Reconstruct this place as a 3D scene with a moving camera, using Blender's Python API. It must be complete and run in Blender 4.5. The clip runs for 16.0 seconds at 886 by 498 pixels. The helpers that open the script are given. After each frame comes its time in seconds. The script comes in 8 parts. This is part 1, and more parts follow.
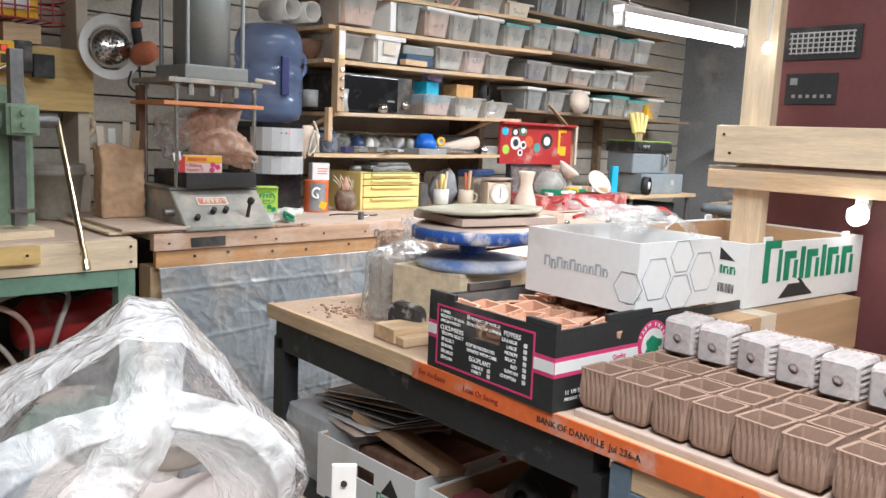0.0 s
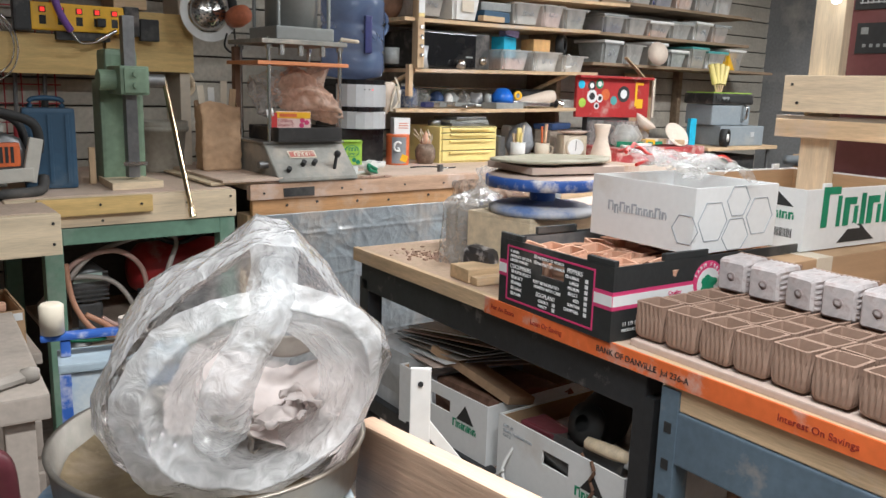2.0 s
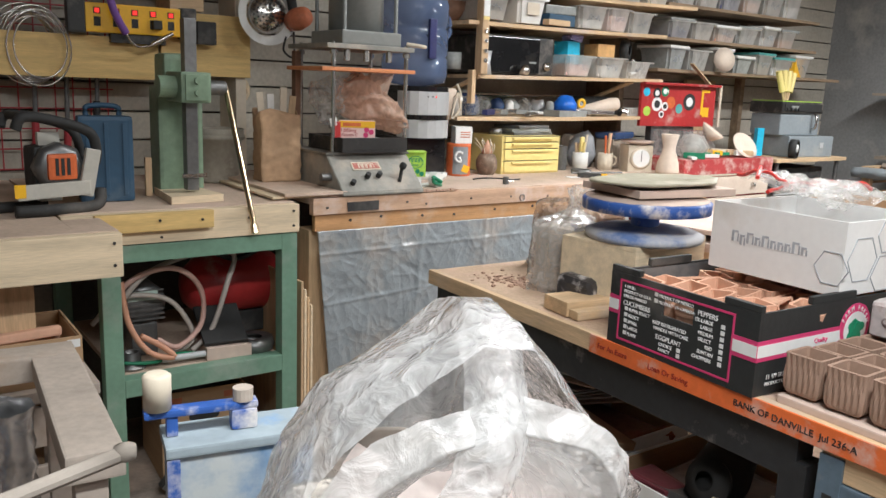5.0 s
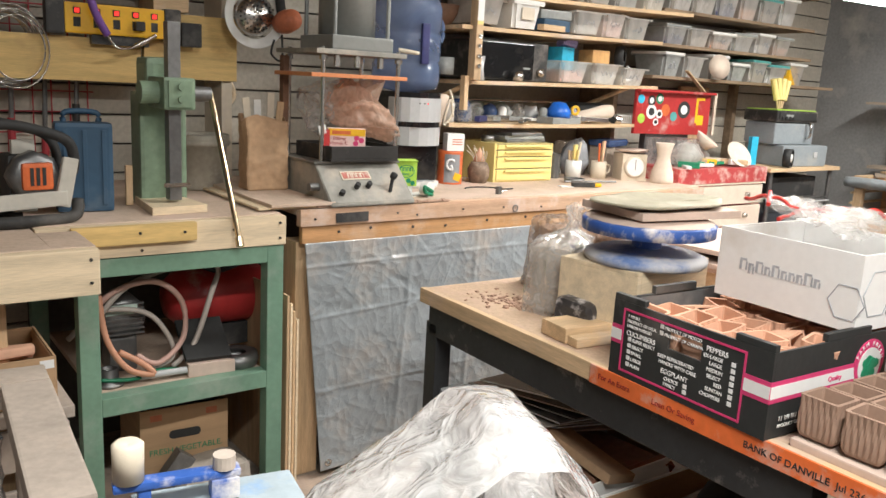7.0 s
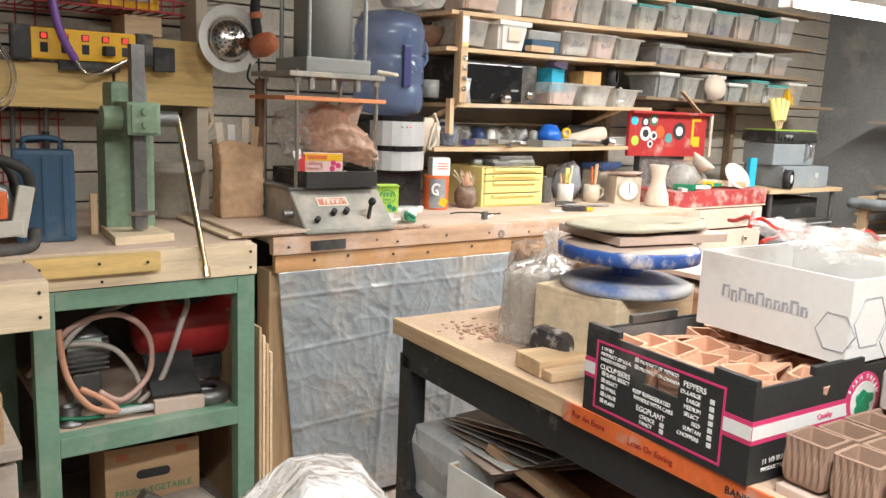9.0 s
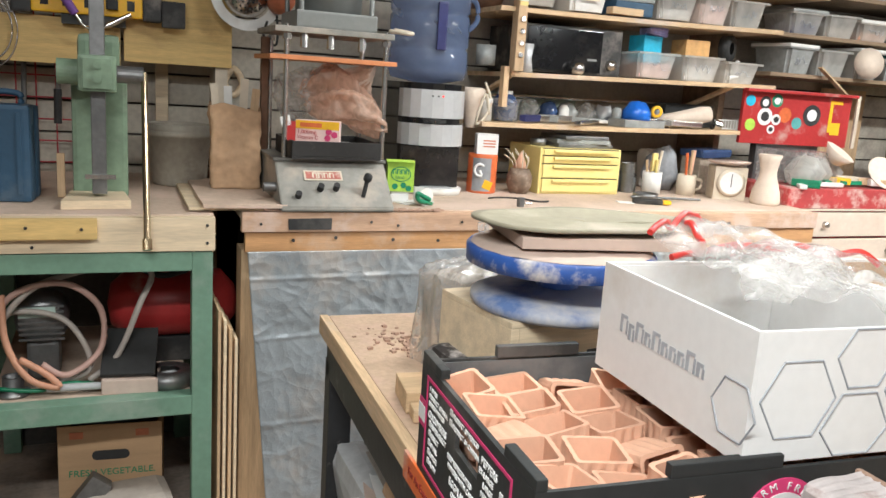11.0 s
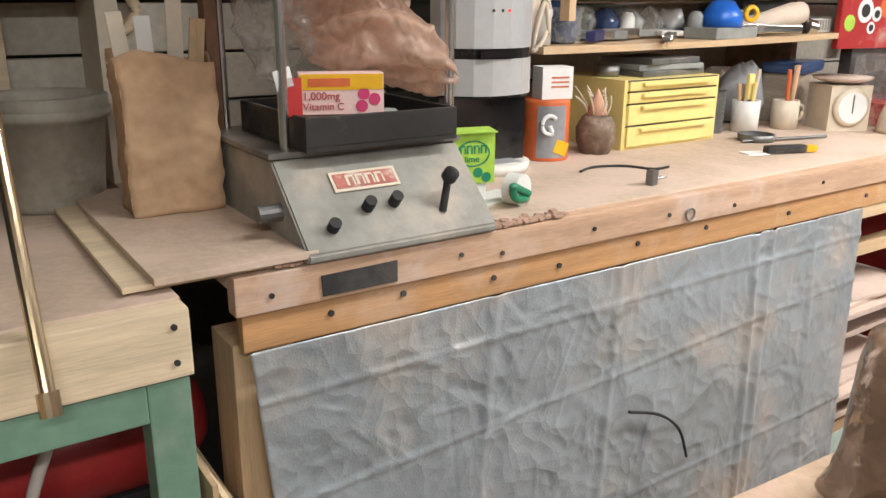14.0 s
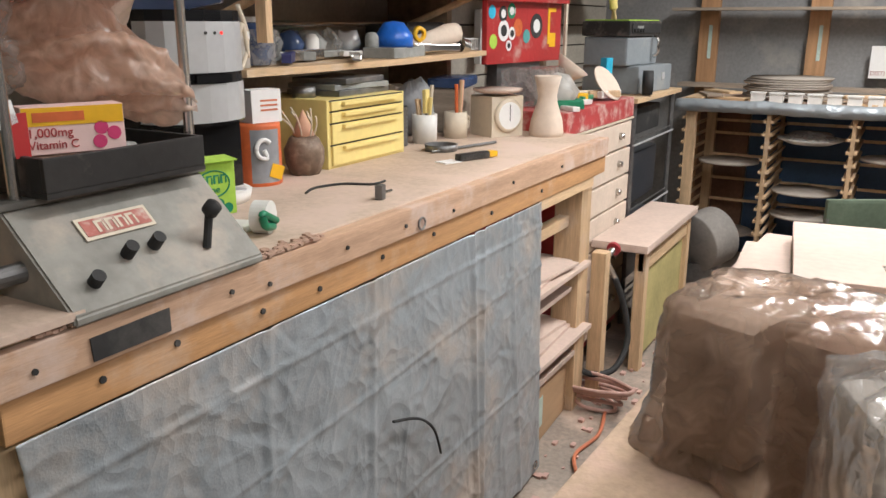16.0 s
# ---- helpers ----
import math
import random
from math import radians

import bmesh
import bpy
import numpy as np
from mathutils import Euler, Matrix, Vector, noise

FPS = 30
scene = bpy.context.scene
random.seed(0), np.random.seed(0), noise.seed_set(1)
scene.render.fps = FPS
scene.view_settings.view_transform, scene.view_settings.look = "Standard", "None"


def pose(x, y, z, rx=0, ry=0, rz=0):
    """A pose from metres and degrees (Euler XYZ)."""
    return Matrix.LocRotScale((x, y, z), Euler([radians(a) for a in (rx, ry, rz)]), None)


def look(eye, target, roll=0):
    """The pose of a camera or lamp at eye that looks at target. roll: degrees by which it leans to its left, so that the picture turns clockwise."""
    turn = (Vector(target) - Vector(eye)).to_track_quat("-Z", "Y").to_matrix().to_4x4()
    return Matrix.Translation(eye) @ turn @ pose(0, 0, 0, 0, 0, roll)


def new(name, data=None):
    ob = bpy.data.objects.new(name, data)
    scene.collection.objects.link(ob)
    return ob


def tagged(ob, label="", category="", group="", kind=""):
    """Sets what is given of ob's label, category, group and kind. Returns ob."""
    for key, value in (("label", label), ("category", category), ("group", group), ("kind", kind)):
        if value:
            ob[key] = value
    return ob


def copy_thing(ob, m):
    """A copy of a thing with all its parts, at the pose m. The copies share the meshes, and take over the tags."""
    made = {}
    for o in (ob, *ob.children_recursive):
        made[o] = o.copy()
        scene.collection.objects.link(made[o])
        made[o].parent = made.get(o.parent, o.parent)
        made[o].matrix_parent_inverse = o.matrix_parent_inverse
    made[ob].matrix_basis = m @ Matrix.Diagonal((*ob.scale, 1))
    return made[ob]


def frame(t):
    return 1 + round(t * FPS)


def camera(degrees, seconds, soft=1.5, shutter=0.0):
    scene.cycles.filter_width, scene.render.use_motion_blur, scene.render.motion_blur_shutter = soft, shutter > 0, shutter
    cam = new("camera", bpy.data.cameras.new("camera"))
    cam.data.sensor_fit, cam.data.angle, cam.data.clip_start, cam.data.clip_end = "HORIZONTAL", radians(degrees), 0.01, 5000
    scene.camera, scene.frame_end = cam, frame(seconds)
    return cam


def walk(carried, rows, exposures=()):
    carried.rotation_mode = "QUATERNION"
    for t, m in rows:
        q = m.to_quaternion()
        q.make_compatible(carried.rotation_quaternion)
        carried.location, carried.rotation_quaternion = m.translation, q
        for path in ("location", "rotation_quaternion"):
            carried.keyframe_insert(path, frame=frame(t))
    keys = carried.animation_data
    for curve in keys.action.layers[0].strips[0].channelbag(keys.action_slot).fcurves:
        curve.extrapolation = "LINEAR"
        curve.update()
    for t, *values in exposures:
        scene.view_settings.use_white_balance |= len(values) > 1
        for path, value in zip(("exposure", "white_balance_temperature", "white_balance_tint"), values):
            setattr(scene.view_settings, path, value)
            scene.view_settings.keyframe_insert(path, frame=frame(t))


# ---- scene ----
cam = camera(57.4, 16.0)
PATH = [
    (0, (-1.077, -2.483, 1.265), (0.278, -1.039, 0.986), 2.5),
    (0.5, (-1.127, -2.555, 1.264), (0.103, -1.009, 0.952), 2.7),
    (1, (-1.165, -2.612, 1.254), (0.041, -1.053, 0.913), 2.6),
    (1.5, (-1.181, -2.634, 1.253), (0.012, -1.077, 0.863), 2.2),
    (2, (-1.166, -2.617, 1.264), (0.027, -1.061, 0.872), 1.7),
    (2.5, (-1.166, -2.615, 1.263), (0.021, -1.054, 0.871), 1.7),
    (3, (-1.162, -2.617, 1.265), (-0.003, -1.033, 0.883), 1.7),
    (3.5, (-1.17, -2.581, 1.263), (-0.016, -0.991, 0.886), 2.5),
    (4, (-1.189, -2.467, 1.274), (-0.038, -0.877, 0.891), 2.5),
    (4.2, (-1.198, -2.417, 1.287), (-0.049, -0.828, 0.894), 2.1),
    (6.5, (-1.159, -2.328, 1.291), (0.003, -0.748, 0.9), 2.9),
    (7, (-1.154, -2.28, 1.328), (0.024, -0.715, 0.925), 3.1),
    (7.5, (-1.171, -2.236, 1.339), (0.015, -0.668, 0.972), 3.3),
    (8, (-1.181, -2.228, 1.338), (0.01, -0.656, 1.008), 3.2),
    (8.5, (-1.155, -2.238, 1.325), (0.031, -0.662, 0.995), 2.7),
    (8.7, (-1.108, -2.25, 1.318), (0.078, -0.675, 0.986), 2.5),
    (10.8, (-0.394, -2.219, 1.308), (0.392, -0.429, 0.887), 3.6),
    (11, (-0.335, -2.200, 1.290), (0.415, -0.392, 0.888), 3.8),
    (11.5, (-0.270, -2.065, 1.275), (0.242, -0.184, 0.852), 3.6),
    (12, (-0.286, -1.811, 1.247), (0.187, 0.041, 0.669), 3.9),
    (12.5, (-0.246, -1.545, 1.255), (0.192, 0.262, 0.531), 3.1),
    (13, (-0.203, -1.277, 1.272), (0.440, 0.440, 0.482), 3.5),
    (13.5, (-0.292, -1.115, 1.238), (0.507, 0.566, 0.504), 0.3),
    (14, (-0.347, -1.0, 1.266), (0.72, 0.584, 0.675), 0.4),
    (14.5, (-0.306, -0.963, 1.261), (0.891, 0.543, 0.712), 0.7),
    (15, (-0.347, -0.9, 1.25), (1.122, 0.362, 0.752), 1.2),
    (15.5, (-0.44, -0.857, 1.247), (1.176, 0.206, 0.738), 0.3),
    (16, (-0.471, -0.842, 1.263), (1.203, 0.11, 0.726), 0.2),
]
walk(cam, [(t, look(eye, target, roll)) for t, eye, target, roll in PATH],
     exposures=[(0, 0.1, 5700, 6), (1.5, -0.17, 5750, 5), (4.2, -0.15, 5750, 5), (6.5, 0.05, 6250, 6), (8.0, 0.35, 6250, 6), (8.7, 0.35, 6250, 6), (11, 0.1, 5950, 4), (12.5, 0.2, 6050, 6), (13, 0.1, 6150, 7), (14, 0.0, 6200, 7), (16, -0.32, 6100, 8)])

# ---------- light ----------
world = bpy.data.worlds.new("world")
scene.world = world
world.use_nodes = True
world.node_tree.nodes["Background"].inputs[0].default_value = (0.9, 0.93, 1.0, 1)
world.node_tree.nodes["Background"].inputs[1].default_value = 0.02


def area_lamp(name, m, sx, sy, watts, colour):
    d = bpy.data.lights.new(name, "AREA")
    d.shape, d.size, d.size_y, d.energy, d.color = "RECTANGLE", sx, sy, watts, colour
    ob = new(name, d)
    ob.matrix_basis = m
    return ob


LAMP = (1.0, 0.94, 0.88)
area_lamp("tube_light", pose(1.595, -0.86, 1.648, 0, 0, -5), 0.62, 0.04, 9, LAMP)
area_lamp("ceiling_lamp_a", pose(-0.75, -2.40, 2.30, 0, 0, 0), 1.2, 0.16, 62, LAMP)
area_lamp("ceiling_lamp_b", pose(0.9, -0.75, 2.30, 0, 0, 0), 1.2, 0.16, 28, LAMP)
area_lamp("ceiling_lamp_c", pose(0.1, -3.3, 2.30, 0, 0, 0), 1.2, 0.16, 20, LAMP)
area_lamp("ceiling_lamp_d", pose(2.9, -1.1, 2.30, 0, 0, 0), 1.2, 0.16, 76, LAMP)


# ---------- materials ----------
def mat(name, colour, rough=0.7, metal=0.0, var=0.25, scale=6.0, bump=0.15, grain=60.0, spot=None, spot_amount=0.0,
        spot_scale=3.0, stretch=(1, 1, 1), rand=0.0, ior=1.45, fine=0.0):
    """A two-scale procedural surface: broad blotches, fine grain, and an optional second colour (dust, stain, wear)."""
    m = bpy.data.materials.new(name)
    m.use_nodes = True
    t = m.node_tree
    n, ln = t.nodes, t.links
    b = n["Principled BSDF"]
    b.inputs["Roughness"].default_value = rough
    b.inputs["Metallic"].default_value = metal
    b.inputs["IOR"].default_value = ior
    tc = n.new("ShaderNodeTexCoord")
    mp = n.new("ShaderNodeMapping")
    mp.inputs["Scale"].default_value = stretch
    ln.new(tc.outputs["Object"], mp.inputs["Vector"])
    n1 = n.new("ShaderNodeTexNoise")
    n1.inputs["Scale"].default_value, n1.inputs["Detail"].default_value = scale, 5
    n2 = n.new("ShaderNodeTexNoise")
    n2.inputs["Scale"].default_value, n2.inputs["Detail"].default_value = grain, 3
    ln.new(mp.outputs[0], n1.inputs["Vector"])
    ln.new(mp.outputs[0], n2.inputs["Vector"])
    r1 = n.new("ShaderNodeMapRange")
    r1.inputs[1].default_value, r1.inputs[2].default_value = 0.3, 0.7
    r1.inputs[3].default_value, r1.inputs[4].default_value = 1 - var, 1 + var * 0.6
    ln.new(n1.outputs[0], r1.inputs[0])
    r2 = n.new("ShaderNodeMapRange")
    r2.inputs[1].default_value, r2.inputs[2].default_value = 0.3, 0.7
    r2.inputs[3].default_value, r2.inputs[4].default_value = 1 - var * 0.5 - fine, 1 + var * 0.3
    ln.new(n2.outputs[0], r2.inputs[0])
    mul = n.new("ShaderNodeMath")
    mul.operation = "MULTIPLY"
    ln.new(r1.outputs[0], mul.inputs[0])
    ln.new(r2.outputs[0], mul.inputs[1])
    last = mul.outputs[0]
    if rand:
        oi = n.new("ShaderNodeObjectInfo")
        rr = n.new("ShaderNodeMapRange")
        rr.inputs[3].default_value, rr.inputs[4].default_value = 1 - rand, 1 + rand * 0.5
        ln.new(oi.outputs["Random"], rr.inputs[0])
        m2 = n.new("ShaderNodeMath")
        m2.operation = "MULTIPLY"
        ln.new(last, m2.inputs[0])
        ln.new(rr.outputs[0], m2.inputs[1])
        last = m2.outputs[0]
    base = n.new("ShaderNodeMix")
    base.data_type = "RGBA"
    base.blend_type = "MULTIPLY"
    base.inputs[0].default_value = 1.0
    base.inputs[6].default_value = (*colour, 1)
    ln.new(last, base.inputs[7])
    out = base.outputs[2]
    if spot:
        n3 = n.new("ShaderNodeTexNoise")
        n3.inputs["Scale"].default_value, n3.inputs["Detail"].default_value = spot_scale, 8
        n3.inputs["Roughness"].default_value = 0.65
        ln.new(tc.outputs["Object"], n3.inputs["Vector"])
        r3 = n.new("ShaderNodeMapRange")
        r3.inputs[1].default_value, r3.inputs[2].default_value = 0.62 - 0.25 * spot_amount, 0.78 - 0.25 * spot_amount
        ln.new(n3.outputs[0], r3.inputs[0])
        mx = n.new("ShaderNodeMix")
        mx.data_type = "RGBA"
        ln.new(r3.outputs[0], mx.inputs[0])
        ln.new(out, mx.inputs[6])
        mx.inputs[7].default_value = (*spot, 1)
        out = mx.outputs[2]
    ln.new(out, b.inputs["Base Color"])
    if bump:
        bp = n.new("ShaderNodeBump")
        bp.inputs["Strength"].default_value, bp.inputs["Distance"].default_value = bump, 0.004
        ln.new(n2.outputs[0], bp.inputs["Height"])
        ln.new(bp.outputs[0], b.inputs["Normal"])
    return m


def film(name, colour, alpha, rough=0.18, scale=30.0, gloss=0.38, relief=0.006):
    """Thin crinkled plastic: part see-through sheet with gloss and small wrinkles."""
    m = bpy.data.materials.new(name)
    m.use_nodes = True
    t = m.node_tree
    n, ln = t.nodes, t.links
    b = n["Principled BSDF"]
    b.inputs["Base Color"].default_value = (*colour, 1)
    b.inputs["Roughness"].default_value = rough
    tc = n.new("ShaderNodeTexCoord")
    w = n.new("ShaderNodeTexNoise")
    w.inputs["Scale"].default_value, w.inputs["Detail"].default_value, w.inputs["Distortion"].default_value = scale, 4, 1.2
    ln.new(tc.outputs["Object"], w.inputs["Vector"])
    bp = n.new("ShaderNodeBump")
    bp.inputs["Strength"].default_value, bp.inputs["Distance"].default_value = 0.5, relief
    ln.new(w.outputs[0], bp.inputs["Height"])
    ln.new(bp.outputs[0], b.inputs["Normal"])
    r = n.new("ShaderNodeMapRange")
    r.inputs[1].default_value, r.inputs[2].default_value = 0.35, 0.7
    r.inputs[3].default_value, r.inputs[4].default_value = max(alpha - 0.12, 0.02), min(alpha + 0.18, 1)
    ln.new(w.outputs[0], r.inputs[0])
    tl = n.new("ShaderNodeBsdfTranslucent")
    tl.inputs["Color"].default_value = (*colour, 1)
    ln.new(bp.outputs[0], tl.inputs["Normal"])
    body = n.new("ShaderNodeMixShader")
    body.inputs[0].default_value = 0.5
    ln.new(b.outputs[0], body.inputs[1])
    ln.new(tl.outputs[0], body.inputs[2])
    clear = n.new("ShaderNodeBsdfTransparent")
    thin = n.new("ShaderNodeMixShader")
    ln.new(r.outputs[0], thin.inputs[0])
    ln.new(clear.outputs[0], thin.inputs[1])
    ln.new(body.outputs[0], thin.inputs[2])
    g = n.new("ShaderNodeBsdfGlossy")
    g.inputs["Color"].default_value, g.inputs["Roughness"].default_value = (0.9, 0.9, 0.9, 1), rough * 1.2
    lw = n.new("ShaderNodeLayerWeight")
    lw.inputs["Blend"].default_value = 0.22
    mx = n.new("ShaderNodeMixShader")
    ln.new(bp.outputs[0], g.inputs["Normal"])
    ln.new(bp.outputs[0], lw.inputs["Normal"])
    sc = n.new("ShaderNodeMath")
    sc.operation = "MULTIPLY"
    sc.inputs[1].default_value = gloss
    ln.new(lw.outputs["Fresnel"], sc.inputs[0])
    ln.new(sc.outputs[0], mx.inputs[0])
    ln.new(thin.outputs[0], mx.inputs[1])
    ln.new(g.outputs[0], mx.inputs[2])
    ln.new(mx.outputs[0], n["Material Output"].inputs["Surface"])
    return m


def glow(name, colour, strength):
    m = bpy.data.materials.new(name)
    m.use_nodes = True
    b = m.node_tree.nodes["Principled BSDF"]
    b.inputs["Base Color"].default_value = (*colour, 1)
    b.inputs["Emission Color"].default_value = (*colour, 1)
    b.inputs["Emission Strength"].default_value = strength
    return m


DUST = (0.55, 0.46, 0.39)
M = dict(
    floor=mat("floor_concrete", (0.30, 0.25, 0.21), 0.9, var=0.35, scale=2.5, spot=(0.50, 0.38, 0.30), spot_amount=0.55, bump=0.4),
    siding=mat("white_painted_siding", (0.53, 0.49, 0.415), 0.75, var=0.25, scale=3, spot=(0.30, 0.26, 0.22), spot_amount=0.25, rand=0.15),
    greywall=mat("grey_wall_board", (0.25, 0.25, 0.25), 0.85, var=0.25, scale=2, spot=(0.36, 0.34, 0.31), spot_amount=0.3),
    # near-black backing: shade under the benches and behind the laps, put into the colour
    shadeback=mat("dark_shade_backing", (0.12, 0.11, 0.10), 0.9, var=0.3, scale=2),
    joist=mat("joist_wood", (0.28, 0.20, 0.13), 0.85, var=0.3, scale=4, stretch=(1, 8, 8)),
    pine=mat("pine_board", (0.66, 0.47, 0.28), 0.65, var=0.22, scale=5, grain=40, stretch=(0.7, 9, 9), spot=DUST, spot_amount=0.3, rand=0.12),
    pineY=mat("pine_board_y", (0.64, 0.46, 0.28), 0.65, var=0.22, scale=5, grain=40, stretch=(9, 0.7, 9), spot=DUST, spot_amount=0.3, rand=0.12),
    pineZ=mat("pine_board_z", (0.60, 0.42, 0.25), 0.65, var=0.22, scale=5, grain=40, stretch=(9, 9, 0.7), spot=DUST, spot_amount=0.25, rand=0.12),
    white_pine=mat("pale_pine", (0.76, 0.62, 0.43), 0.6, var=0.16, scale=5, grain=40, stretch=(0.7, 9, 9), rand=0.1),
    orange_pine=mat("orange_pine", (0.56, 0.31, 0.14), 0.6, var=0.2, scale=5, grain=40, stretch=(0.7, 9, 9), spot=(0.6, 0.45, 0.34), spot_amount=0.2),
    ply=mat("dusty_plywood", (0.58, 0.45, 0.35), 0.85, var=0.2, scale=4, grain=70, spot=(0.62, 0.48, 0.40), spot_amount=0.55, spot_scale=4, bump=0.3),
    dirtply=mat("clay_dusted_plywood", (0.56, 0.41, 0.29), 0.9, var=0.22, scale=4, grain=90, spot=(0.60, 0.42, 0.34), spot_amount=0.6, spot_scale=5, bump=0.4),
    green=mat("green_paint", (0.17, 0.29, 0.21), 0.5, var=0.15, scale=5, spot=(0.30, 0.36, 0.30), spot_amount=0.3, bump=0.08),
    press_green=mat("press_green_paint", (0.20, 0.28, 0.19), 0.5, var=0.25, scale=9, spot=(0.32, 0.33, 0.27), spot_amount=0.35, bump=0.1),
    steel=mat("bright_steel", (0.62, 0.60, 0.57), 0.25, 1.0, var=0.12, bump=0.03),
    darksteel=mat("dull_steel", (0.22, 0.22, 0.22), 0.45, 0.8, var=0.3, spot=(0.35, 0.33, 0.30), spot_amount=0.3),
    brass=mat("brass_bar", (0.58, 0.46, 0.30), 0.25, 1.0, var=0.15, bump=0.03),
    greypaint=mat("grey_machine_paint", (0.28, 0.27, 0.24), 0.55, var=0.22, scale=9, spot=(0.42, 0.36, 0.30), spot_amount=0.4, spot_scale=7, bump=0.14),
    cylgrey=mat("cylinder_grey", (0.25, 0.26, 0.25), 0.35, 0.2, var=0.12, scale=4, bump=0.04),
    black=mat("black_plastic", (0.03, 0.029, 0.028), 0.5, var=0.3, spot=(0.16, 0.14, 0.125), spot_amount=0.4, spot_scale=9),
    blacksteel=mat("black_powder_coat", (0.03, 0.031, 0.033), 0.45, var=0.25, spot=(0.25, 0.22, 0.20), spot_amount=0.12, spot_scale=14),
    bluesteel=mat("blue_grey_steel", (0.13, 0.18, 0.23), 0.5, 0.1, var=0.2, spot=(0.33, 0.31, 0.29), spot_amount=0.2, spot_scale=9),
    bluecase=mat("blue_plastic_case", (0.035, 0.085, 0.15), 0.55, var=0.15, spot=(0.12, 0.16, 0.2), spot_amount=0.25),
    brightblue=mat("bright_blue_paint", (0.04, 0.11, 0.40), 0.45, var=0.2, spot=(0.66, 0.63, 0.61), spot_amount=0.42, spot_scale=17),
    yellow=mat("yellow_enamel", (0.82, 0.67, 0.26), 0.4, var=0.08, spot=(0.72, 0.62, 0.35), spot_amount=0.2, bump=0.03),
    stripyellow=mat("yellow_plastic", (0.85, 0.48, 0.02), 0.4, var=0.1),
    red=mat("red_enamel", (0.42, 0.035, 0.035), 0.35, var=0.15, spot=(0.5, 0.3, 0.26), spot_amount=0.25, spot_scale=8),
    redwire=mat("red_wire", (0.38, 0.04, 0.05), 0.5),
    white=mat("white_plastic", (0.74, 0.73, 0.70), 0.45, var=0.08, bump=0.03, spot=(0.60, 0.55, 0.49), spot_amount=0.2),
    card=mat("white_card", (0.78, 0.78, 0.77), 0.75, var=0.06, scale=3, bump=0.05, spot=(0.66, 0.62, 0.57), spot_amount=0.2),
    brown=mat("brown_cardboard", (0.46, 0.30, 0.17), 0.85, var=0.12, scale=3, stretch=(1, 1, 12), bump=0.08),
    kraft=mat("kraft_paper", (0.50, 0.33, 0.20), 0.85, var=0.2, scale=9, bump=0.2),
    boxblack=mat("black_print_card", (0.028, 0.03, 0.03), 0.6, var=0.2, spot=(0.13, 0.12, 0.11), spot_amount=0.25),
    pink=mat("magenta_print", (0.62, 0.05, 0.17), 0.6, var=0.1),
    ink=mat("black_ink", (0.03, 0.03, 0.03), 0.6),
    greyink=mat("grey_ink", (0.38, 0.40, 0.43), 0.7),
    greenink=mat("green_ink", (0.02, 0.24, 0.12), 0.6),
    orange=mat("orange_strip", (0.75, 0.16, 0.04), 0.5, var=0.15, spot=(0.6, 0.45, 0.38), spot_amount=0.3, spot_scale=10),
    clay=mat("unfired_brown_clay", (0.34, 0.225, 0.165), 0.85, var=0.15, scale=9, spot=(0.45, 0.33, 0.27), spot_amount=0.3, bump=0.3),
    clay_grey=mat("grey_brown_clay", (0.42, 0.31, 0.24), 0.8, var=0.18, scale=8, spot=(0.46, 0.38, 0.32), spot_amount=0.3),
    glaze=mat("white_slip_on_clay", (0.54, 0.49, 0.48), 0.7, var=0.25, scale=20, spot=(0.34, 0.26, 0.24), spot_amount=0.4, spot_scale=30, bump=0.3),
    bisque=mat("pink_bisque", (0.74, 0.44, 0.30), 0.85, var=0.12, scale=8, spot=(0.76, 0.55, 0.44), spot_amount=0.3, bump=0.15, rand=0.12),
    greyclay=mat("grey_clay", (0.42, 0.37, 0.32), 0.8, var=0.15, scale=8),
    plaster=mat("plaster_board", (0.58, 0.455, 0.385), 0.9, var=0.12, scale=5, bump=0.2),
    cream=mat("cream_ceramic", (0.66, 0.58, 0.46), 0.55, var=0.1, spot=(0.5, 0.42, 0.34), spot_amount=0.2),
    bucketg=mat("dirty_bucket_plastic", (0.40, 0.37, 0.31), 0.65, var=0.2, scale=8, spot=(0.24, 0.21, 0.18), spot_amount=0.35, spot_scale=9),
    tarp=mat("silver_grey_tarp", (0.35, 0.385, 0.41), 0.33, 0.25, var=0.14, scale=5, grain=240, bump=0.2, spot=(0.50, 0.45, 0.40), spot_amount=0.45, spot_scale=3),
    rubber=mat("dark_rubber", (0.03, 0.03, 0.03), 0.7, var=0.3, spot=(0.12, 0.11, 0.10), spot_amount=0.3),
    orangeplastic=mat("orange_plastic", (0.70, 0.16, 0.05), 0.4),
    salmon=mat("faded_orange_plastic", (0.62, 0.20, 0.10), 0.5),
    purple=mat("purple_grip", (0.22, 0.10, 0.40), 0.4),
    limegreen=mat("lime_box", (0.42, 0.66, 0.08), 0.6),
    teal=mat("teal_lid", (0.10, 0.34, 0.33), 0.5),
    cyan=mat("cyan_plastic", (0.05, 0.48, 0.72), 0.4),
    hose=mat("pinkish_hose", (0.52, 0.33, 0.28), 0.5, var=0.15),
    hosegrey=mat("grey_hose", (0.45, 0.40, 0.36), 0.5, var=0.15),
    maroon=mat("maroon_panel", (0.16, 0.055, 0.055), 0.5, var=0.12),
    gold=mat("glass_grey", (0.30, 0.31, 0.30), 0.25),
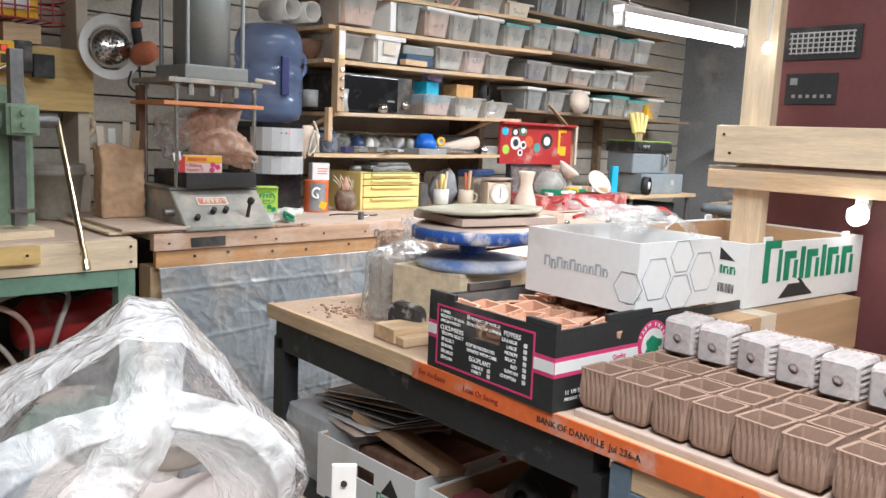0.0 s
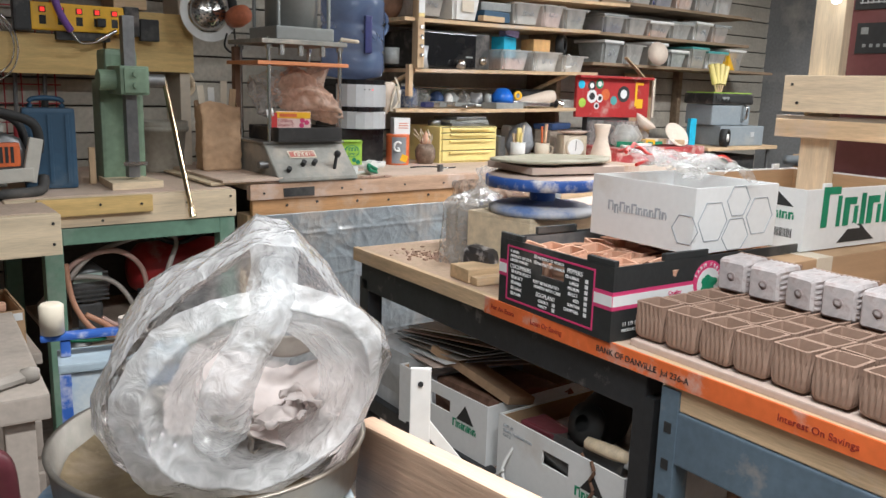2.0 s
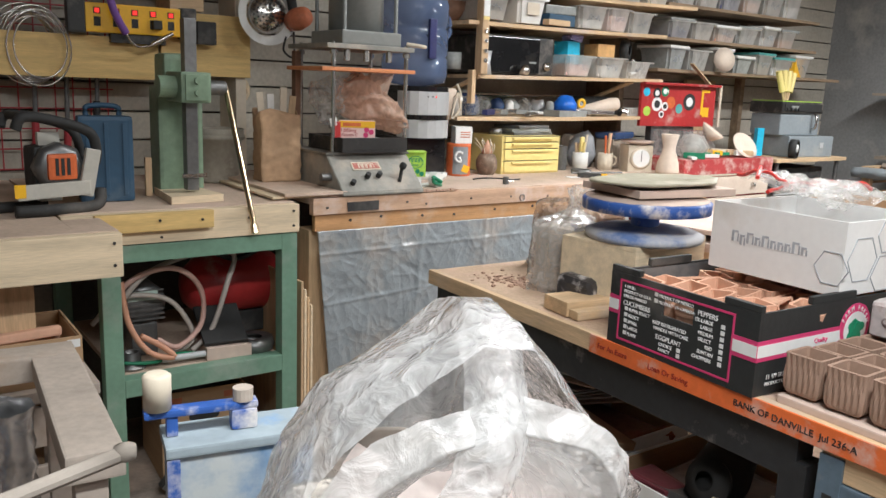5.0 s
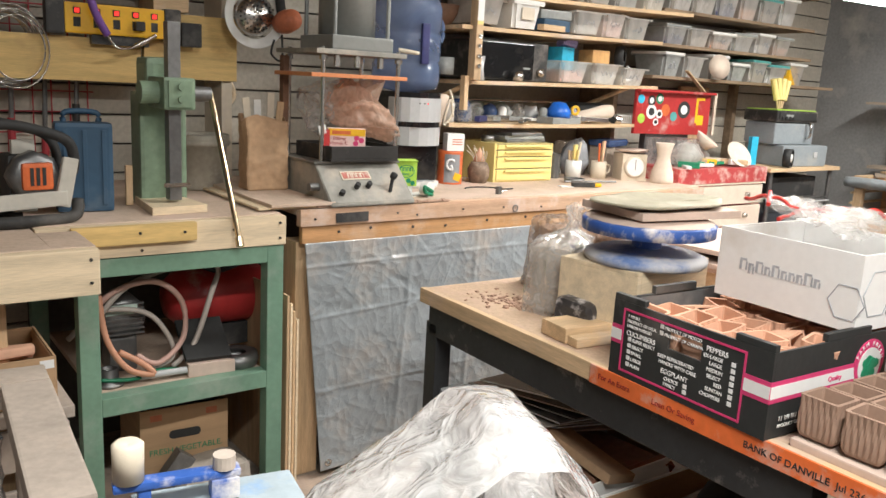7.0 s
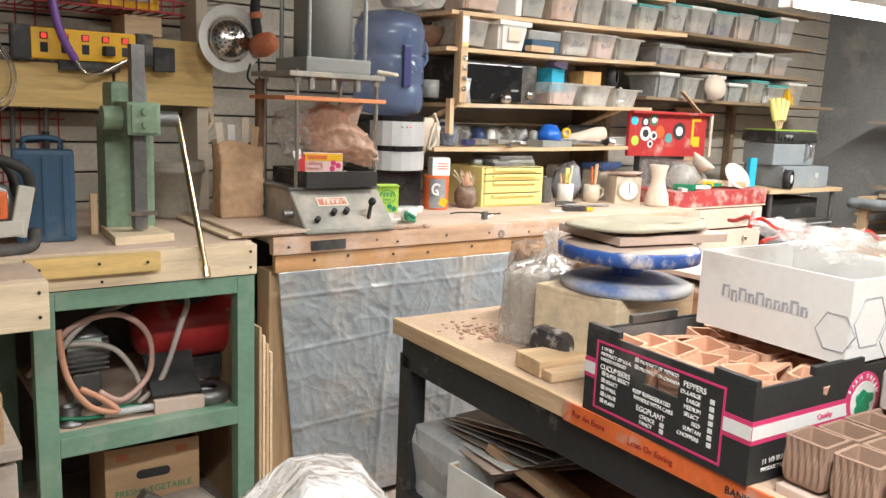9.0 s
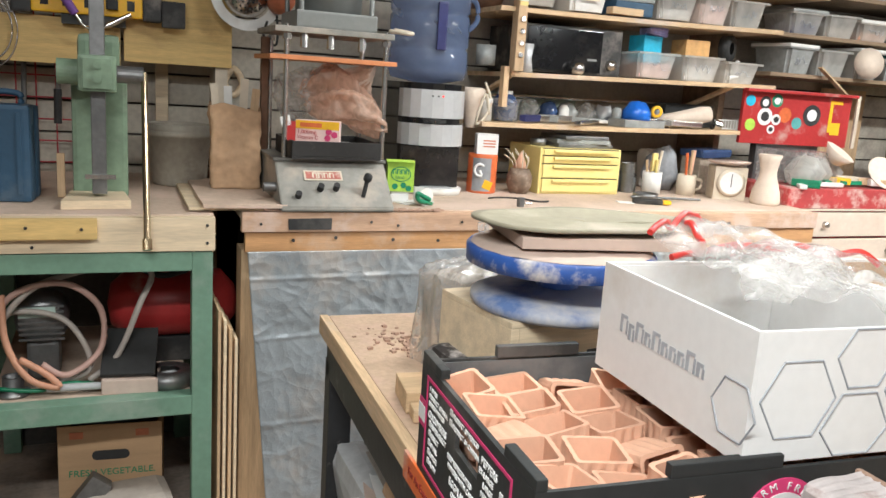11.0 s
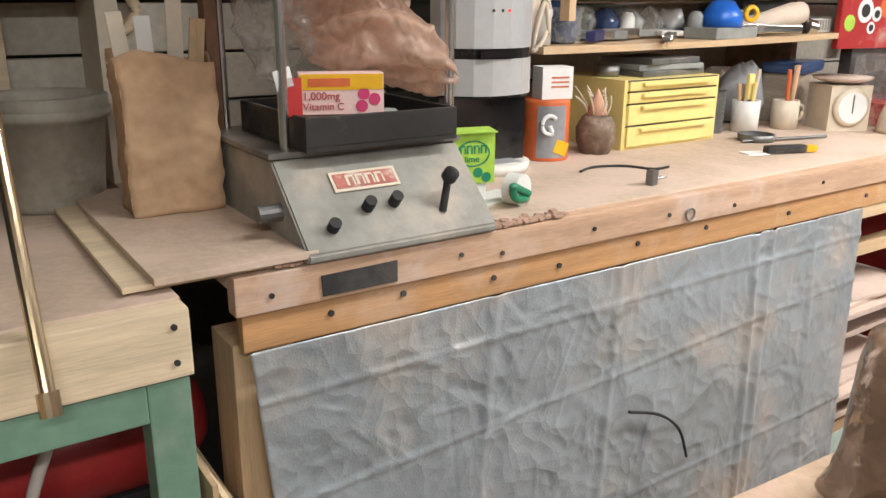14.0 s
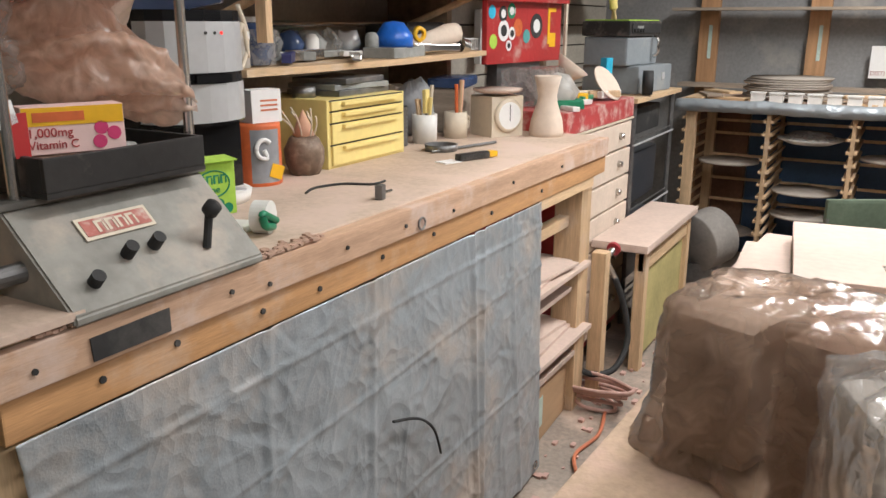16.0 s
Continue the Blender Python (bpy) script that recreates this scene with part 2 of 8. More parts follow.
    fasciam=mat("clay_smeared_fascia", (0.55, 0.36, 0.24), 0.75, var=0.22, scale=5, grain=50, stretch=(0.8, 9, 9), spot=(0.62, 0.49, 0.42), spot_amount=0.55, spot_scale=5),
    yellow_pine=mat("yellowish_pine", (0.66, 0.46, 0.18), 0.6, var=0.2, scale=5, grain=40, stretch=(0.7, 9, 9), spot=(0.45, 0.28, 0.12), spot_amount=0.12),
    darkred=mat("dark_red_ink", (0.30, 0.03, 0.02), 0.6),
    redseal=mat("red_seal_plastic", (0.70, 0.05, 0.04), 0.3),
    blueclay=mat("blue_paint_under_dust", (0.14, 0.22, 0.45), 0.6, var=0.2, spot=(0.50, 0.49, 0.50), spot_amount=1.0, spot_scale=6),
    olive_bat=mat("olive_grey_bat", (0.36, 0.33, 0.24), 0.6, var=0.18, spot=(0.52, 0.46, 0.38), spot_amount=0.4, spot_scale=5),
    speckle=mat("black_white_speckle", (0.05, 0.045, 0.045), 0.4, var=0.3, spot=(0.62, 0.58, 0.56), spot_amount=0.5, spot_scale=22),
    darkgreysteel=mat("dark_grey_plate", (0.17, 0.165, 0.15), 0.5, 0.3, spot=(0.3, 0.27, 0.23), spot_amount=0.4),
    plate_red=mat("worn_red_plate", (0.46, 0.14, 0.11), 0.5, spot=(0.55, 0.45, 0.38), spot_amount=0.35, spot_scale=30),
    orangebar=mat("orange_cross_plate", (0.62, 0.24, 0.10), 0.5, var=0.15),
    rust=mat("rusty_steel", (0.20, 0.11, 0.07), 0.8, var=0.3),
    stampink=mat("brown_stamp", (0.26, 0.21, 0.20), 0.8, var=0.3, scale=60),
    vitpink=mat("yellow_pink_card", (0.86, 0.62, 0.58), 0.5, var=0.1),
    glossblack=mat("gloss_black", (0.012, 0.012, 0.013), 0.12, var=0.1, bump=0, spot=(0.05, 0.045, 0.04), spot_amount=0.2),
    silverplastic=mat("silver_plastic", (0.55, 0.56, 0.57), 0.35, 0.3, var=0.08, bump=0.02),
    navy=mat("navy_plastic", (0.03, 0.035, 0.13), 0.4),
    greenplastic=mat("green_plastic", (0.02, 0.22, 0.11), 0.35),
    greylabel=mat("grey_label", (0.30, 0.31, 0.33), 0.45),
    brownvase=mat("brown_textured_glaze", (0.20, 0.14, 0.10), 0.55, var=0.3, scale=30, spot=(0.34, 0.27, 0.21), spot_amount=0.4, spot_scale=25),
    chalk=mat("chalky_clay", (0.68, 0.57, 0.47), 0.85, var=0.12, spot=(0.58, 0.46, 0.37), spot_amount=0.3),
    smearblue=mat("blue_drum_clay_smear", (0.16, 0.28, 0.46), 0.55, var=0.2, spot=(0.50, 0.53, 0.53), spot_amount=0.8, spot_scale=5),
    galv=mat("galvanised_pan", (0.24, 0.215, 0.185), 0.42, 0.6, var=0.25, spot=(0.34, 0.28, 0.22), spot_amount=0.4),
    slip=mat("dried_ochre_slip", (0.17, 0.125, 0.07), 0.9, var=0.4, scale=14, bump=0.6, spot=(0.26, 0.20, 0.14), spot_amount=0.3, spot_scale=9),
    powder=mat("pinkish_powder", (0.84, 0.74, 0.70), 0.9, var=0.12, scale=15),
    bigpine=mat("reddish_pine", (0.66, 0.44, 0.30), 0.6, var=0.2, scale=4, grain=30, stretch=(0.6, 9, 9), spot=(0.72, 0.56, 0.42), spot_amount=0.25),
    paintboard=mat("paint_spattered_board", (0.33, 0.39, 0.43), 0.6, var=0.2, spot=(0.12, 0.28, 0.55), spot_amount=0.3, spot_scale=7),
    plasterwood=mat("plaster_dusted_wood", (0.49, 0.42, 0.36), 0.85, var=0.2, spot=(0.40, 0.30, 0.22), spot_amount=0.3),
    maroonpaint=mat("maroon_cast_iron", (0.16, 0.04, 0.05), 0.4, var=0.2, spot=(0.3, 0.2, 0.18), spot_amount=0.25),
    foil=mat("crumpled_foil", (0.62, 0.62, 0.63), 0.25, 0.9, var=0.3, scale=20, bump=0.5),
    mintlabel=mat("mint_label", (0.50, 0.62, 0.56), 0.5),
    bagblack=mat("dark_bag_plastic", (0.04, 0.045, 0.055), 0.3, var=0.2),
    ragbrown=mat("brown_red_rags", (0.22, 0.12, 0.08), 0.9, var=0.4, scale=8, spot=(0.35, 0.06, 0.05), spot_amount=0.3),
    greyfilm=mat("grey_plastic_sheet", (0.50, 0.51, 0.52), 0.3, var=0.2, scale=10),
    white_pineZ=mat("pale_pine_z", (0.74, 0.60, 0.42), 0.6, var=0.18, scale=5, grain=40, stretch=(9, 9, 0.7), spot=(0.5, 0.34, 0.2), spot_amount=0.1),
    white_pineY=mat("pale_pine_y", (0.74, 0.60, 0.42), 0.6, var=0.18, scale=5, grain=40, stretch=(9, 0.7, 9)),
    greywood=mat("weathered_wood", (0.34, 0.28, 0.22), 0.8, var=0.25, scale=6, stretch=(9, 0.7, 9)),
    bluepanel=mat("dark_blue_barrel", (0.04, 0.09, 0.18), 0.5, var=0.2),
    greychair=mat("olive_vinyl", (0.13, 0.17, 0.12), 0.5),
    lavender=mat("lavender_glove", (0.35, 0.32, 0.60), 0.5),
    amberbox=mat("amber_card", (0.62, 0.36, 0.14), 0.7),
    navyglass=mat("dark_blue_glass", (0.04, 0.07, 0.16), 0.2, var=0.2),
    brightblue2=mat("bright_blue_plastic", (0.02, 0.14, 0.60), 0.3),
    sage=mat("sage_cloth", (0.30, 0.36, 0.30), 0.85, var=0.2),
    reddusty=mat("dusty_red_enamel", (0.45, 0.06, 0.06), 0.5, var=0.2, spot=(0.62, 0.45, 0.40), spot_amount=0.55, spot_scale=14),
    yellowpanel=mat("dull_yellow_panel", (0.48, 0.42, 0.18), 0.7, var=0.2),
    greycase=mat("blue_grey_case", (0.26, 0.29, 0.31), 0.5, var=0.12, spot=(0.4, 0.38, 0.35), spot_amount=0.3),
    studwood=mat("amber_stud", (0.46, 0.26, 0.13), 0.7, var=0.2, scale=5, stretch=(9, 9, 0.7)),
    rubberdust=mat("dusty_ribbed_rubber", (0.24, 0.22, 0.20), 0.8, var=0.2),
    boxgrey=mat("grey_card_inside", (0.10, 0.105, 0.11), 0.7, var=0.15, spot=(0.2, 0.19, 0.18), spot_amount=0.3),
    crumbclay=mat("reddish_clay_crumb", (0.47, 0.31, 0.23), 0.9, var=0.2),
    salmonhose=mat("orange_pink_hose", (0.60, 0.30, 0.19), 0.5, var=0.15),
    rollcage=mat("grey_roll_cage", (0.47, 0.45, 0.40), 0.5, var=0.12),
)


def crumpled(m, scale, depth):
    """Adds sharp-edged facets of crumpled sheet to a material's relief."""
    n, ln = m.node_tree.nodes, m.node_tree.links
    b = n["Principled BSDF"]
    tc = n.new("ShaderNodeTexCoord")
    bend = n.new("ShaderNodeTexNoise")
    bend.inputs["Scale"].default_value = scale * 0.4
    mixv = n.new("ShaderNodeMixRGB")
    mixv.inputs[0].default_value = 0.12
    ln.new(tc.outputs["Object"], bend.inputs["Vector"])
    ln.new(tc.outputs["Object"], mixv.inputs[1])
    ln.new(bend.outputs["Color"], mixv.inputs[2])
    old = b.inputs["Normal"].links[0].from_socket if b.inputs["Normal"].links else None
    for sc, dp in ((scale, depth), (scale * 2.7, depth * 0.4)):
        vo = n.new("ShaderNodeTexVoronoi")
        vo.inputs["Scale"].default_value = sc
        ln.new(mixv.outputs[0], vo.inputs["Vector"])
        bp = n.new("ShaderNodeBump")
        bp.inputs["Strength"].default_value, bp.inputs["Distance"].default_value = 0.55, dp
        ln.new(vo.outputs["Distance"], bp.inputs["Height"])
        if old:
            ln.new(old, bp.inputs["Normal"])
        old = bp.outputs[0]
    ln.new(old, b.inputs["Normal"])


crumpled(M["tarp"], 13, 0.016)
M["clear"] = film("clear_bag_film", (0.82, 0.80, 0.77), 0.30)
M["frost"] = film("frosted_tub", (0.72, 0.70, 0.66), 0.62, rough=0.35, scale=8)
M["tan_film"] = film("tan_bag_film", (0.78, 0.54, 0.41), 0.6, rough=0.25)
M["brown_film"] = film("brown_wrap_film", (0.80, 0.61, 0.47), 0.36, rough=0.10, scale=26, gloss=0.9, relief=0.012)
M["blue_water"] = film("blue_bottle", (0.22, 0.30, 0.50), 0.62, rough=0.1, scale=5)
M["lipfilm"] = film("milky_bag_film", (0.95, 0.94, 0.93), 0.56, rough=0.09, scale=40, gloss=0.9, relief=0.012)
M["bagfilm"] = film("crumpled_clear_bag", (0.97, 0.97, 0.97), 0.46, rough=0.06, scale=46, gloss=1.0, relief=0.014)
M["tube"] = glow("fluorescent_tube", (1.0, 0.97, 0.92), 30)
M["bulb"] = glow("bulb_glass", (1.0, 0.93, 0.82), 14)
M["redled"] = glow("red_switch_lamp", (1.0, 0.03, 0.02), 1.2)


# ---------- building helpers ----------
def box(bm, x0, x1, y0, y1, z0, z1, bevel=0.0, m=None):
    mid = Matrix.Translation(((x0 + x1) / 2, (y0 + y1) / 2, (z0 + z1) / 2)) @ Matrix.Diagonal((x1 - x0, y1 - y0, z1 - z0, 1))
    r = bmesh.ops.create_cube(bm, size=1, matrix=(m or Matrix()) @ mid)
    if bevel:
        edges = list({e for v in r["verts"] for e in v.link_edges})
        bmesh.ops.bevel(bm, geom=edges, offset=bevel, segments=2, affect="EDGES", profile=0.7)
    return bm


def B(*a, bevel=0.0, m=None):
    return box(bmesh.new(), *a, bevel=bevel, m=m)


def cyl(bm, p, q, r0, r1=None, seg=20, caps=True):
    p, q = Vector(p), Vector(q)
    r1 = r0 if r1 is None else r1
    m = Matrix.Translation((p + q) / 2) @ (q - p).to_track_quat("Z", "Y").to_matrix().to_4x4()
    bmesh.ops.create_cone(bm, cap_ends=caps, segments=seg, radius1=r0, radius2=r1, depth=(q - p).length, matrix=m)
    return bm


def C(*a, **k):
    return cyl(bmesh.new(), *a, **k)


def lathe(profile, seg=28, bm=None, m=None):
    """A turned body from (radius, height) pairs."""
    bm = bm or bmesh.new()
    rings = []
    for r, z in profile:
        ring = []
        for i in range(seg):
            a = 2 * math.pi * i / seg
            v = Vector((max(r, 1e-4) * math.cos(a), max(r, 1e-4) * math.sin(a), z))
            ring.append(bm.verts.new(m @ v if m else v))
        rings.append(ring)
    for a, b in zip(rings, rings[1:]):
        for i in range(seg):
            bm.faces.new((a[i], a[(i + 1) % seg], b[(i + 1) % seg], b[i]))
    for f in bm.faces:
        f.smooth = True
    return bm


def tube(points, r, seg=8, closed=False, bm=None):
    """A round hose or wire along a smooth line through the points."""
    pts = [Vector(p) for p in points]
    line = []
    k = len(pts)
    for i in range(k if closed else k - 1):
        p0 = pts[(i - 1) % k] if closed or i else pts[0]
        p1, p2 = pts[i], pts[(i + 1) % k]
        p3 = pts[(i + 2) % k] if closed or i + 2 < k else pts[-1]
        for s in range(6):
            u = s / 6
            line.append(0.5 * (2 * p1 + (p2 - p0) * u + (2 * p0 - 5 * p1 + 4 * p2 - p3) * u * u + (3 * p1 - p0 - 3 * p2 + p3) * u ** 3))
    if not closed:
        line.append(pts[-1])
    bm = bm or bmesh.new()
    rings = []
    for i, p in enumerate(line):
        a = line[max(i - 1, 0)]
        b = line[min(i + 1, len(line) - 1)]
        q = (b - a).to_track_quat("Z", "Y")
        rings.append([bm.verts.new(p + q @ Vector((r * math.cos(2 * math.pi * j / seg), r * math.sin(2 * math.pi * j / seg), 0))) for j in range(seg)])
    pairs = list(zip(rings, rings[1:])) + ([(rings[-1], rings[0])] if closed else [])
    for a, b in pairs:
        for j in range(seg):
            bm.faces.new((a[j], a[(j + 1) % seg], b[(j + 1) % seg], b[j])).smooth = True
    if not closed:
        bm.faces.new(rings[0])
        bm.faces.new(rings[-1])
    return bm


def sheet(f, nu, nv, thick=0.0, bm=None):
    """A surface from f(u, v), u and v from 0 to 1."""
    bm = bm or bmesh.new()
    g = [[bm.verts.new(f(i / nu, j / nv)) for j in range(nv + 1)] for i in range(nu + 1)]
    for i in range(nu):
        for j in range(nv):
            bm.faces.new((g[i][j], g[i + 1][j], g[i + 1][j + 1], g[i][j + 1])).smooth = True
    if thick:
        bmesh.ops.recalc_face_normals(bm, faces=bm.faces)
        bmesh.ops.solidify(bm, geom=bm.faces[:], thickness=thick)
    return bm


def crumple(bm, amount, scale, seed=0.0):
    for v in bm.verts:
        d = noise.noise_vector(v.co * scale + Vector((seed, seed * 2, seed * 3)))
        d2 = noise.noise_vector(v.co * scale * 3.1 + Vector((seed * 3, seed, seed)))
        v.co += amount * d + amount * 0.4 * d2
    return bm


def thing(name, loc=(0, 0, 0), rz=0.0, label="", category="", group="", kind=""):
    ob = new(name)
    ob.matrix_basis = pose(*loc, 0, 0, rz)
    return tagged(ob, label, category, group, kind)


def part(name, bm, material, parent=None, label=""):
    bmesh.ops.recalc_face_normals(bm, faces=bm.faces)
    me = bpy.data.meshes.new(name)
    bm.to_mesh(me)
    bm.free()
    me.materials.append(M[material] if isinstance(material, str) else material)
    ob = new(name, me)
    if parent:
        ob.parent = parent
    return tagged(ob, label) if label else ob


def solid(name, bm, material, loc=(0, 0, 0), rz=0.0, label="", category="", group="", kind=""):
    """A thing that is one mesh."""
    ob = part(name, bm, material)
    ob.matrix_basis = pose(*loc, 0, 0, rz)
    return tagged(ob, label, category, group, kind)


def text(body, size, material, parent, m, name="lettering", thick=0.0006, align="LEFT"):
    """Raised print: flat letters just proud of a surface; m maps the letters' xy plane into the parent's space."""
    cu = bpy.data.curves.new(name, "FONT")
    cu.body, cu.size, cu.extrude, cu.align_x = body, size, thick, align
    ob = bpy.data.objects.new(name, cu)
    me = bpy.data.meshes.new_from_object(ob)
    bpy.data.objects.remove(ob)
    me.transform(m)
    me.materials.append(M[material])
    o = new(name, me)
    o.parent = parent
    return o


def wordmark(shape, size, material, parent, m, name="logo_print"):
    """A trade mark as plain upright bars: T tall, x low, i thin, g hanging; m as for text()."""
    bm, x = bmesh.new(), 0.0
    for c in shape:
        w, lo, hi = {"T": (0.62, 0.0, 0.70), "x": (0.50, 0.0, 0.50), "i": (0.20, 0.0, 0.56), "g": (0.50, -0.16, 0.48)}[c]
        bar = 0.17 if c != "i" else 0.14
        box(bm, x * size, (x + bar) * size, lo * size, hi * size, 0, 0.0006)
        if c != "i":
            box(bm, (x + bar) * size, (x + w - 0.14) * size, (hi - 0.13) * size, hi * size, 0, 0.0006)
            box(bm, (x + w - 0.14 - bar * 0.3) * size, (x + w - 0.08) * size, lo * size, (hi - 0.16) * size, 0, 0.0006)
        x += w
    bmesh.ops.transform(bm, matrix=m, verts=bm.verts[:])
    return part(name, bm, material, parent)


def facing(x, y, z, yaw=0.0, tilt=90.0):
    """Places an xy drawing upright: it faces -y at yaw 0."""
    return pose(x, y, z, tilt, 0, yaw)


def screws(parent, places, axis="y", r=0.004):
    for p in places:
        q = Vector(p)
        d = Vector((0, -0.0025, 0)) if axis == "y" else Vector((-0.0025, 0, 0)) if axis == "x" else Vector((0, 0, 0.0025))
        part("screw", C(q + d * -0.2, q + d, r, seg=8), "rubber", parent)


# ---------- setting ----------
solid("floor", B(-3.2, 4.5, -5.2, 0.95, -0.1, 0), "floor", label="dusty concrete workshop floor with clay crumbs", category="floor", kind="structure")
wall_n = solid("wall_north", B(-3.2, 4.5, 0.82, 0.95, 0, 2.5), "shadeback", label="workshop wall clad in dusty white lapped boards", category="wall", kind="structure")
solid("wall_east", B(4.35, 4.5, -5.2, 0.82, 0, 2.5), "greywall", label="grey wall board behind the ware racks", category="wall", kind="structure")
solid("wall_west", B(-3.2, -3.05, -5.2, 0.82, 0, 2.5), "greywall", label="plain grey workshop wall", category="wall", kind="structure")
solid("wall_south", B(-3.05, 4.35, -5.2, -5.05, 0, 2.5), "greywall", label="plain grey workshop wall", category="wall", kind="structure")
ceil = B(-3.2, 4.5, -5.2, 0.95, 2.5, 2.6)
for i in range(19):
    box(ceil, -3.05 + i * 0.4, -3.01 + i * 0.4, -5.05, 0.82, 2.36, 2.5)
solid("ceiling", ceil, "joist", label="dark timber joist ceiling", category="ceiling", kind="structure")
lap = B(0, 7.4, 0, 0.022, 0, 0.098, bevel=0.004)
lap0 = part("board", lap, "siding", wall_n)
lap0.matrix_basis = pose(-3.05, 0.795, 0.0, 3, 0, 0)
for i in range(1, 23):
    o = new("board", lap0.data)
    o.parent = wall_n
    o.matrix_basis = pose(-3.05, 0.795, i * 0.105, 3, 0, 0)

# ---------- long bench on the north wall ----------
bench = thing("workbench", (0, 0, 0), label="long timber workbench with dusty plywood top", category="workbench")
part("worktop", B(-0.02, 2.02, 0.0, 0.79, 0.895, 0.92, bevel=0.002), "ply", bench)
part("fascia", B(-0.02, 2.02, -0.03, 0.0, 0.862, 0.917, bevel=0.003), "fasciam", bench, "clay-smeared pine fascia board")
part("lower_fascia", B(-0.01, 2.02, -0.022, 0.0, 0.806, 0.860, bevel=0.003), "orange_pine", bench, "amber pine lower board")
for x, y in ((0.03, 0.03), (1.955, 0.03), (0.03, 0.72), (1.955, 0.72)):
    part("leg", B(x - 0.045, x + 0.045, y - 0.02, y + 0.07, 0, 0.806, bevel=0.003), "pineZ", bench)
screws(bench, [(x, -0.031, 0.885 + 0.006 * math.sin(i * 2.3)) for i, x in enumerate((0.03, 0.34, 0.42, 0.62, 0.81, 1.0, 1.3, 1.62))])
screws(bench, [(x, -0.023, 0.838 + 0.006 * math.sin(i * 1.7)) for i, x in enumerate((0.12, 0.24, 0.41, 0.55, 0.74, 0.93, 1.2, 1.5))], r=0.005)
part("stain", crumple(B(0.105, 0.225, -0.0325, -0.0305, 0.868, 0.90, bevel=0.0008), 0.003, 30, 3), "rubber", bench, "black burn mark on the fascia")
part("ring", tube([(0.866 + 0.012 * math.cos(a), -0.034, 0.880 + 0.012 * math.sin(a)) for a in [i * 0.785 for i in range(8)]], 0.0022, closed=True), "darksteel", bench, "small steel eye ring")
part("end_rail", B(1.50, 1.93, -0.018, 0.02, 0.775, 0.806, bevel=0.002), "pine", bench)
part("cleat", B(1.52, 2.0, 0.05, 0.085, 0.64, 0.675, bevel=0.002), "pine", bench)
part("shelf_board", B(1.52, 1.98, 0.03, 0.65, 0.425, 0.44, bevel=0.002), "plaster", bench)
part("shelf_board", B(1.50, 1.97, -0.01, 0.65, 0.505, 0.52, bevel=0.002), "plaster", bench)
part("shelf_board", B(1.50, 1.98, -0.02, 0.65, 0.285, 0.30, bevel=0.002), "plaster", bench)
part("shelf_board", B(1.53, 1.99, 0.01, 0.65, 0.205, 0.222, bevel=0.002), "plaster", bench)
# added dark sheet standing in for the shade under the worktop
part("back_panel", B(0.0, 1.99, 0.70, 0.715, 0.0, 0.80), "shadeback", bench)

for i, (x, y, z, w, d, h, r) in enumerate(((1.72, 0.2, 0.52, 0.4, 0.36, 0.012, 4), (1.70, 0.18, 0.532, 0.36, 0.34, 0.01, -6), (1.73, 0.2, 0.30, 0.40, 0.36, 0.012, 3), (1.74, 0.2, 0.312, 0.34, 0.3, 0.012, -4))):
    solid("ware_board", B(-w / 2, w / 2, -d / 2, d / 2, 0, h, bevel=0.002), "plaster", (x, y, z), r, "pinkish dusty ware board lying on the bench shelf", "board", "ware boards under the bench")


random.seed(41)
FOLDS = []
for k in range(420):
    ang = random.choice((0.5, 2.6, 1.57, 0.0, 2.2)) + random.gauss(0, 0.3)
    FOLDS.append((random.uniform(0, 1.48), random.uniform(0.03, 0.8), math.cos(ang), math.sin(ang), random.uniform(0.025, 0.06 + 0.12 * (k % 4 == 0)), random.uniform(0.006, 0.022), random.uniform(-0.002, 0.0030)))


def tarp_point(u, v):
    """A hung sheet: soft swags, straight packing folds and many short crisp creases."""
    x = -0.005 + 1.485 * u + 0.055 * (1 - u) * (1 - v) + 0.012 * (1 - v) * math.sin(u * 7 + 1)
    z = 0.025 + 0.784 * v
    free = 0.25 + 0.75 * (1 - v)
    y = -0.030 - 0.012 * (1 - v) - 0.016 * free * (0.5 + 0.5 * noise.noise(Vector((u * 6 + v * 0.8, v * 0.9, 1))))
    wx, wz = 1.485 * u + 0.008 * noise.noise(Vector((x * 16, z * 16, 3))), z + 0.008 * noise.noise(Vector((x * 16, z * 16, 8)))
    for fx, fz, c, s, half, wide, high in FOLDS:
        dx, dz = wx - fx, wz - fz
        q = abs(dx * c + dz * s) / half
        if q < 1:
            p = abs(dz * c - dx * s) / wide
            if p < 1:
                y -= high * (1 - p) * (1 - p) * (1 - q * q)
    for c, s in ((0.42, 0.05), (0.735, 0.0), (0.75, 0.02), (0.90, -0.03), (0.2, 0.08)):
        y -= (0.0075 if 0.7 < c < 0.8 else 0.004) * max(0.0, 1 - abs(u - c - s * v) / 0.011)
    for c, s in ((0.68, 0.10), (0.36, 0.03), (0.90, 0.02)):
        y -= 0.0030 * max(0.0, 1 - abs(v - c - s * u) / 0.012)
    return Vector((x, y, z))


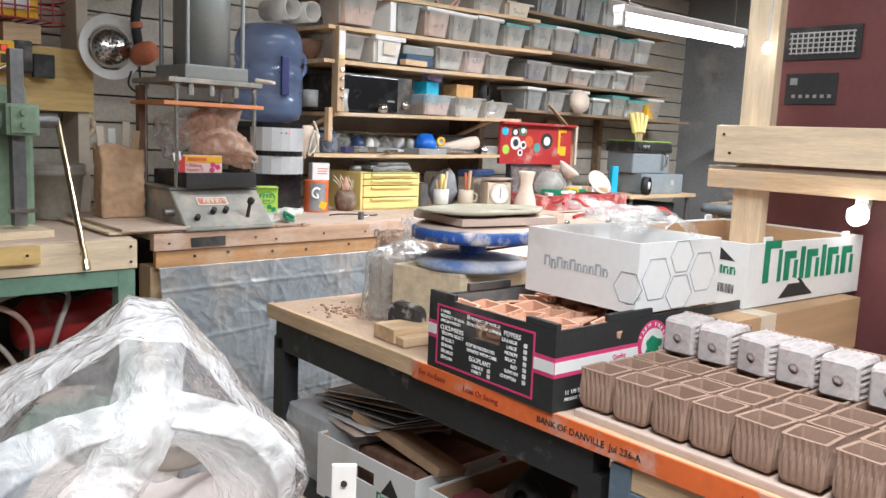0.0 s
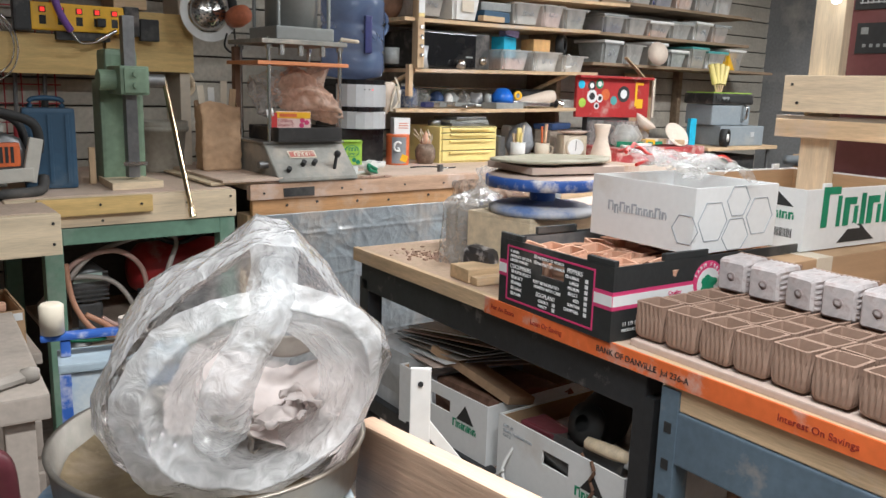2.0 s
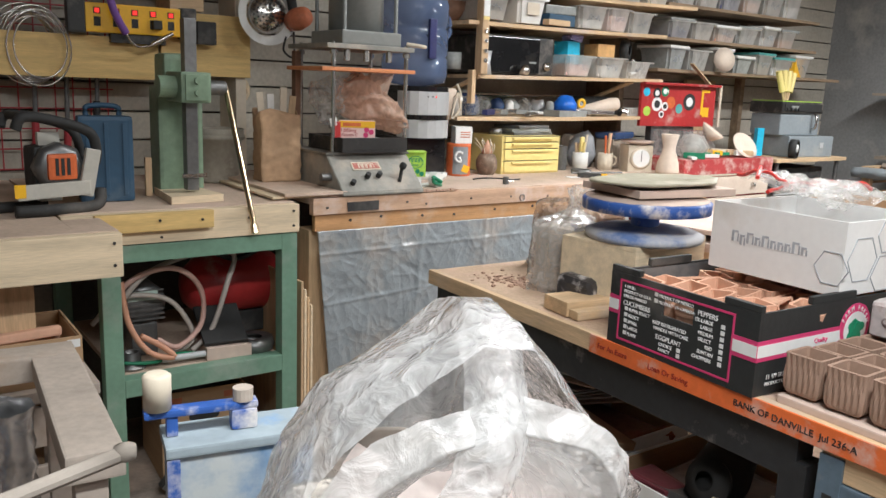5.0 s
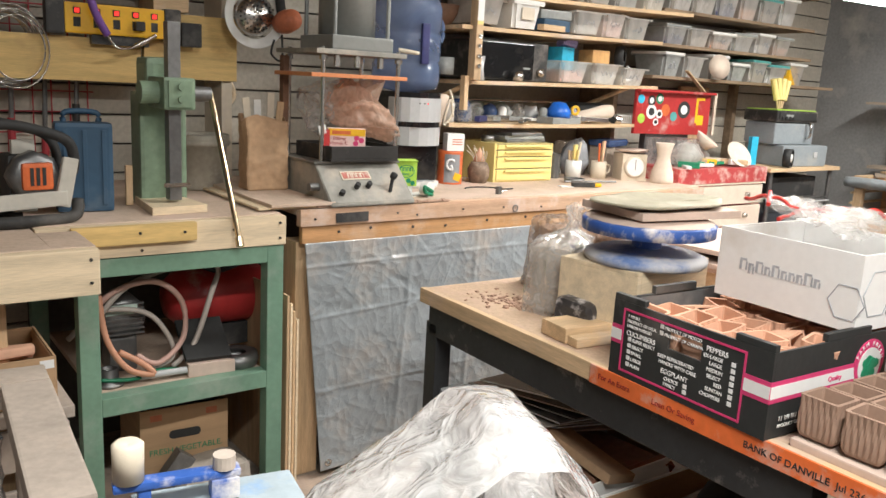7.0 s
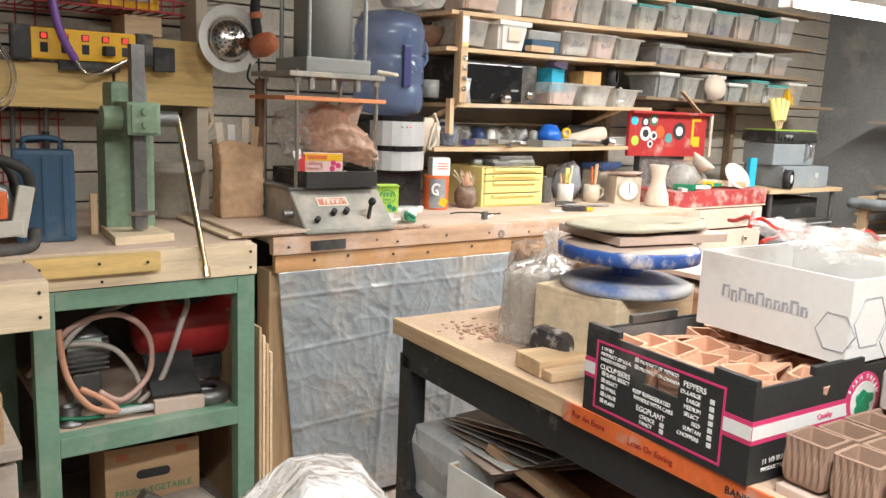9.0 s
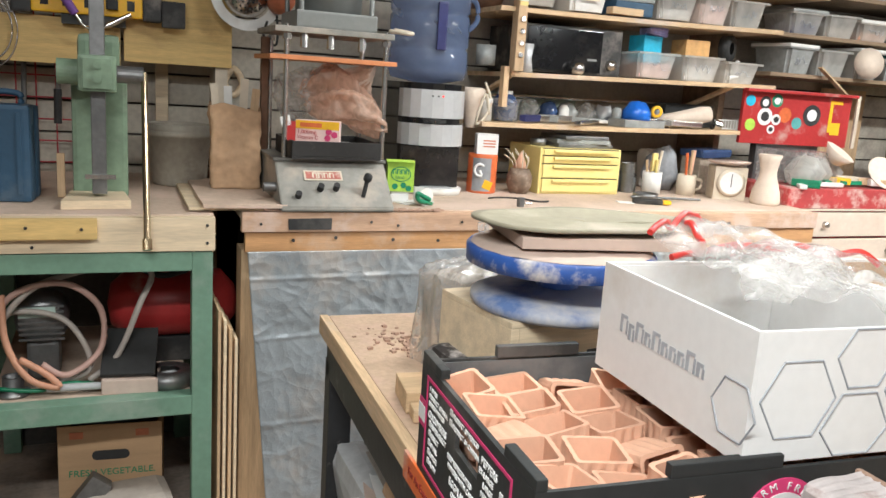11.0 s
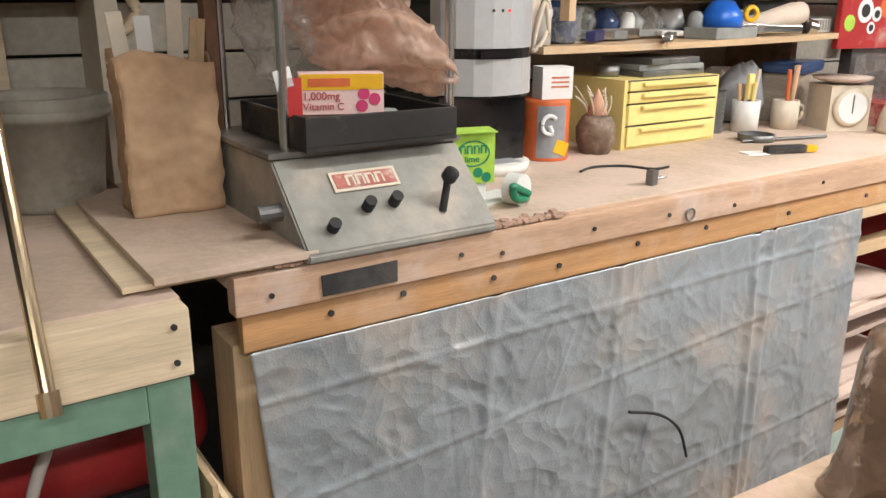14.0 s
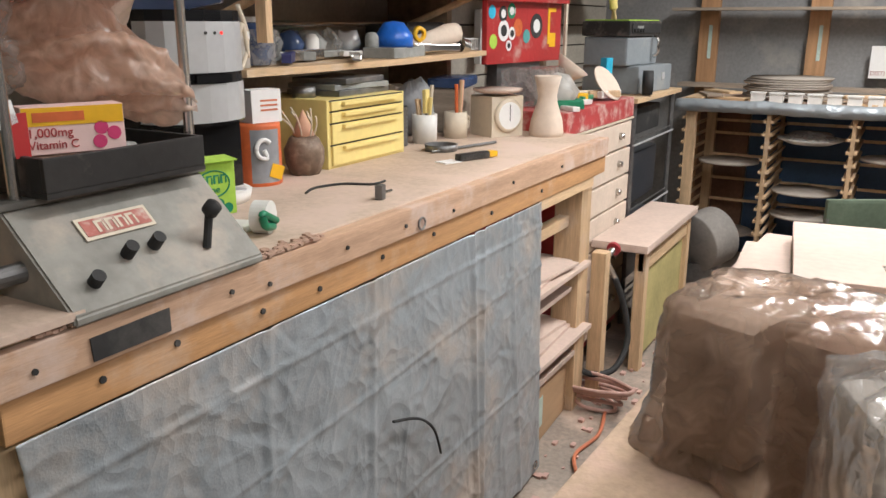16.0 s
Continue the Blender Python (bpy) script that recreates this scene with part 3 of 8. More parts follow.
tarp = thing("tarp_skirt", (0, 0, 0), label="creased silver-grey tarp hanging from the bench front", category="tarp")
part("sheet", sheet(tarp_point, 340, 190, 0.0006), "tarp", tarp)
for u in (0.02, 0.34, 0.66, 0.97):
    part("grommet", lathe([(0.006, 0), (0.013, 0.001), (0.013, 0.003), (0.006, 0.003)], 16, m=pose(*(tarp_point(u, 0.035) + Vector((0, -0.003, 0))), 90, 0, 0)), "steel", tarp, "small metal eyelet")
wire = part("wire_end", tube([(0.715, -0.058, 0.520), (0.80, -0.062, 0.490), (0.86, -0.064, 0.440), (0.895, -0.062, 0.365)], 0.003, seg=6), "rubber", tarp, "thin black wire stuck in the tarp")

# ---------- left bench on a green steel stand ----------
stand = thing("steel_stand_bench", (0, 0, 0), label="green painted steel stand with pale timber bench top", category="workbench")
part("worktop", B(-0.78, -0.095, -0.05, 0.79, 0.89, 0.915, bevel=0.002), "ply", stand)
part("fascia", B(-0.78, -0.095, -0.085, -0.05, 0.825, 0.912, bevel=0.003), "white_pine", stand)
part("patch_board", B(-0.70, -0.375, -0.108, -0.0855, 0.862, 0.913, bevel=0.003), "yellow_pine", stand, "yellowish pine patch board")
for x in (-0.685, -0.152):
    for y in (-0.08, 0.60):
        part("leg", B(x, x + 0.052, y, y + 0.05, 0, 0.822, bevel=0.003), "green", stand)
part("top_rail", B(-0.633, -0.152, -0.08, -0.03, 0.772, 0.822, bevel=0.003), "green", stand)
part("middle_rail", B(-0.633, -0.152, -0.08, -0.03, 0.377, 0.430, bevel=0.003), "green", stand)
part("side_rail", B(-0.15, -0.1, -0.03, 0.6, 0.772, 0.822), "green", stand)
part("side_rail", B(-0.685, -0.635, -0.03, 0.6, 0.772, 0.822), "green", stand)
part("shelf", B(-0.633, -0.152, -0.03, 0.6, 0.410, 0.427), "ply", stand)
# added dark sheet so the stand's inside reads as shaded
part("back_panel", B(-0.685, -0.1, 0.655, 0.67, 0, 0.8), "shadeback", stand)
screws(stand, [(-0.115, -0.086, 0.892), (-0.115, -0.086, 0.846), (-0.26, -0.086, 0.88), (-0.52, -0.086, 0.84), (-0.74, -0.086, 0.845)])
screws(stand, [(-0.41, -0.109, 0.888), (-0.53, -0.109, 0.892), (-0.67, -0.109, 0.887)])
bridge = thing("plywood_offcut", (0, 0, 0.916), label="thin plywood offcuts bridging the gap between benches", category="board")
part("sheet_upper", B(-0.12, 0.10, -0.035, 0.50, 0.012, 0.022, bevel=0.001), "ply", bridge)
part("sheet_lower", B(-0.155, 0.06, -0.02, 0.50, 0.004, 0.0115, bevel=0.001), "white_pine", bridge)

corner = thing("corner_bench", (0, 0, 0), label="plain pine workbench beside the green stand", category="workbench")
part("worktop", B(-2.2, -0.785, -0.31, 0.79, 0.885, 0.91, bevel=0.002), "ply", corner)
part("worktop_lip", B(-0.785, -0.69, -0.31, -0.112, 0.885, 0.91, bevel=0.002), "ply", corner)
part("fascia", B(-2.2, -0.69, -0.345, -0.31, 0.80, 0.908, bevel=0.003), "white_pine", corner)
part("end_board", B(-0.72, -0.69, -0.31, -0.112, 0.80, 0.884, bevel=0.003), "white_pine", corner)
screws(corner, [(-0.71, -0.346, 0.885), (-0.71, -0.346, 0.83)])
for x, y in ((-0.95, -0.2), (-2.15, -0.2), (-0.95, 0.65), (-2.15, 0.65)):
    part("leg", B(x, x + 0.08, y, y + 0.08, 0, 0.8), "pineZ", corner)

# ---------- black steel table ----------
TA = (0.068, -0.565)
table = thing("steel_table", (TA[0], TA[1], 0), -2.6, "black steel table with dusty plywood top and orange strip", "table")
part("tabletop", B(0.02, 1.0, -2.3, 0.0, 0.75, 0.785, bevel=0.003), "dirtply", table)
part("edge_board", B(0.0, 0.018, -2.3, 0.0, 0.748, 0.787, bevel=0.002), "pineY", table)
strip = part("edge_strip", B(-0.005, 0.0, -2.3, -0.655, 0.748, 0.787, bevel=0.001), "orange", table, "orange strip printed with bank slogan")
LX = Matrix(((0, 0, -1, 0), (-1, 0, 0, 0), (0, 1, 0, 0), (0, 0, 0, 1)))
text("For An Extra", 0.016, "darkred", strip, Matrix.Translation((-0.0055, -0.68, 0.764)) @ LX)
text("Loan Or Saving", 0.016, "darkred", strip, Matrix.Translation((-0.0055, -0.82, 0.762)) @ LX)
text("BANK OF DANVILLE  Jul 236-A", 0.017, "ink", strip, Matrix.Translation((-0.0055, -1.02, 0.761)) @ LX)
text("Interest On Savings", 0.017, "darkred", strip, Matrix.Translation((-0.0055, -1.42, 0.761)) @ LX)
part("front_rail", B(0.012, 0.06, -1.14, -0.03, 0.665, 0.748, bevel=0.004), "blacksteel", table)
part("back_rail", B(0.94, 0.985, -1.14, -0.03, 0.665, 0.748, bevel=0.004), "blacksteel", table)
part("end_rail", B(0.06, 0.94, -0.06, -0.03, 0.675, 0.748, bevel=0.004), "blacksteel", table)
for x in (0.012, 0.935):
    for y in (-0.07, -1.16):
        part("leg", B(x, x + 0.05, y, y + 0.05, 0, 0.70, bevel=0.003), "blacksteel", table)
part("lower_rail", B(0.012, 0.05, -1.11, -0.07, 0.295, 0.34, bevel=0.003), "blacksteel", table)
part("lower_shelf", B(0.052, 0.94, -1.11, -0.05, 0.315, 0.33), "dirtply", table)
blue = thing("steel_shelving", (TA[0], TA[1], 0), -2.6, "blue-grey slotted steel shelving under the table end", "shelving")
for y in (-1.225, -2.28):
    for x in (0.0, 0.9):
        part("post", B(x, x + 0.045, y, y + 0.04, 0, 0.74, bevel=0.002), "bluesteel", blue)
for k in range(9):
    part("slot", B(-0.0015, 0.0, -1.214, -1.198, 0.08 + k * 0.072, 0.10 + k * 0.072), "rubber", blue)
part("shelf_beam", B(0.002, 0.04, -2.28, -1.186, 0.60, 0.70, bevel=0.004), "bluesteel", blue)
part("wood_beam", B(0.006, 0.05, -2.28, -1.186, 0.702, 0.745, bevel=0.003), "pineY", blue)
part("shelf", B(0.04, 0.9, -2.28, -1.185, 0.40, 0.42), "dirtply", blue)
for i in range(5):
    solid("bat_stack_sheet", B(-0.35, 0.35, -0.4, 0.4, 0, 0.012, bevel=0.003), ("teal", "brown", "teal", "white", "brown")[i],
          (0.46, -2.33, 0.42 + i * 0.0165), -3 + i * 1.5, "flat ware board in a stack under the table", "board", "boards on the blue shelving")


# ---------- boxes ----------
def open_box(T, w, d, h, t, outer, inner, hand_hole=True, z0=0.0):
    """Four walls and a floor; w along x, d along y, with a hand hole on the -x face and its notches."""
    part("bottom", B(t, w - t, t, d - t, z0, z0 + t), inner, T)
    part("side", B(t, w - t, 0, t, z0, z0 + h, bevel=0.001), outer, T)
    part("side", B(t, w - t, d - t, d, z0, z0 + h, bevel=0.001), outer, T)
    ends = []
    for x in (0, w - t):
        if hand_hole:
            c, hw, hb, ht = d / 2, 0.042, h * 0.60, h * 0.60 + 0.034
            bm = bmesh.new()
            ys, zz = (0, c - hw, c + hw, d), (z0, z0 + hb, z0 + ht, z0 + h)
            g = [[[bm.verts.new((x + e, yy, z)) for z in zz] for yy in ys] for e in (0, t)]
            for i in range(3):
                for j in range(3):
                    if (i, j) != (1, 1):
                        bm.faces.new((g[0][i][j], g[0][i + 1][j], g[0][i + 1][j + 1], g[0][i][j + 1]))
                        bm.faces.new((g[1][i][j], g[1][i + 1][j], g[1][i + 1][j + 1], g[1][i][j + 1]))
            for (i, j), (i2, j2) in [((1, 1), (2, 1)), ((2, 1), (2, 2)), ((2, 2), (1, 2)), ((1, 2), (1, 1))] + [((k, 0), (k + 1, 0)) for k in range(3)] + [((k, 3), (k + 1, 3)) for k in range(3)] + [((0, k), (0, k + 1)) for k in range(3)] + [((3, k), (3, k + 1)) for k in range(3)]:
                bm.faces.new((g[0][i][j], g[0][i2][j2], g[1][i2][j2], g[1][i][j]))
        else:
            bm = B(x, x + t, 0, d, z0, z0 + h)
        ends.append(part("end_wall", bm, outer, T))
    part("liner", B(t + 0.001, w - t - 0.001, d - t - 0.003, d - t - 0.001, z0 + t, z0 + h - 0.004), inner, T)
    part("liner", B(w - t - 0.003, w - t - 0.001, t + 0.001, d - t - 0.004, z0 + t, z0 + h - 0.004), inner, T)
    return ends


# print drawn on the -x face of a box whose far end (as seen) is at y = d
def on_left(y, z, off=-0.0006):
    return Matrix.Translation((off, y, z)) @ LX


BBM = pose(0.010, -1.622, 0.787, 0, 0, -4) @ Matrix.Diagonal((1.0, 0.905, 0.96, 1.0))
bb = thing("produce_carton", (0, 0, 0), 0, "black printed produce carton holding pink bisque pots", "carton")
bb.matrix_basis = BBM
open_box(bb, 0.60, 0.395, 0.155, 0.006, "boxblack", "boxgrey")
for y in (0.0, 0.31):
    part("corner_tab", B(0.0, 0.012, y, y + 0.085, 0.155, 0.168, bevel=0.002), "boxblack", bb)
part("corner_tab", B(0.10, 0.22, 0.383, 0.395, 0.155, 0.172, bevel=0.002), "boxblack", bb)
part("corner_tab", B(0.14, 0.27, 0.0, 0.012, 0.155, 0.170, bevel=0.002), "boxblack", bb)
fr = bmesh.new()
for b in ((0.055, 0.365, 0.138, 0.142), (0.055, 0.365, 0.012, 0.016), (0.055, 0.059, 0.016, 0.138), (0.361, 0.365, 0.016, 0.138)):
    box(fr, -0.0012, 0.0, b[0], b[1], b[2], b[3])
part("printed_frame", fr, "pink", bb, "magenta printed border")
for y0, y1 in ((0.0, 0.055), (0.365, 0.395)):
    part("band", B(-0.001, 0, y0, y1, 0.066, 0.104), "pink", bb)
    part("white_band", B(-0.0016, -0.001, y0, y1, 0.074, 0.096), "card", bb)
part("band", B(0.0, 0.24, -0.001, 0, 0.066, 0.104), "pink", bb)
part("white_band", B(0.0, 0.24, -0.0016, -0.001, 0.074, 0.096), "card", bb)
for wd, y, z, s in (("1 1/9 BU.", 0.352, 0.126, 0.009), ("PRODUCT OF U.S.A.", 0.352, 0.116, 0.009), ("UNLESS MARKED", 0.352, 0.106, 0.009),
                    ("CUCUMBERS", 0.352, 0.090, 0.014), ("SUPER SELECT", 0.334, 0.079, 0.010), ("SELECT", 0.334, 0.066, 0.010), ("SMALL", 0.334, 0.053, 0.010),
                    ("LARGE", 0.334, 0.040, 0.010), ("PLAIN", 0.334, 0.027, 0.010), ("PRODUCT OF MEXICO", 0.250, 0.128, 0.009),
                    ("PRODUCT OF CANADA", 0.250, 0.115, 0.009), ("KEEP REFRIGERATED", 0.262, 0.072, 0.010), ("HANDLE WITH CARE", 0.258, 0.061, 0.010),
                    ("EGGPLANT", 0.250, 0.043, 0.014), ("CHOICE", 0.240, 0.031, 0.010), ("FANCY", 0.240, 0.020, 0.010), ("PEPPERS", 0.145, 0.118, 0.014),
                    ("EX-LARGE", 0.150, 0.106, 0.010), ("LARGE", 0.135, 0.094, 0.010), ("MEDIUM", 0.140, 0.082, 0.010), ("SELECT", 0.138, 0.070, 0.010),
                    ("RED", 0.120, 0.058, 0.010), ("SUNTAN", 0.138, 0.046, 0.010), ("CHOPPERS", 0.150, 0.034, 0.010)):
    text(wd, s, "card", bb, on_left(y, z))
sq = [(0.346, 0.079 - 0.013 * k) for k in range(5)] + [(0.262, 0.128), (0.262, 0.115)] + [(0.085, 0.106 - 0.012 * k) for k in range(7)] + [(0.19, 0.031), (0.19, 0.020)]
for y, z in sq:
    part("tick_box", B(-0.0011, 0, y - 0.009, y, z, z + 0.008), "card", bb)
text("11 1/9 BU", 0.012, "card", bb, pose(0.03, -0.0008, 0.030, 90, 0, 0))
text("PRODUCT OF U.S.A. 40%", 0.009, "card", bb, pose(0.03, -0.0008, 0.018, 90, 0, 0))
text("Quality", 0.013, "pink", bb, pose(0.155, -0.002, 0.081, 90, 0, 0))
disc = bmesh.new()
cyl(disc, (0.275, 0, 0.098), (0.275, -0.0022, 0.098), 0.046, seg=32)
seal = part("round_seal", disc, "pink", bb, "magenta and green farm seal")
part("seal_face", C((0.275, -0.0022, 0.093), (0.275, -0.003, 0.093), 0.035, seg=32), "card", seal)
leafy = bmesh.new()
for k in range(26):
    a = random.uniform(0, 6.28)
    r = random.uniform(0, 0.022)
    cyl(leafy, (0.275 + r * math.cos(a), -0.003, 0.091 + r * math.sin(a)), (0.275 + r * math.cos(a), -0.0036 - 0.0001 * k, 0.091 + r * math.sin(a)), 0.009, seg=7)
part("seal_plant", leafy, "greenink", seal)
for k, ch in enumerate("FARM FRESH"):
    a = math.radians(158 - k * 15.2)
    text(ch, 0.012, "card", seal, pose(0.275 + 0.036 * math.cos(a), -0.0026, 0.096 + 0.036 * math.sin(a), 90, 0, 0) @ pose(-0.004, 0, 0) @ pose(0, 0, 0, 0, 0, math.degrees(a) - 90))


def square_pot(w, h, t, ribs=6.5, wave=1.9):
    """A square pot with rounded corners, wavy combed ribs on its walls and a tucked-in foot."""
    bm = bmesh.new()
    rings = []
    prof = [(0.78, 0.0, 0), (0.90, h * 0.07, 0), (0.97, h * 0.16, 1), (1.0, h * 0.34, 1), (1.0, h * 0.52, 1), (0.98, h * 0.70, 1), (0.99, h * 0.86, 1), (1.0, h, 0.4),
            (1.0 - 2 * t / w, h, 0), (0.92 - 2 * t / w, h * 0.2, 0)]
    for s, z, groove in prof:
        ring = []
        for side in range(4):
            for k in range(22):
                u = -1 + 2 * k / 22
                d = 1.0 - 0.07 * groove * (0.5 + 0.5 * math.cos(math.pi * ribs * u + wave * math.sin(z / h * 5 + side)))
                r = max(0.0, abs(u) - 0.86) / 0.14
                x, y = u * (1 - 0.05 * r), -d * (1 - 0.07 * r * r)
                for _ in range(side):
                    x, y = -y, x
                ring.append(bm.verts.new((x * s * w / 2, y * s * w / 2, z)))
        rings.append(ring)
    for a, b in zip(rings, rings[1:]):
        for i in range(len(a)):
            bm.faces.new((a[i], a[(i + 1) % len(a)], b[(i + 1) % len(a)], b[i]))
    bm.faces.new(rings[-1])
    bm.faces.new(rings[0])
    return bm


first = None
random.seed(17)
for i in range(5):
    for j in range(8):
        lx, ly = 0.048 + j * 0.070 + random.uniform(-0.004, 0.004), 0.048 + i * 0.075 + random.uniform(-0.004, 0.004)
        turned = (i * 8 + j) % 6 == 4
        p = pose(0.010, -1.622, 0.787, 0, 0, -4) @ pose(lx, ly * 0.905, 0.094 if turned else 0.064 + random.uniform(-0.004, 0.010), (80 if turned else 0) + random.uniform(-9, 9), random.uniform(-12, 12), random.uniform(-14, 14))
        if turned:
            p = p @ pose(0, 0, -0.031)
        if first is None:
            first = solid("bisque_pot", square_pot(0.064, 0.062, 0.0055, 4.5, 0.3), "bisque", label="small pink bisque-fired square pot in the carton", category="pot", group="bisque pots in the carton")
            first.matrix_basis = p
        else:
            copy_thing(first, p)
filler = solid("bisque_pot_layer", B(0.02, 0.57, 0.02, 0.335, 0.0, 0.052, bevel=0.01), "bisque", (0.010, -1.622, 0.794), -4, "lower layer of pink bisque pots in the carton", "pottery")

ky = thing("white_carton", (0.232, -1.632, 0.9395), -4, "white carton with grey lettering full of zip bags", "carton")
open_box(ky, 0.272, 0.298, 0.138, 0.005, "card", "card", hand_hole=False)
wordmark("TgTxTxxxTx", 0.032, "greyink", ky, on_left(0.245, 0.062))


def hexagon(cx, cz, r, on_side):
    pts = []
    for k in range(6):
        a = math.radians(60 * k)
        pts.append((cx + r * math.cos(a), cz + r * math.sin(a)))
    bm = bmesh.new()
    for (ax, az), (bx, bz) in zip(pts, pts[1:] + pts[:1]):
        if min(az, bz) < 0.002 or max(az, bz) > 0.138:
            az, bz = min(max(az, 0.002), 0.137), min(max(bz, 0.002), 0.137)
        p, q = ((-0.0004, ax, az), (-0.0004, bx, bz)) if on_side else ((ax, -0.0004, az), (bx, -0.0004, bz))
        cyl(bm, p, q, 0.0011, seg=6)
    return bm


part("hexagon_print", hexagon(0.022, 0.05, 0.034, True), "greyink", ky)
part("hexagon_print", hexagon(0.058, 0.066, 0.046, False), "greyink", ky)
part("hexagon_print", hexagon(0.135, 0.03, 0.044, False), "greyink", ky)
part("hexagon_print", hexagon(0.137, 0.108, 0.038, False), "greyink", ky)
part("hexagon_print", hexagon(0.212, 0.070, 0.045, False), "greyink", ky)

for k, (lx, ly, rz, lift) in enumerate(((0.10, 0.24, 35, 0.05), (0.13, 0.12, -30, 0.02), (0.14, 0.30, 70, 0.03), (0.11, 0.17, 10, 0.0))):
    zb = thing("zip_bag", (0, 0, 0), 0, "clear zip bag with red seal strip in the carton", "plastic bag", "zip bags in the white carton")
    zb.matrix_basis = pose(0.232, -1.632, 0.9395, 0, 0, -4) @ pose(lx * 1.1, ly * 0.75, 0.10 + 0.006 * k, 0, 0, rz)

    def bag_f(u, v, k=k, lift=lift):
        x, y = (u - 0.5) * 0.17, (v - 0.5) * 0.17
        z = 0.03 + 0.045 * math.exp(-((x * 9) ** 2 + (y * 9) ** 2)) + lift * v * v + 0.022 * noise.noise(Vector((u * 4 + k * 3, v * 4, k)))
        return Vector((x, y, z))
    part("film", sheet(bag_f, 22, 22), "clear", zb)
    part("seal_strip", tube([bag_f(u / 8, 0.97) + Vector((0, 0, 0.002)) for u in range(9)], 0.0042, seg=6), "redseal", zb, "red plastic seal strip")

lower = thing("brown_carton", (0.46, -1.72, 0.787), -4, "flat brown taped cardboard carton under the fruit box", "carton")
part("body", B(0, 0.56, 0, 0.5, 0, 0.128, bevel=0.004), "brown", lower)
part("tape", B(0.1, 0.16, -0.001, 0.5, 0.03, 0.129), "cream", lower)

rb = thing("fruit_carton", (0.589, -1.672, 0.918), -6, "open white fruit carton with green lettering", "carton")
open_box(rb, 0.5, 0.40, 0.142, 0.006, "card", "brown", hand_hole=False)
for x in (0.06, 0.40):
    part("corner_tab", B(x, x + 0.03, 0.0, 0.006, 0.142, 0.155, bevel=0.002), "card", rb)
    part("corner_tab", B(x, x + 0.03, 0.394, 0.40, 0.142, 0.155, bevel=0.002), "card", rb)
wordmark("Txixixx", 0.135, "greenink", rb, pose(0.06, -0.0008, 0.052, 90, 0, 0))
mt = bmesh.new()
vs = [mt.verts.new((x, -0.0012, z)) for x, z in ((0.13, 0.012), (0.16, 0.036), (0.185, 0.062), (0.20, 0.05), (0.215, 0.056), (0.245, 0.034), (0.28, 0.012))]
mt.faces.new(vs)
part("mountain_print", mt, "ink", rb)
part("mountain_cap", sheet(lambda u, v: Vector((0.165 + 0.05 * u, -0.0016, 0.043 + v * (0.016 - 0.022 * abs(u - 0.42)))), 6, 2), "card", rb)
mt = bmesh.new()
vs = [mt.verts.new((-0.0012, y, z)) for y, z in ((0.12, 0.10), (0.075, 0.132), (0.03, 0.10))]
mt.faces.new(vs)
part("mountain_print", mt, "ink", rb)
wordmark("Txixixx", 0.034, "greenink", rb, on_left(0.128, 0.07))
bars = bmesh.new()
for k in range(22):
    box(bars, -0.001, 0, 0.03 + k * 0.0032, 0.03 + k * 0.0032 + random.choice((0.0008, 0.0016)), 0.028, 0.048)
part("barcode", bars, "ink", rb)

# ---------- tray of pots ----------
tr = thing("plaster_tray", (0.035, -1.652, 0.787), -4, "long dusty plaster ware board carrying rows of pots", "board")
part("board", crumple(B(0.0, 0.34, -0.62, 0.0, 0, 0.014, bevel=0.003), 0.0015, 40), "plaster", tr)
pot0 = None
for i in range(4):
    for j in range(8):
        p = pose(0.035, -1.652, 0.802, 0, 0, -4) @ pose(0.04 + i * 0.068 + random.uniform(-0.003, 0.003), -0.036 - j * 0.0735 + random.uniform(-0.003, 0.003), 0.004, 0, 0, random.uniform(-5, 5))
        if pot0 is None:
            pot0 = solid("clay_pot", square_pot(0.066, 0.070, 0.006), "clay", label="small square brown clay pot with combed walls", category="pot", group="combed pots on the ware board")
            pot0.matrix_basis = p
        else:
            copy_thing(pot0, p)


def stamped_pot():
    bm = square_pot(0.070, 0.075, 0.007, 6.5, 0.7)
    return bm


sp0 = None
for j in range(8):
    p = pose(0.035, -1.652, 0.906, 0, 0, -4) @ pose(0.235 + random.uniform(-0.004, 0.004), -0.036 - j * 0.076, 0.0, random.uniform(-4, 4), 88, random.uniform(-5, 5))
    if sp0 is None:
        sp0 = thing("stamped_pot", (0, 0, 0), 0, "square clay pot lying on its side with stamped white-slipped base", "pot", "stamped pots behind the tray")
        part("body", stamped_pot(), "glaze", sp0)
        part("rim", B(-0.035, 0.035, -0.035, 0.035, 0.0705, 0.078, bevel=0.003), "clay", sp0)
        st = crumple(lathe([(0.005, -0.0012), (0.009, -0.0014), (0.009, 0.0004), (0.005, 0.0004)], 8), 0.0025, 160)
        part("stamp", st, "stampink", sp0, "dark square maker's stamp")
        sp0.matrix_basis = p
    else:
        copy_thing(sp0, p)

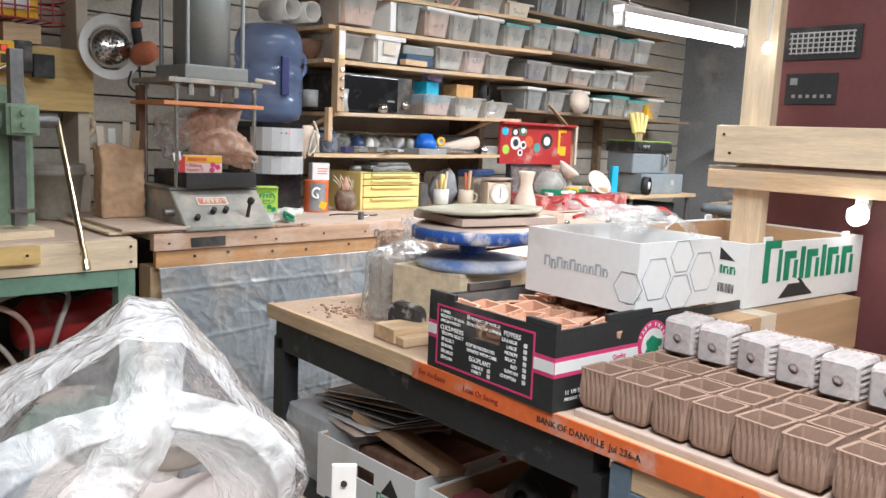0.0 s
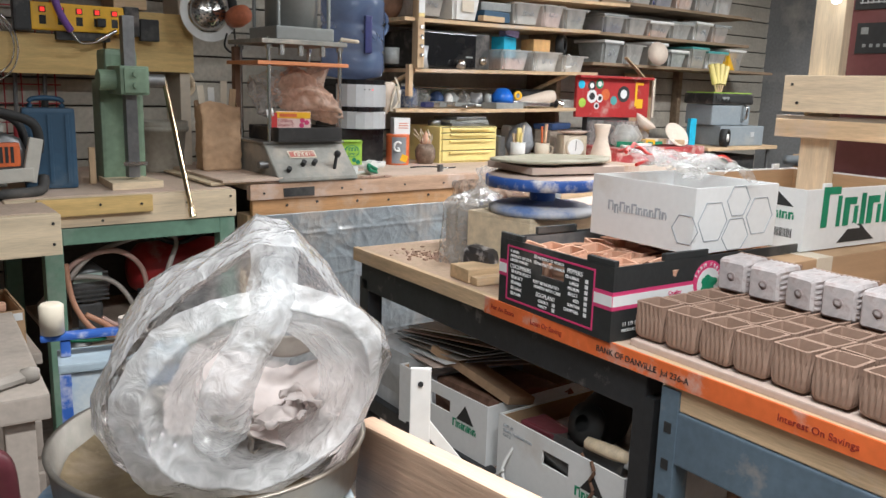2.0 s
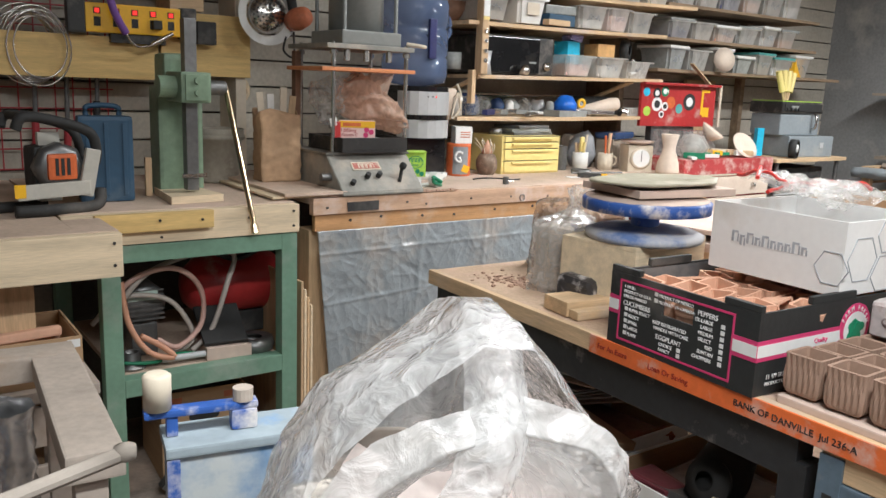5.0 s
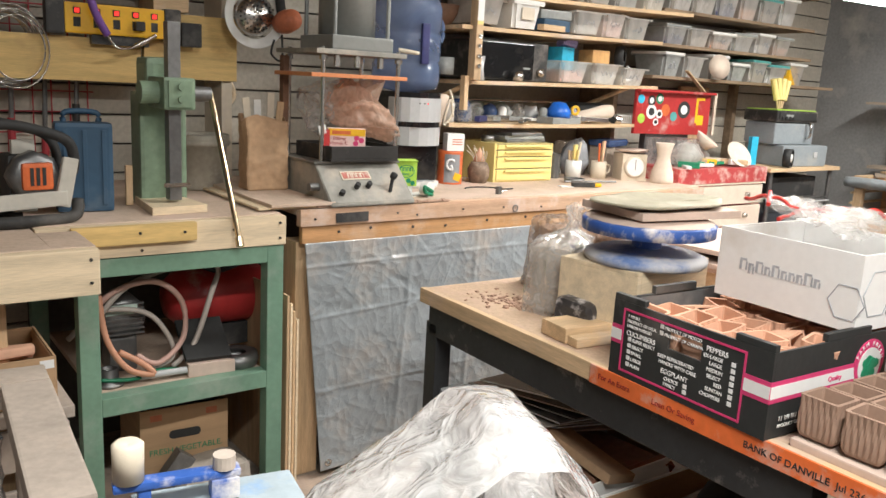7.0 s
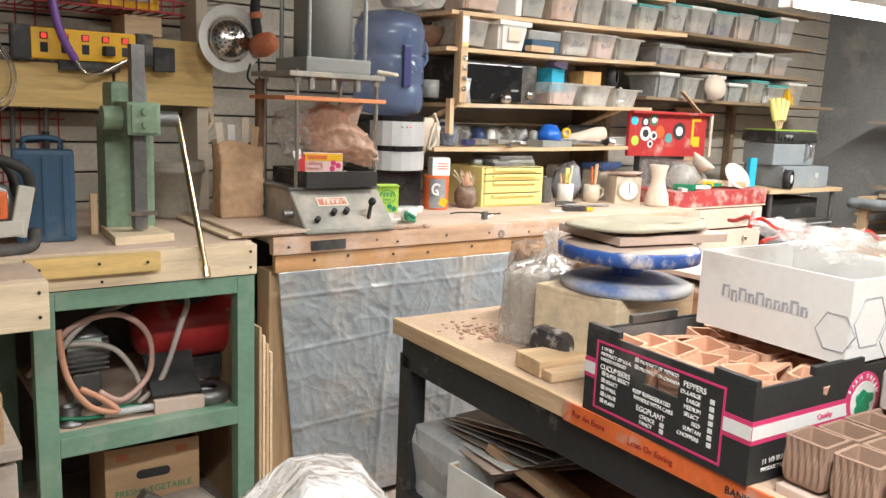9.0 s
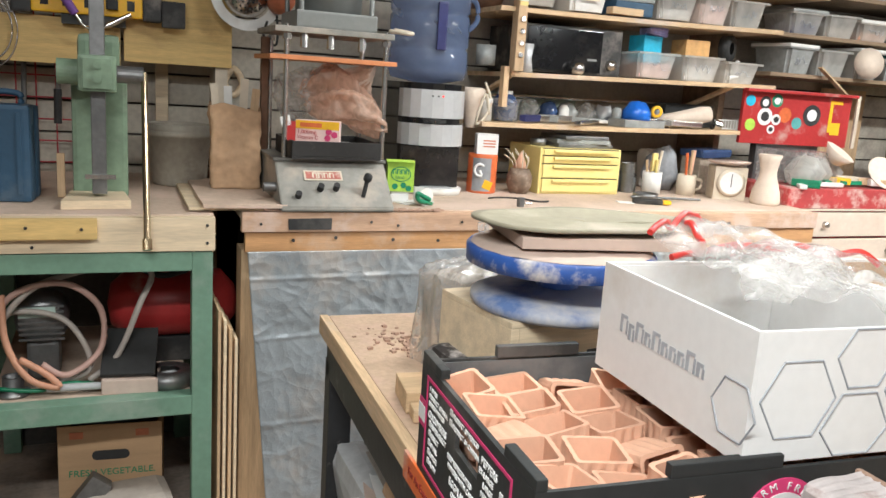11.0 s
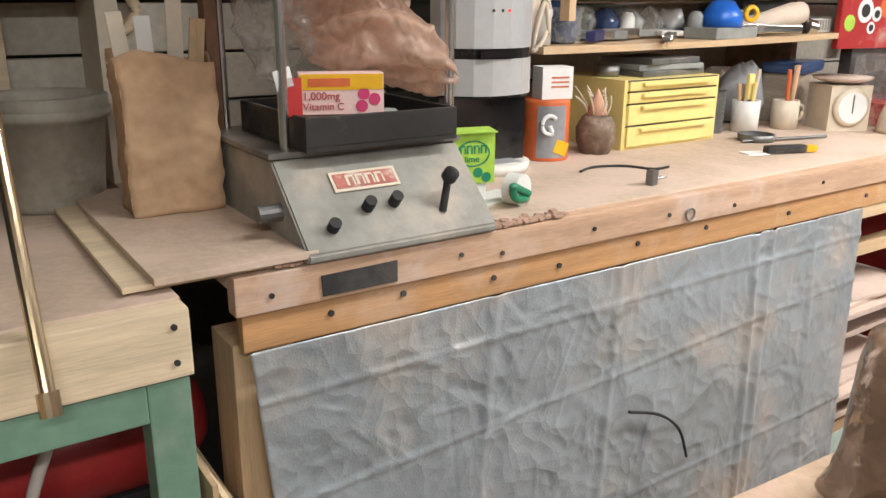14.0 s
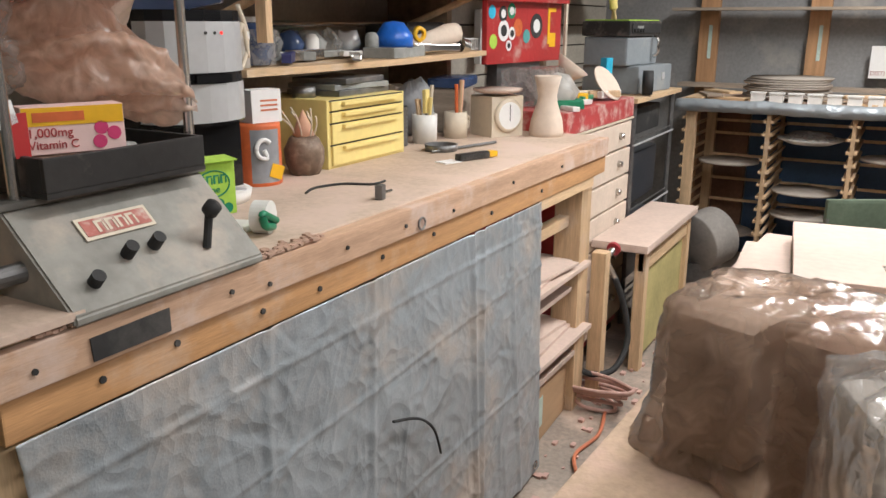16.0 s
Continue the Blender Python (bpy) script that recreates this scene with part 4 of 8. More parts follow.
# ---------- turntable and clay on the table ----------
sup = thing("wooden_block_box", (0.345, -1.065, 0.787), 8, "pale plywood box under the banding wheel", "box")
part("side", B(-0.15, -0.135, -0.09, 0.12, 0, 0.15, bevel=0.002), "white_pine", sup)
part("front", B(-0.135, 0.16, -0.09, -0.075, 0, 0.15, bevel=0.002), "white_pine", sup)
part("top", B(-0.15, 0.16, -0.09, 0.12, 0.15, 0.16, bevel=0.002), "white_pine", sup)
for k in range(5):
    part("slot", B(0.0, 0.06, -0.0912, -0.09, 0.05 + k * 0.012, 0.055 + k * 0.012), "rubber", sup)
bw = thing("banding_wheel", (0.33, -1.09, 0.9475), 0, "blue cast banding wheel crusted with white clay", "banding wheel")
part("base_disc", lathe([(0.0, 0), (0.135, 0), (0.14, 0.006), (0.14, 0.016), (0.12, 0.024), (0.04, 0.032), (0.0, 0.034)], 40), "blueclay", bw)
part("pillar", lathe([(0.034, 0.03), (0.034, 0.075), (0.0, 0.076)], 20), "brightblue", bw)
part("head", lathe([(0.0, 0.065), (0.14, 0.068), (0.151, 0.07), (0.152, 0.094), (0.148, 0.098), (0.0, 0.099)], 48), "brightblue", bw)
part("clay_crust", crumple(lathe([(0.145, 0.099), (0.135, 0.103), (0.0, 0.104)], 40), 0.002, 30), "plaster", bw)


def slab_point(u, v):
    a = 2 * math.pi * u
    r = v * (0.9 + 0.12 * math.sin(a * 2 + 0.6) + 0.05 * math.sin(a * 5))
    return Vector((0.19 * r * math.cos(a), 0.13 * r * math.sin(a), 0.006 * v ** 3 + 0.004 * noise.noise(Vector((u * 3, v * 3, 2)))))


solid("ware_bat", sheet(slab_point, 48, 10, 0.006), "olive_bat", (0.37, -1.085, 1.078), -12, "grey-green irregular flat bat lying on the banding wheel", "bat")
solid("ware_board", B(-0.12, 0.17, -0.10, 0.12, 0, 0.018, bevel=0.002), "plaster", (0.36, -1.08, 1.056), -10, "pale plywood ware board on the banding wheel", "board")

scr = thing("scrap_wood_block", (0.155, -1.075, 0.787), -8, "pale scrap timber block on the table", "offcut")
part("block", B(-0.075, 0.08, -0.04, 0.05, 0, 0.034, bevel=0.003), "pine", scr)
part("batten", B(-0.07, 0.075, -0.075, -0.042, 0, 0.02, bevel=0.003), "pine", scr)
cdb = solid("coal_bag", crumple(B(-0.06, 0.06, -0.05, 0.05, 0, 0.07, bevel=0.02), 0.008, 25), "speckle", (0.215, -1.02, 0.787), 20, "black and white speckled crumpled packet", "packet")
crumb = bmesh.new()
random.seed(3)
for k in range(150):
    a, q = random.uniform(0, 6.28), random.gauss(0, 0.045)
    c = random.uniform(0.001, 0.005)
    box(crumb, q * math.cos(a) - c, q * math.cos(a) + c, 1.3 * q * math.sin(a) - c * 0.8, 1.3 * q * math.sin(a) + c * 0.8, 0, c * 0.9)
solid("clay_crumbs", crumple(crumb, 0.002, 90), "crumbclay", (0.19, -0.78, 0.7855), 10, "scattered reddish clay crumbs on the table", "crumbs", kind="stuff")


def clay_bag(name, loc, rz, w, d, h, film_mat, clay_mat, neck, lean, label, seed):
    T = thing(name, loc, rz, label, "clay bag")
    if neck > 0.1:
        part("clay_block", B(-w / 2 + 0.012, w / 2 - 0.012, -d / 2 + 0.012, d / 2 - 0.012, 0.002, h - 0.012, bevel=0.02), clay_mat, T)
    else:
        part("clay_block", crumple(B(0.012, w / 2 - 0.010, -d / 2 + 0.015, d / 2 - 0.012, 0.002, h - 0.020, bevel=0.022), 0.004, 18), "clay_grey", T, "grey-brown clay block")
        part("clay_block", crumple(B(-w / 2 + 0.010, -0.012, -d / 2 + 0.015, d / 2 - 0.012, 0.002, h - 0.014, bevel=0.022), 0.004, 18, 3), clay_mat, T, "red-brown clay block")
    bm = bmesh.new()
    rings = []
    n = 40
    levels = [(1.02, 0), (1.03, 0.1), (1.0, 0.3), (1.02, 0.55), (1.01, 0.8), (0.98, 0.93), (0.86, 1.0), (0.5, 1.06), (0.24, 1.12), (0.2, 1.2), (0.34, 1.2 + neck * 0.5), (0.5, 1.2 + neck)]
    if neck < 0.1:
        levels = [(1.30, 0), (1.20, 0.12), (1.10, 0.35), (1.05, 0.6), (1.01, 0.85), (0.98, 0.97), (0.88, 1.02), (0.55, 1.035), (0.22, 1.03), (0.02, 1.04)]
    for s, z in levels:
        ring = []
        for i in range(n):
            a = 2 * math.pi * i / n
            c, q = math.cos(a), math.sin(a)
            m = max(abs(c), abs(q)) ** 0.75
            fold = 1 + (0.02 if neck > 0.1 and z < 1 else 0.05 if neck < 0.1 else 0.16) * math.sin(a * 11 + seed + z * 4) + 0.02 * math.sin(a * 5 + z * 9)
            off = max(0, z - 0.95) * lean
            ring.append(bm.verts.new((c / m * s * w / 2 * fold + off * w, q / m * s * d / 2 * fold - off * d * 0.4, z * h)))
        rings.append(ring)
    for a, b in zip(rings, rings[1:]):
        for i in range(n):
            bm.faces.new((a[i], a[(i + 1) % n], b[(i + 1) % n], b[i])).smooth = True
    bmesh.ops.subdivide_edges(bm, edges=bm.edges[:], cuts=2, use_grid_fill=True)
    crumple(bm, 0.007, 24, seed)
    crumple(bm, 0.0022, 75, seed)
    for f in bm.faces:
        f.smooth = True
    part("wrap", bm, film_mat, T, "crinkled clear plastic wrap")
    return T


clay_bag("clay_bag", (0.262, -0.888, 0.787), 22, 0.155, 0.13, 0.180, "clear", "greyclay", 0.25, 0.9, "grey clay block in a knotted clear plastic bag", 1.0)
clay_bag("brown_clay_bag", (0.432, -0.775, 0.787), 72, 0.255, 0.18, 0.190, "brown_film", "clay", 0.05, 0.1, "brown clay block wrapped in crumpled tan plastic", 2.2)

# ---------- machine press with hopper bag ----------
ex = thing("clay_extruder", (0.083, -0.038, 0.92), 0, "grey pneumatic clay extruder with sloping control panel", "clay extruder")
body = bmesh.new()
prof = [(0.0, 0.0), (0.02, 0.0), (0.40, 0.0), (0.40, 0.125), (0.118, 0.125), (0.0, 0.012)]
for x in (0.0, 0.32):
    vs = [body.verts.new((x, y, z)) for y, z in prof]
    body.faces.new(vs)
body.verts.ensure_lookup_table()
k = len(prof)
for i in range(k):
    body.faces.new((body.verts[i], body.verts[(i + 1) % k], body.verts[k + (i + 1) % k], body.verts[k + i]))
bmesh.ops.bevel(body, geom=body.edges[:], offset=0.003, segments=2, affect="EDGES")
part("base", body, "greypaint", ex)
part("top_plate", B(-0.005, 0.325, 0.112, 0.40, 0.125, 0.134, bevel=0.002), "darkgreysteel", ex)
SL = math.degrees(math.atan2(0.113, 0.118))
pm = pose(0.15, 0.059, 0.069, SL, 0, 0)
plate = part("name_plate", B(-0.055, 0.055, -0.001, 0.034, 0, 0.002, bevel=0.001, m=pm @ pose(-0.02, 0.012, 0.001)), "cream", ex, "worn red and silver maker's plate")
part("plate_field", B(-0.05, 0.05, 0.004, 0.029, 0.002, 0.003, m=pm @ pose(-0.02, 0.012, 0.001)), "plate_red", plate)
wordmark("TTTT", 0.026, "cream", plate, pm @ pose(-0.052, 0.019, 0.0042))
for x, y, l in ((-0.10, -0.045, 0.016), (-0.035, -0.02, 0.02), (0.01, -0.018, 0.02)):
    part("knob", C((pm @ Vector((x, y, 0.0))), (pm @ Vector((x, y, l))), 0.009, seg=16), "rubber", ex)
lever = part("lever", C(pm @ Vector((0.085, -0.045, 0)), pm @ Vector((0.095, -0.01, 0.035)), 0.006, seg=10), "rubber", ex)
part("lever_ball", lathe([(0.0, 0), (0.012, 0.006), (0.012, 0.02), (0, 0.026)], 14, m=pm @ pose(0.095, -0.01, 0.03)), "rubber", lever)
part("side_coupling", C((-0.035, 0.09, 0.055), (0.0, 0.09, 0.055), 0.013, seg=14), "darksteel", ex)
tray = part("hopper_tray", B(0.042, 0.30, 0.085, 0.34, 0.135, 0.142), "black", ex, "black open tray")
for b in ((0.042, 0.30, 0.085, 0.093, 0.142, 0.185), (0.042, 0.30, 0.332, 0.34, 0.142, 0.185), (0.042, 0.05, 0.093, 0.332, 0.142, 0.185), (0.292, 0.30, 0.093, 0.332, 0.142, 0.185)):
    part("tray_wall", B(*b, bevel=0.002), "black", tray)
for x, y in ((0.028, 0.128), (0.314, 0.128), (0.028, 0.375), (0.314, 0.375)):
    part("rod", C((x, y, 0.134), (x, y, 0.50), 0.0075, seg=14), "steel", ex)
    part("nut", C((x, y, 0.46), (x, y, 0.475), 0.013, seg=6), "steel", ex)
part("orange_plate", B(-0.02, 0.345, 0.115, 0.39, 0.405, 0.418, bevel=0.002), "orangebar", ex, "orange painted cross plate")
part("head_plate", B(-0.01, 0.33, 0.10, 0.40, 0.478, 0.494, bevel=0.003), "greypaint", ex)
for x in (0.075, 0.15, 0.24):
    part("bolt", C((x, 0.125, 0.44), (x, 0.125, 0.478), 0.011, seg=8), "steel", ex)
cylp = part("cylinder", lathe([(0.0, 0.53), (0.095, 0.53), (0.095, 1.0), (0, 1.0)], 40, m=pose(0.165, 0.225, 0)), "cylgrey", ex, "grey steel air cylinder")
part("cylinder_foot", B(0.05, 0.28, 0.11, 0.34, 0.494, 0.54, bevel=0.006), "cylgrey", ex)
part("cylinder_head", B(0.05, 0.28, 0.11, 0.34, 0.98, 1.05, bevel=0.006), "cylgrey", ex)
for x, y in ((0.065, 0.125), (0.265, 0.125), (0.065, 0.325), (0.265, 0.325)):
    part("tie_rod", C((x, y, 0.54), (x, y, 0.98), 0.007, seg=10), "cylgrey", ex)
part("air_hose", tube([(0.33, 0.15, 0.505), (0.37, 0.10, 0.50), (0.40, 0.16, 0.505), (0.36, 0.2, 0.512)], 0.006), "cream", ex)
part("ram_guide", B(0.0, 0.02, 0.36, 0.39, 0.134, 0.47), "rust", ex)

hop = thing("plastic_bag", (0.255, 0.19, 1.072), 0, "crumpled tan plastic bag stuffed on the extruder tray", "plastic bag")


def bagtan(u, v):
    a = 2 * math.pi * u
    s = math.sin(math.pi * min(max(v, 0.02), 0.98)) ** 0.6
    c = Vector((-0.08 + 0.24 * v, 0.02 - 0.12 * v * v, 0.17 - 0.10 * v + 0.03 * math.sin(v * 3)))
    r = s * (0.072 + 0.018 * math.sin(a * 3 + v * 7) + 0.014 * math.sin(a * 7 + v * 13))
    return c + Vector((0.3 * r * math.cos(a), 0.9 * r * math.cos(a), 1.0 * r * math.sin(a)))


part("twisted_bulge", crumple(crumple(sheet(bagtan, 90, 64), 0.012, 18, 2), 0.004, 48, 3), "tan_film", hop)


def bagup(u, v):
    a = 2 * math.pi * u
    r = (0.055 + 0.03 * v + 0.012 * math.sin(a * 4 + v * 5)) * (1 if v > 0.05 else 0.4)
    return Vector((0.06 + r * math.cos(a), 0.02 + 0.8 * r * math.sin(a), 0.09 + 0.14 * v + 0.03 * math.cos(a)))


part("upright_fold", crumple(sheet(bagup, 40, 20), 0.014, 17, 5), "tan_film", hop)
part("clear_fold", crumple(sheet(lambda u, v: bagup(u, v) * 1.0 + Vector((-0.12, 0.03, 0.0)), 40, 20), 0.018, 15, 8), "clear", hop)
solid("packet", crumple(B(-0.06, 0.06, -0.02, 0.03, 0, 0.0355, bevel=0.004), 0.003, 30), "tan_film", (0.19, 0.105, 1.0625), -16, "flat tan packet under the drink box", "packet")
vit = thing("supplement_box", (0.178, 0.098, 1.1005), -22, "open pink and yellow vitamin drink box", "box")
part("carton", B(-0.035, 0.09, 0, 0.04, 0, 0.060, bevel=0.001), "vitpink", vit)
part("yellow_panel", B(-0.034, 0.089, -0.001, 0, 0.036, 0.059), "stripyellow", vit)
part("flap", B(-0.07, -0.036, 0.0, 0.002, 0.002, 0.056, m=pose(0, 0, 0, 0, 0, 30)), "red", vit)
part("flap_tip", B(-0.064, -0.036, 0.0, 0.002, 0.056, 0.084, m=pose(0, 0, 0, 0, -14, 30)), "card", vit)
text("1,000mg", 0.016, "red", vit, pose(-0.03, -0.0006, 0.022, 90, 0, 0))
text("Vitamin C", 0.015, "red", vit, pose(-0.03, -0.0006, 0.007, 90, 0, 0))
part("brand_blob", B(-0.022, 0.04, -0.0016, -0.001, 0.041, 0.053, bevel=0.0002), "orangeplastic", vit)
for x, z in ((0.060, 0.030), (0.076, 0.022), (0.057, 0.012)):
    part("tablet_print", C((x, 0, z), (x, -0.001, z), 0.009, seg=14), "pink", vit)
solid("glass_jar", lathe([(0, 0), (0.02, 0.001), (0.021, 0.035), (0.016, 0.04), (0.0, 0.041)], 18), "gold", (0.285, 0.10, 1.062), 0, "small dusty glass jar on the extruder tray", "jar")

# ---------- water cooler ----------
wc = thing("water_cooler", (0.655, 0.43, 0.92), -6, "black and silver countertop water cooler with blue bottle", "water cooler")
bm = bmesh.new()
pts = [(-0.11, 0.14), (0.11, 0.14), (0.11, -0.08)] + [(0.11 * math.cos(math.radians(a)) , -0.08 - 0.085 * math.sin(math.radians(a))) for a in range(20, 180, 20)] + [(-0.11, -0.08)]


def prism(pts, z0, z1):
    bm = bmesh.new()
    lo = [bm.verts.new((x, y, z0)) for x, y in pts]
    hi = [bm.verts.new((x, y, z1)) for x, y in pts]
    bm.faces.new(lo)
    bm.faces.new(hi)
    for i in range(len(pts)):
        bm.faces.new((lo[i], lo[(i + 1) % len(pts)], hi[(i + 1) % len(pts)], hi[i]))
    return bm


part("lower_body", prism([(x * 0.98, max(y, -0.10)) for x, y in pts], 0.02, 0.16), "glossblack", wc)
part("upper_body", prism(pts, 0.16, 0.365), "glossblack", wc)
part("silver_panel", prism([(x * 1.01, y * 1.012 - 0.001) for x, y in pts if y < -0.02], 0.255, 0.345), "silverplastic", wc)
part("silver_panel", prism([(x * 1.01, y * 1.012 - 0.001) for x, y in pts if y < -0.02], 0.165, 0.235), "silverplastic", wc)
part("drip_tray", lathe([(0, 0), (0.10, 0.0), (0.105, 0.02), (0.09, 0.024), (0, 0.02)], 30, m=pose(0.02, -0.06, 0)), "white", wc)
part("drip_grille", B(-0.03, 0.07, -0.145, -0.10, 0.0225, 0.026), "silverplastic", wc)
part("tap_bar", B(-0.05, 0.03, -0.172, -0.166, 0.238, 0.252), "glossblack", wc)
for x in (-0.02, 0.0, 0.015):
    part("indicator_lamp", C((x, -0.166, 0.325), (x, -0.168, 0.325), 0.003, seg=10), "redled" if x == 0.015 else "black", wc)
bot = part("bottle", lathe([(0.05, 0.365), (0.125, 0.38), (0.135, 0.41), (0.133, 0.47), (0.126, 0.48), (0.134, 0.49), (0.134, 0.58), (0.126, 0.59), (0.134, 0.60), (0.134, 0.68), (0.125, 0.71), (0.11, 0.74), (0.06, 0.75), (0, 0.75)], 40), "blue_water", wc, "blue translucent water bottle")
part("bottle_grip", B(-0.012, 0.02, -0.150, -0.132, 0.47, 0.62, bevel=0.006), "navy", bot)
part("bottle_handle", tube([(0.12, 0.02, 0.66), (0.165, 0.02, 0.64), (0.17, 0.02, 0.58), (0.13, 0.02, 0.54)], 0.009), "blue_water", bot)
for x in (-0.045, 0.045):
    cup = solid("cup_tube", lathe([(0.0, 0), (0.038, 0), (0.04, 0.16), (0.036, 0.16), (0.034, 0.004)], 26, m=pose(0, 0, 0, 90, 0, 0)), "frost", (0.655 + x, 0.38, 1.672 + 0.04), 8, "clear plastic cup lying on the water bottle", "cup", "cups on the bottle")

# ---------- small things along the bench ----------
lime = thing("drink_mix_box", (0.437, 0.14, 0.92), -14, "open lime green drink mix box", "box")
part("carton", B(0, 0.082, 0, 0.055, 0.034, 0.125, bevel=0.001), "limegreen", lime)
part("base", B(0.014, 0.068, 0.004, 0.05, 0, 0.034), "card", lime)
part("flap", B(-0.004, 0.082, 0.0, 0.04, 0.125, 0.127, m=pose(0, 0, 0, 5, 0, 0)), "limegreen", lime)
part("print_ring", tube([(0.041 + 0.03 * math.cos(i * 0.785), -0.0006, 0.088 + 0.022 * math.sin(i * 0.785)) for i in range(8)], 0.0014, closed=True, seg=6), "greenink", lime)
wordmark("TTTT", 0.021, "greenink", lime, pose(0.015, -0.0007, 0.088, 90, 0, 0))
text("lime", 0.017, "greenink", lime, pose(0.024, -0.0007, 0.073, 90, 0, 0))
for x, z in ((0.024, 0.05), (0.05, 0.054), (0.066, 0.045)):
    part("lime_print", C((x, 0, z), (x, -0.0008, z), 0.009, seg=14), "greenink", lime)
tape = thing("tape_dispenser", (0.535, 0.075, 0.92), 20, "green and white tape dispenser lying on the bench", "tape dispenser")
part("roll", C((0, -0.01, 0.028), (0, 0.018, 0.028), 0.028, seg=24), "white", tape)
part("frame", tube([(0.03, 0, 0.006), (0.0, -0.012, 0.012), (-0.03, -0.012, 0.02), (-0.035, -0.01, 0.04), (-0.01, -0.012, 0.03), (0.012, -0.014, 0.02)], 0.007), "greenplastic", tape)
part("flat_lid", B(-0.05, 0.07, 0.03, 0.09, 0, 0.004, bevel=0.001), "white", tape)
gat = thing("drink_powder_tub", (0.868, 0.39, 0.92), -20, "orange and grey drink powder canister", "canister")
part("tub", lathe([(0, 0), (0.05, 0), (0.052, 0.004), (0.052, 0.128), (0.05, 0.135), (0, 0.135)], 30), "orangeplastic", gat)
part("pale_label", sheet(lambda u, v: Vector((0.0527 * math.sin(1.3 * u - 0.75), -0.0527 * math.cos(1.3 * u - 0.75), 0.008 + 0.115 * v)), 12, 2), "greylabel", gat, "grey and silver centre panel")
part("logo_print", tube([(0.018 * math.cos(a) - 0.012, -0.0535, 0.082 + 0.02 * math.sin(a)) for a in [0.7 + 0.55 * i for i in range(9)]] + [(-0.012, -0.0535, 0.080)], 0.005, seg=6), "card", gat)
part("bolt_mark", B(-0.01, 0.02, -0.0545, -0.053, 0.02, 0.05, m=pose(0, 0, 0, 0, 20, 0)), "stripyellow", gat)
pb = thing("white_box", (0.85, 0.36, 1.0555), -14, "small white product box on the canister", "box")
part("carton", B(-0.02, 0.055, 0, 0.05, 0, 0.07, bevel=0.001), "card", pb)
for z in (0.045, 0.035, 0.025):
    part("print_line", B(0.002, 0.045, -0.0008, 0, z, z + 0.004), "salmon", pb)
tw = thing("twig_vase", (1.01, 0.375, 0.92), 0, "brown textured vase with dried twigs", "vase")
part("vase", crumple(lathe([(0, 0), (0.032, 0), (0.045, 0.03), (0.047, 0.06), (0.035, 0.085), (0.028, 0.09), (0.024, 0.085), (0.03, 0.05), (0.0, 0.01)], 26), 0.003, 60), "brownvase", tw)
part("shell", crumple(lathe([(0, 0.085), (0.026, 0.09), (0.016, 0.12), (0, 0.15)], 14), 0.004, 50), "bisque", tw)
for k in range(9):
    a = k * 0.9
    part("twig", tube([(0.01 * math.cos(a), 0.01 * math.sin(a), 0.06), (0.03 * math.cos(a), 0.03 * math.sin(a), 0.11), (0.04 * math.cos(a + 0.5) - 0.02, 0.03 * math.sin(a), 0.135 + 0.01 * (k % 3))], 0.002, seg=5), "cream", tw)

yc = thing("drawer_cabinet", (1.078, 0.352, 0.92), 0, "small yellow steel parts cabinet with four drawers", "drawer cabinet")
part("shell", B(0, 0.34, 0.006, 0.25, 0, 0.166, bevel=0.002), "yellow", yc)
zc = 0.008
for h in (0.05, 0.05, 0.027, 0.024):
    dr = part("drawer", B(0.012, 0.328, -0.001, 0.006, zc, zc + h - 0.003, bevel=0.002), "yellow", yc)
    part("handle", B(0.05, 0.29, -0.012, -0.001, zc + h - 0.014, zc + h - 0.005, bevel=0.002), "yellow", dr)
    part("gap", B(0.010, 0.330, 0.0045, 0.0062, zc + h - 0.004, zc + h), "rubber", yc)
    zc += h + 0.002
for i, (w, c, r) in enumerate(((0.24, "darksteel", 3), (0.22, "gold", -4), (0.2, "darksteel", 6))):
    solid("instrument_case", B(-w / 2, w / 2, -0.08, 0.08, 0, 0.014, bevel=0.003), c, (1.28, 0.47, 1.0865 + i * 0.0145), r, "flat grey instrument case on the yellow cabinet", "case", "cases on the cabinet")
solid("small_tin", lathe([(0, 0), (0.03, 0), (0.03, 0.025), (0, 0.026)], 18), "darksteel", (1.12, 0.46, 1.0865), 0, "small grey tin on the yellow cabinet", "tin")


def jar_of_tools(loc, body, prof, label, tools, seed):
    T = thing("tool_jar", loc, 0, label, "jar")
    part("pot", lathe(prof, 24), body, T)
    random.seed(seed)
    for k, c in enumerate(tools):
        a, l = random.uniform(0, 6.28), random.uniform(0.12, 0.18)
        d = Vector((0.03 * math.cos(a), 0.02 * math.sin(a), l))
        t = part("tool", C((0.012 * math.cos(a), 0.012 * math.sin(a), 0.01), d, 0.004, 0.006, seg=8), c, T)
    return T


jar_of_tools((1.60, 0.40, 0.92), "white", [(0, 0), (0.036, 0), (0.038, 0.085), (0.034, 0.085), (0.032, 0.006), (0, 0.006)], "white pot holding brushes and tools", ("pineZ", "pineZ", "darksteel", "cream", "yellow"), 4)
solid("brush_handle", B(-0.012, 0.012, -0.006, 0.006, 0, 0.07, bevel=0.004), "yellow", (1.60, 0.395, 1.007), 0, "yellow brush handle standing in the pot", "brush")
mug = jar_of_tools((1.745, 0.375, 0.92), "cream", [(0, 0), (0.036, 0), (0.038, 0.04), (0.036, 0.08), (0.032, 0.08), (0.032, 0.006), (0, 0.006)], "cream mug holding clay tools", ("orangeplastic", "bisque", "pineZ"), 5)
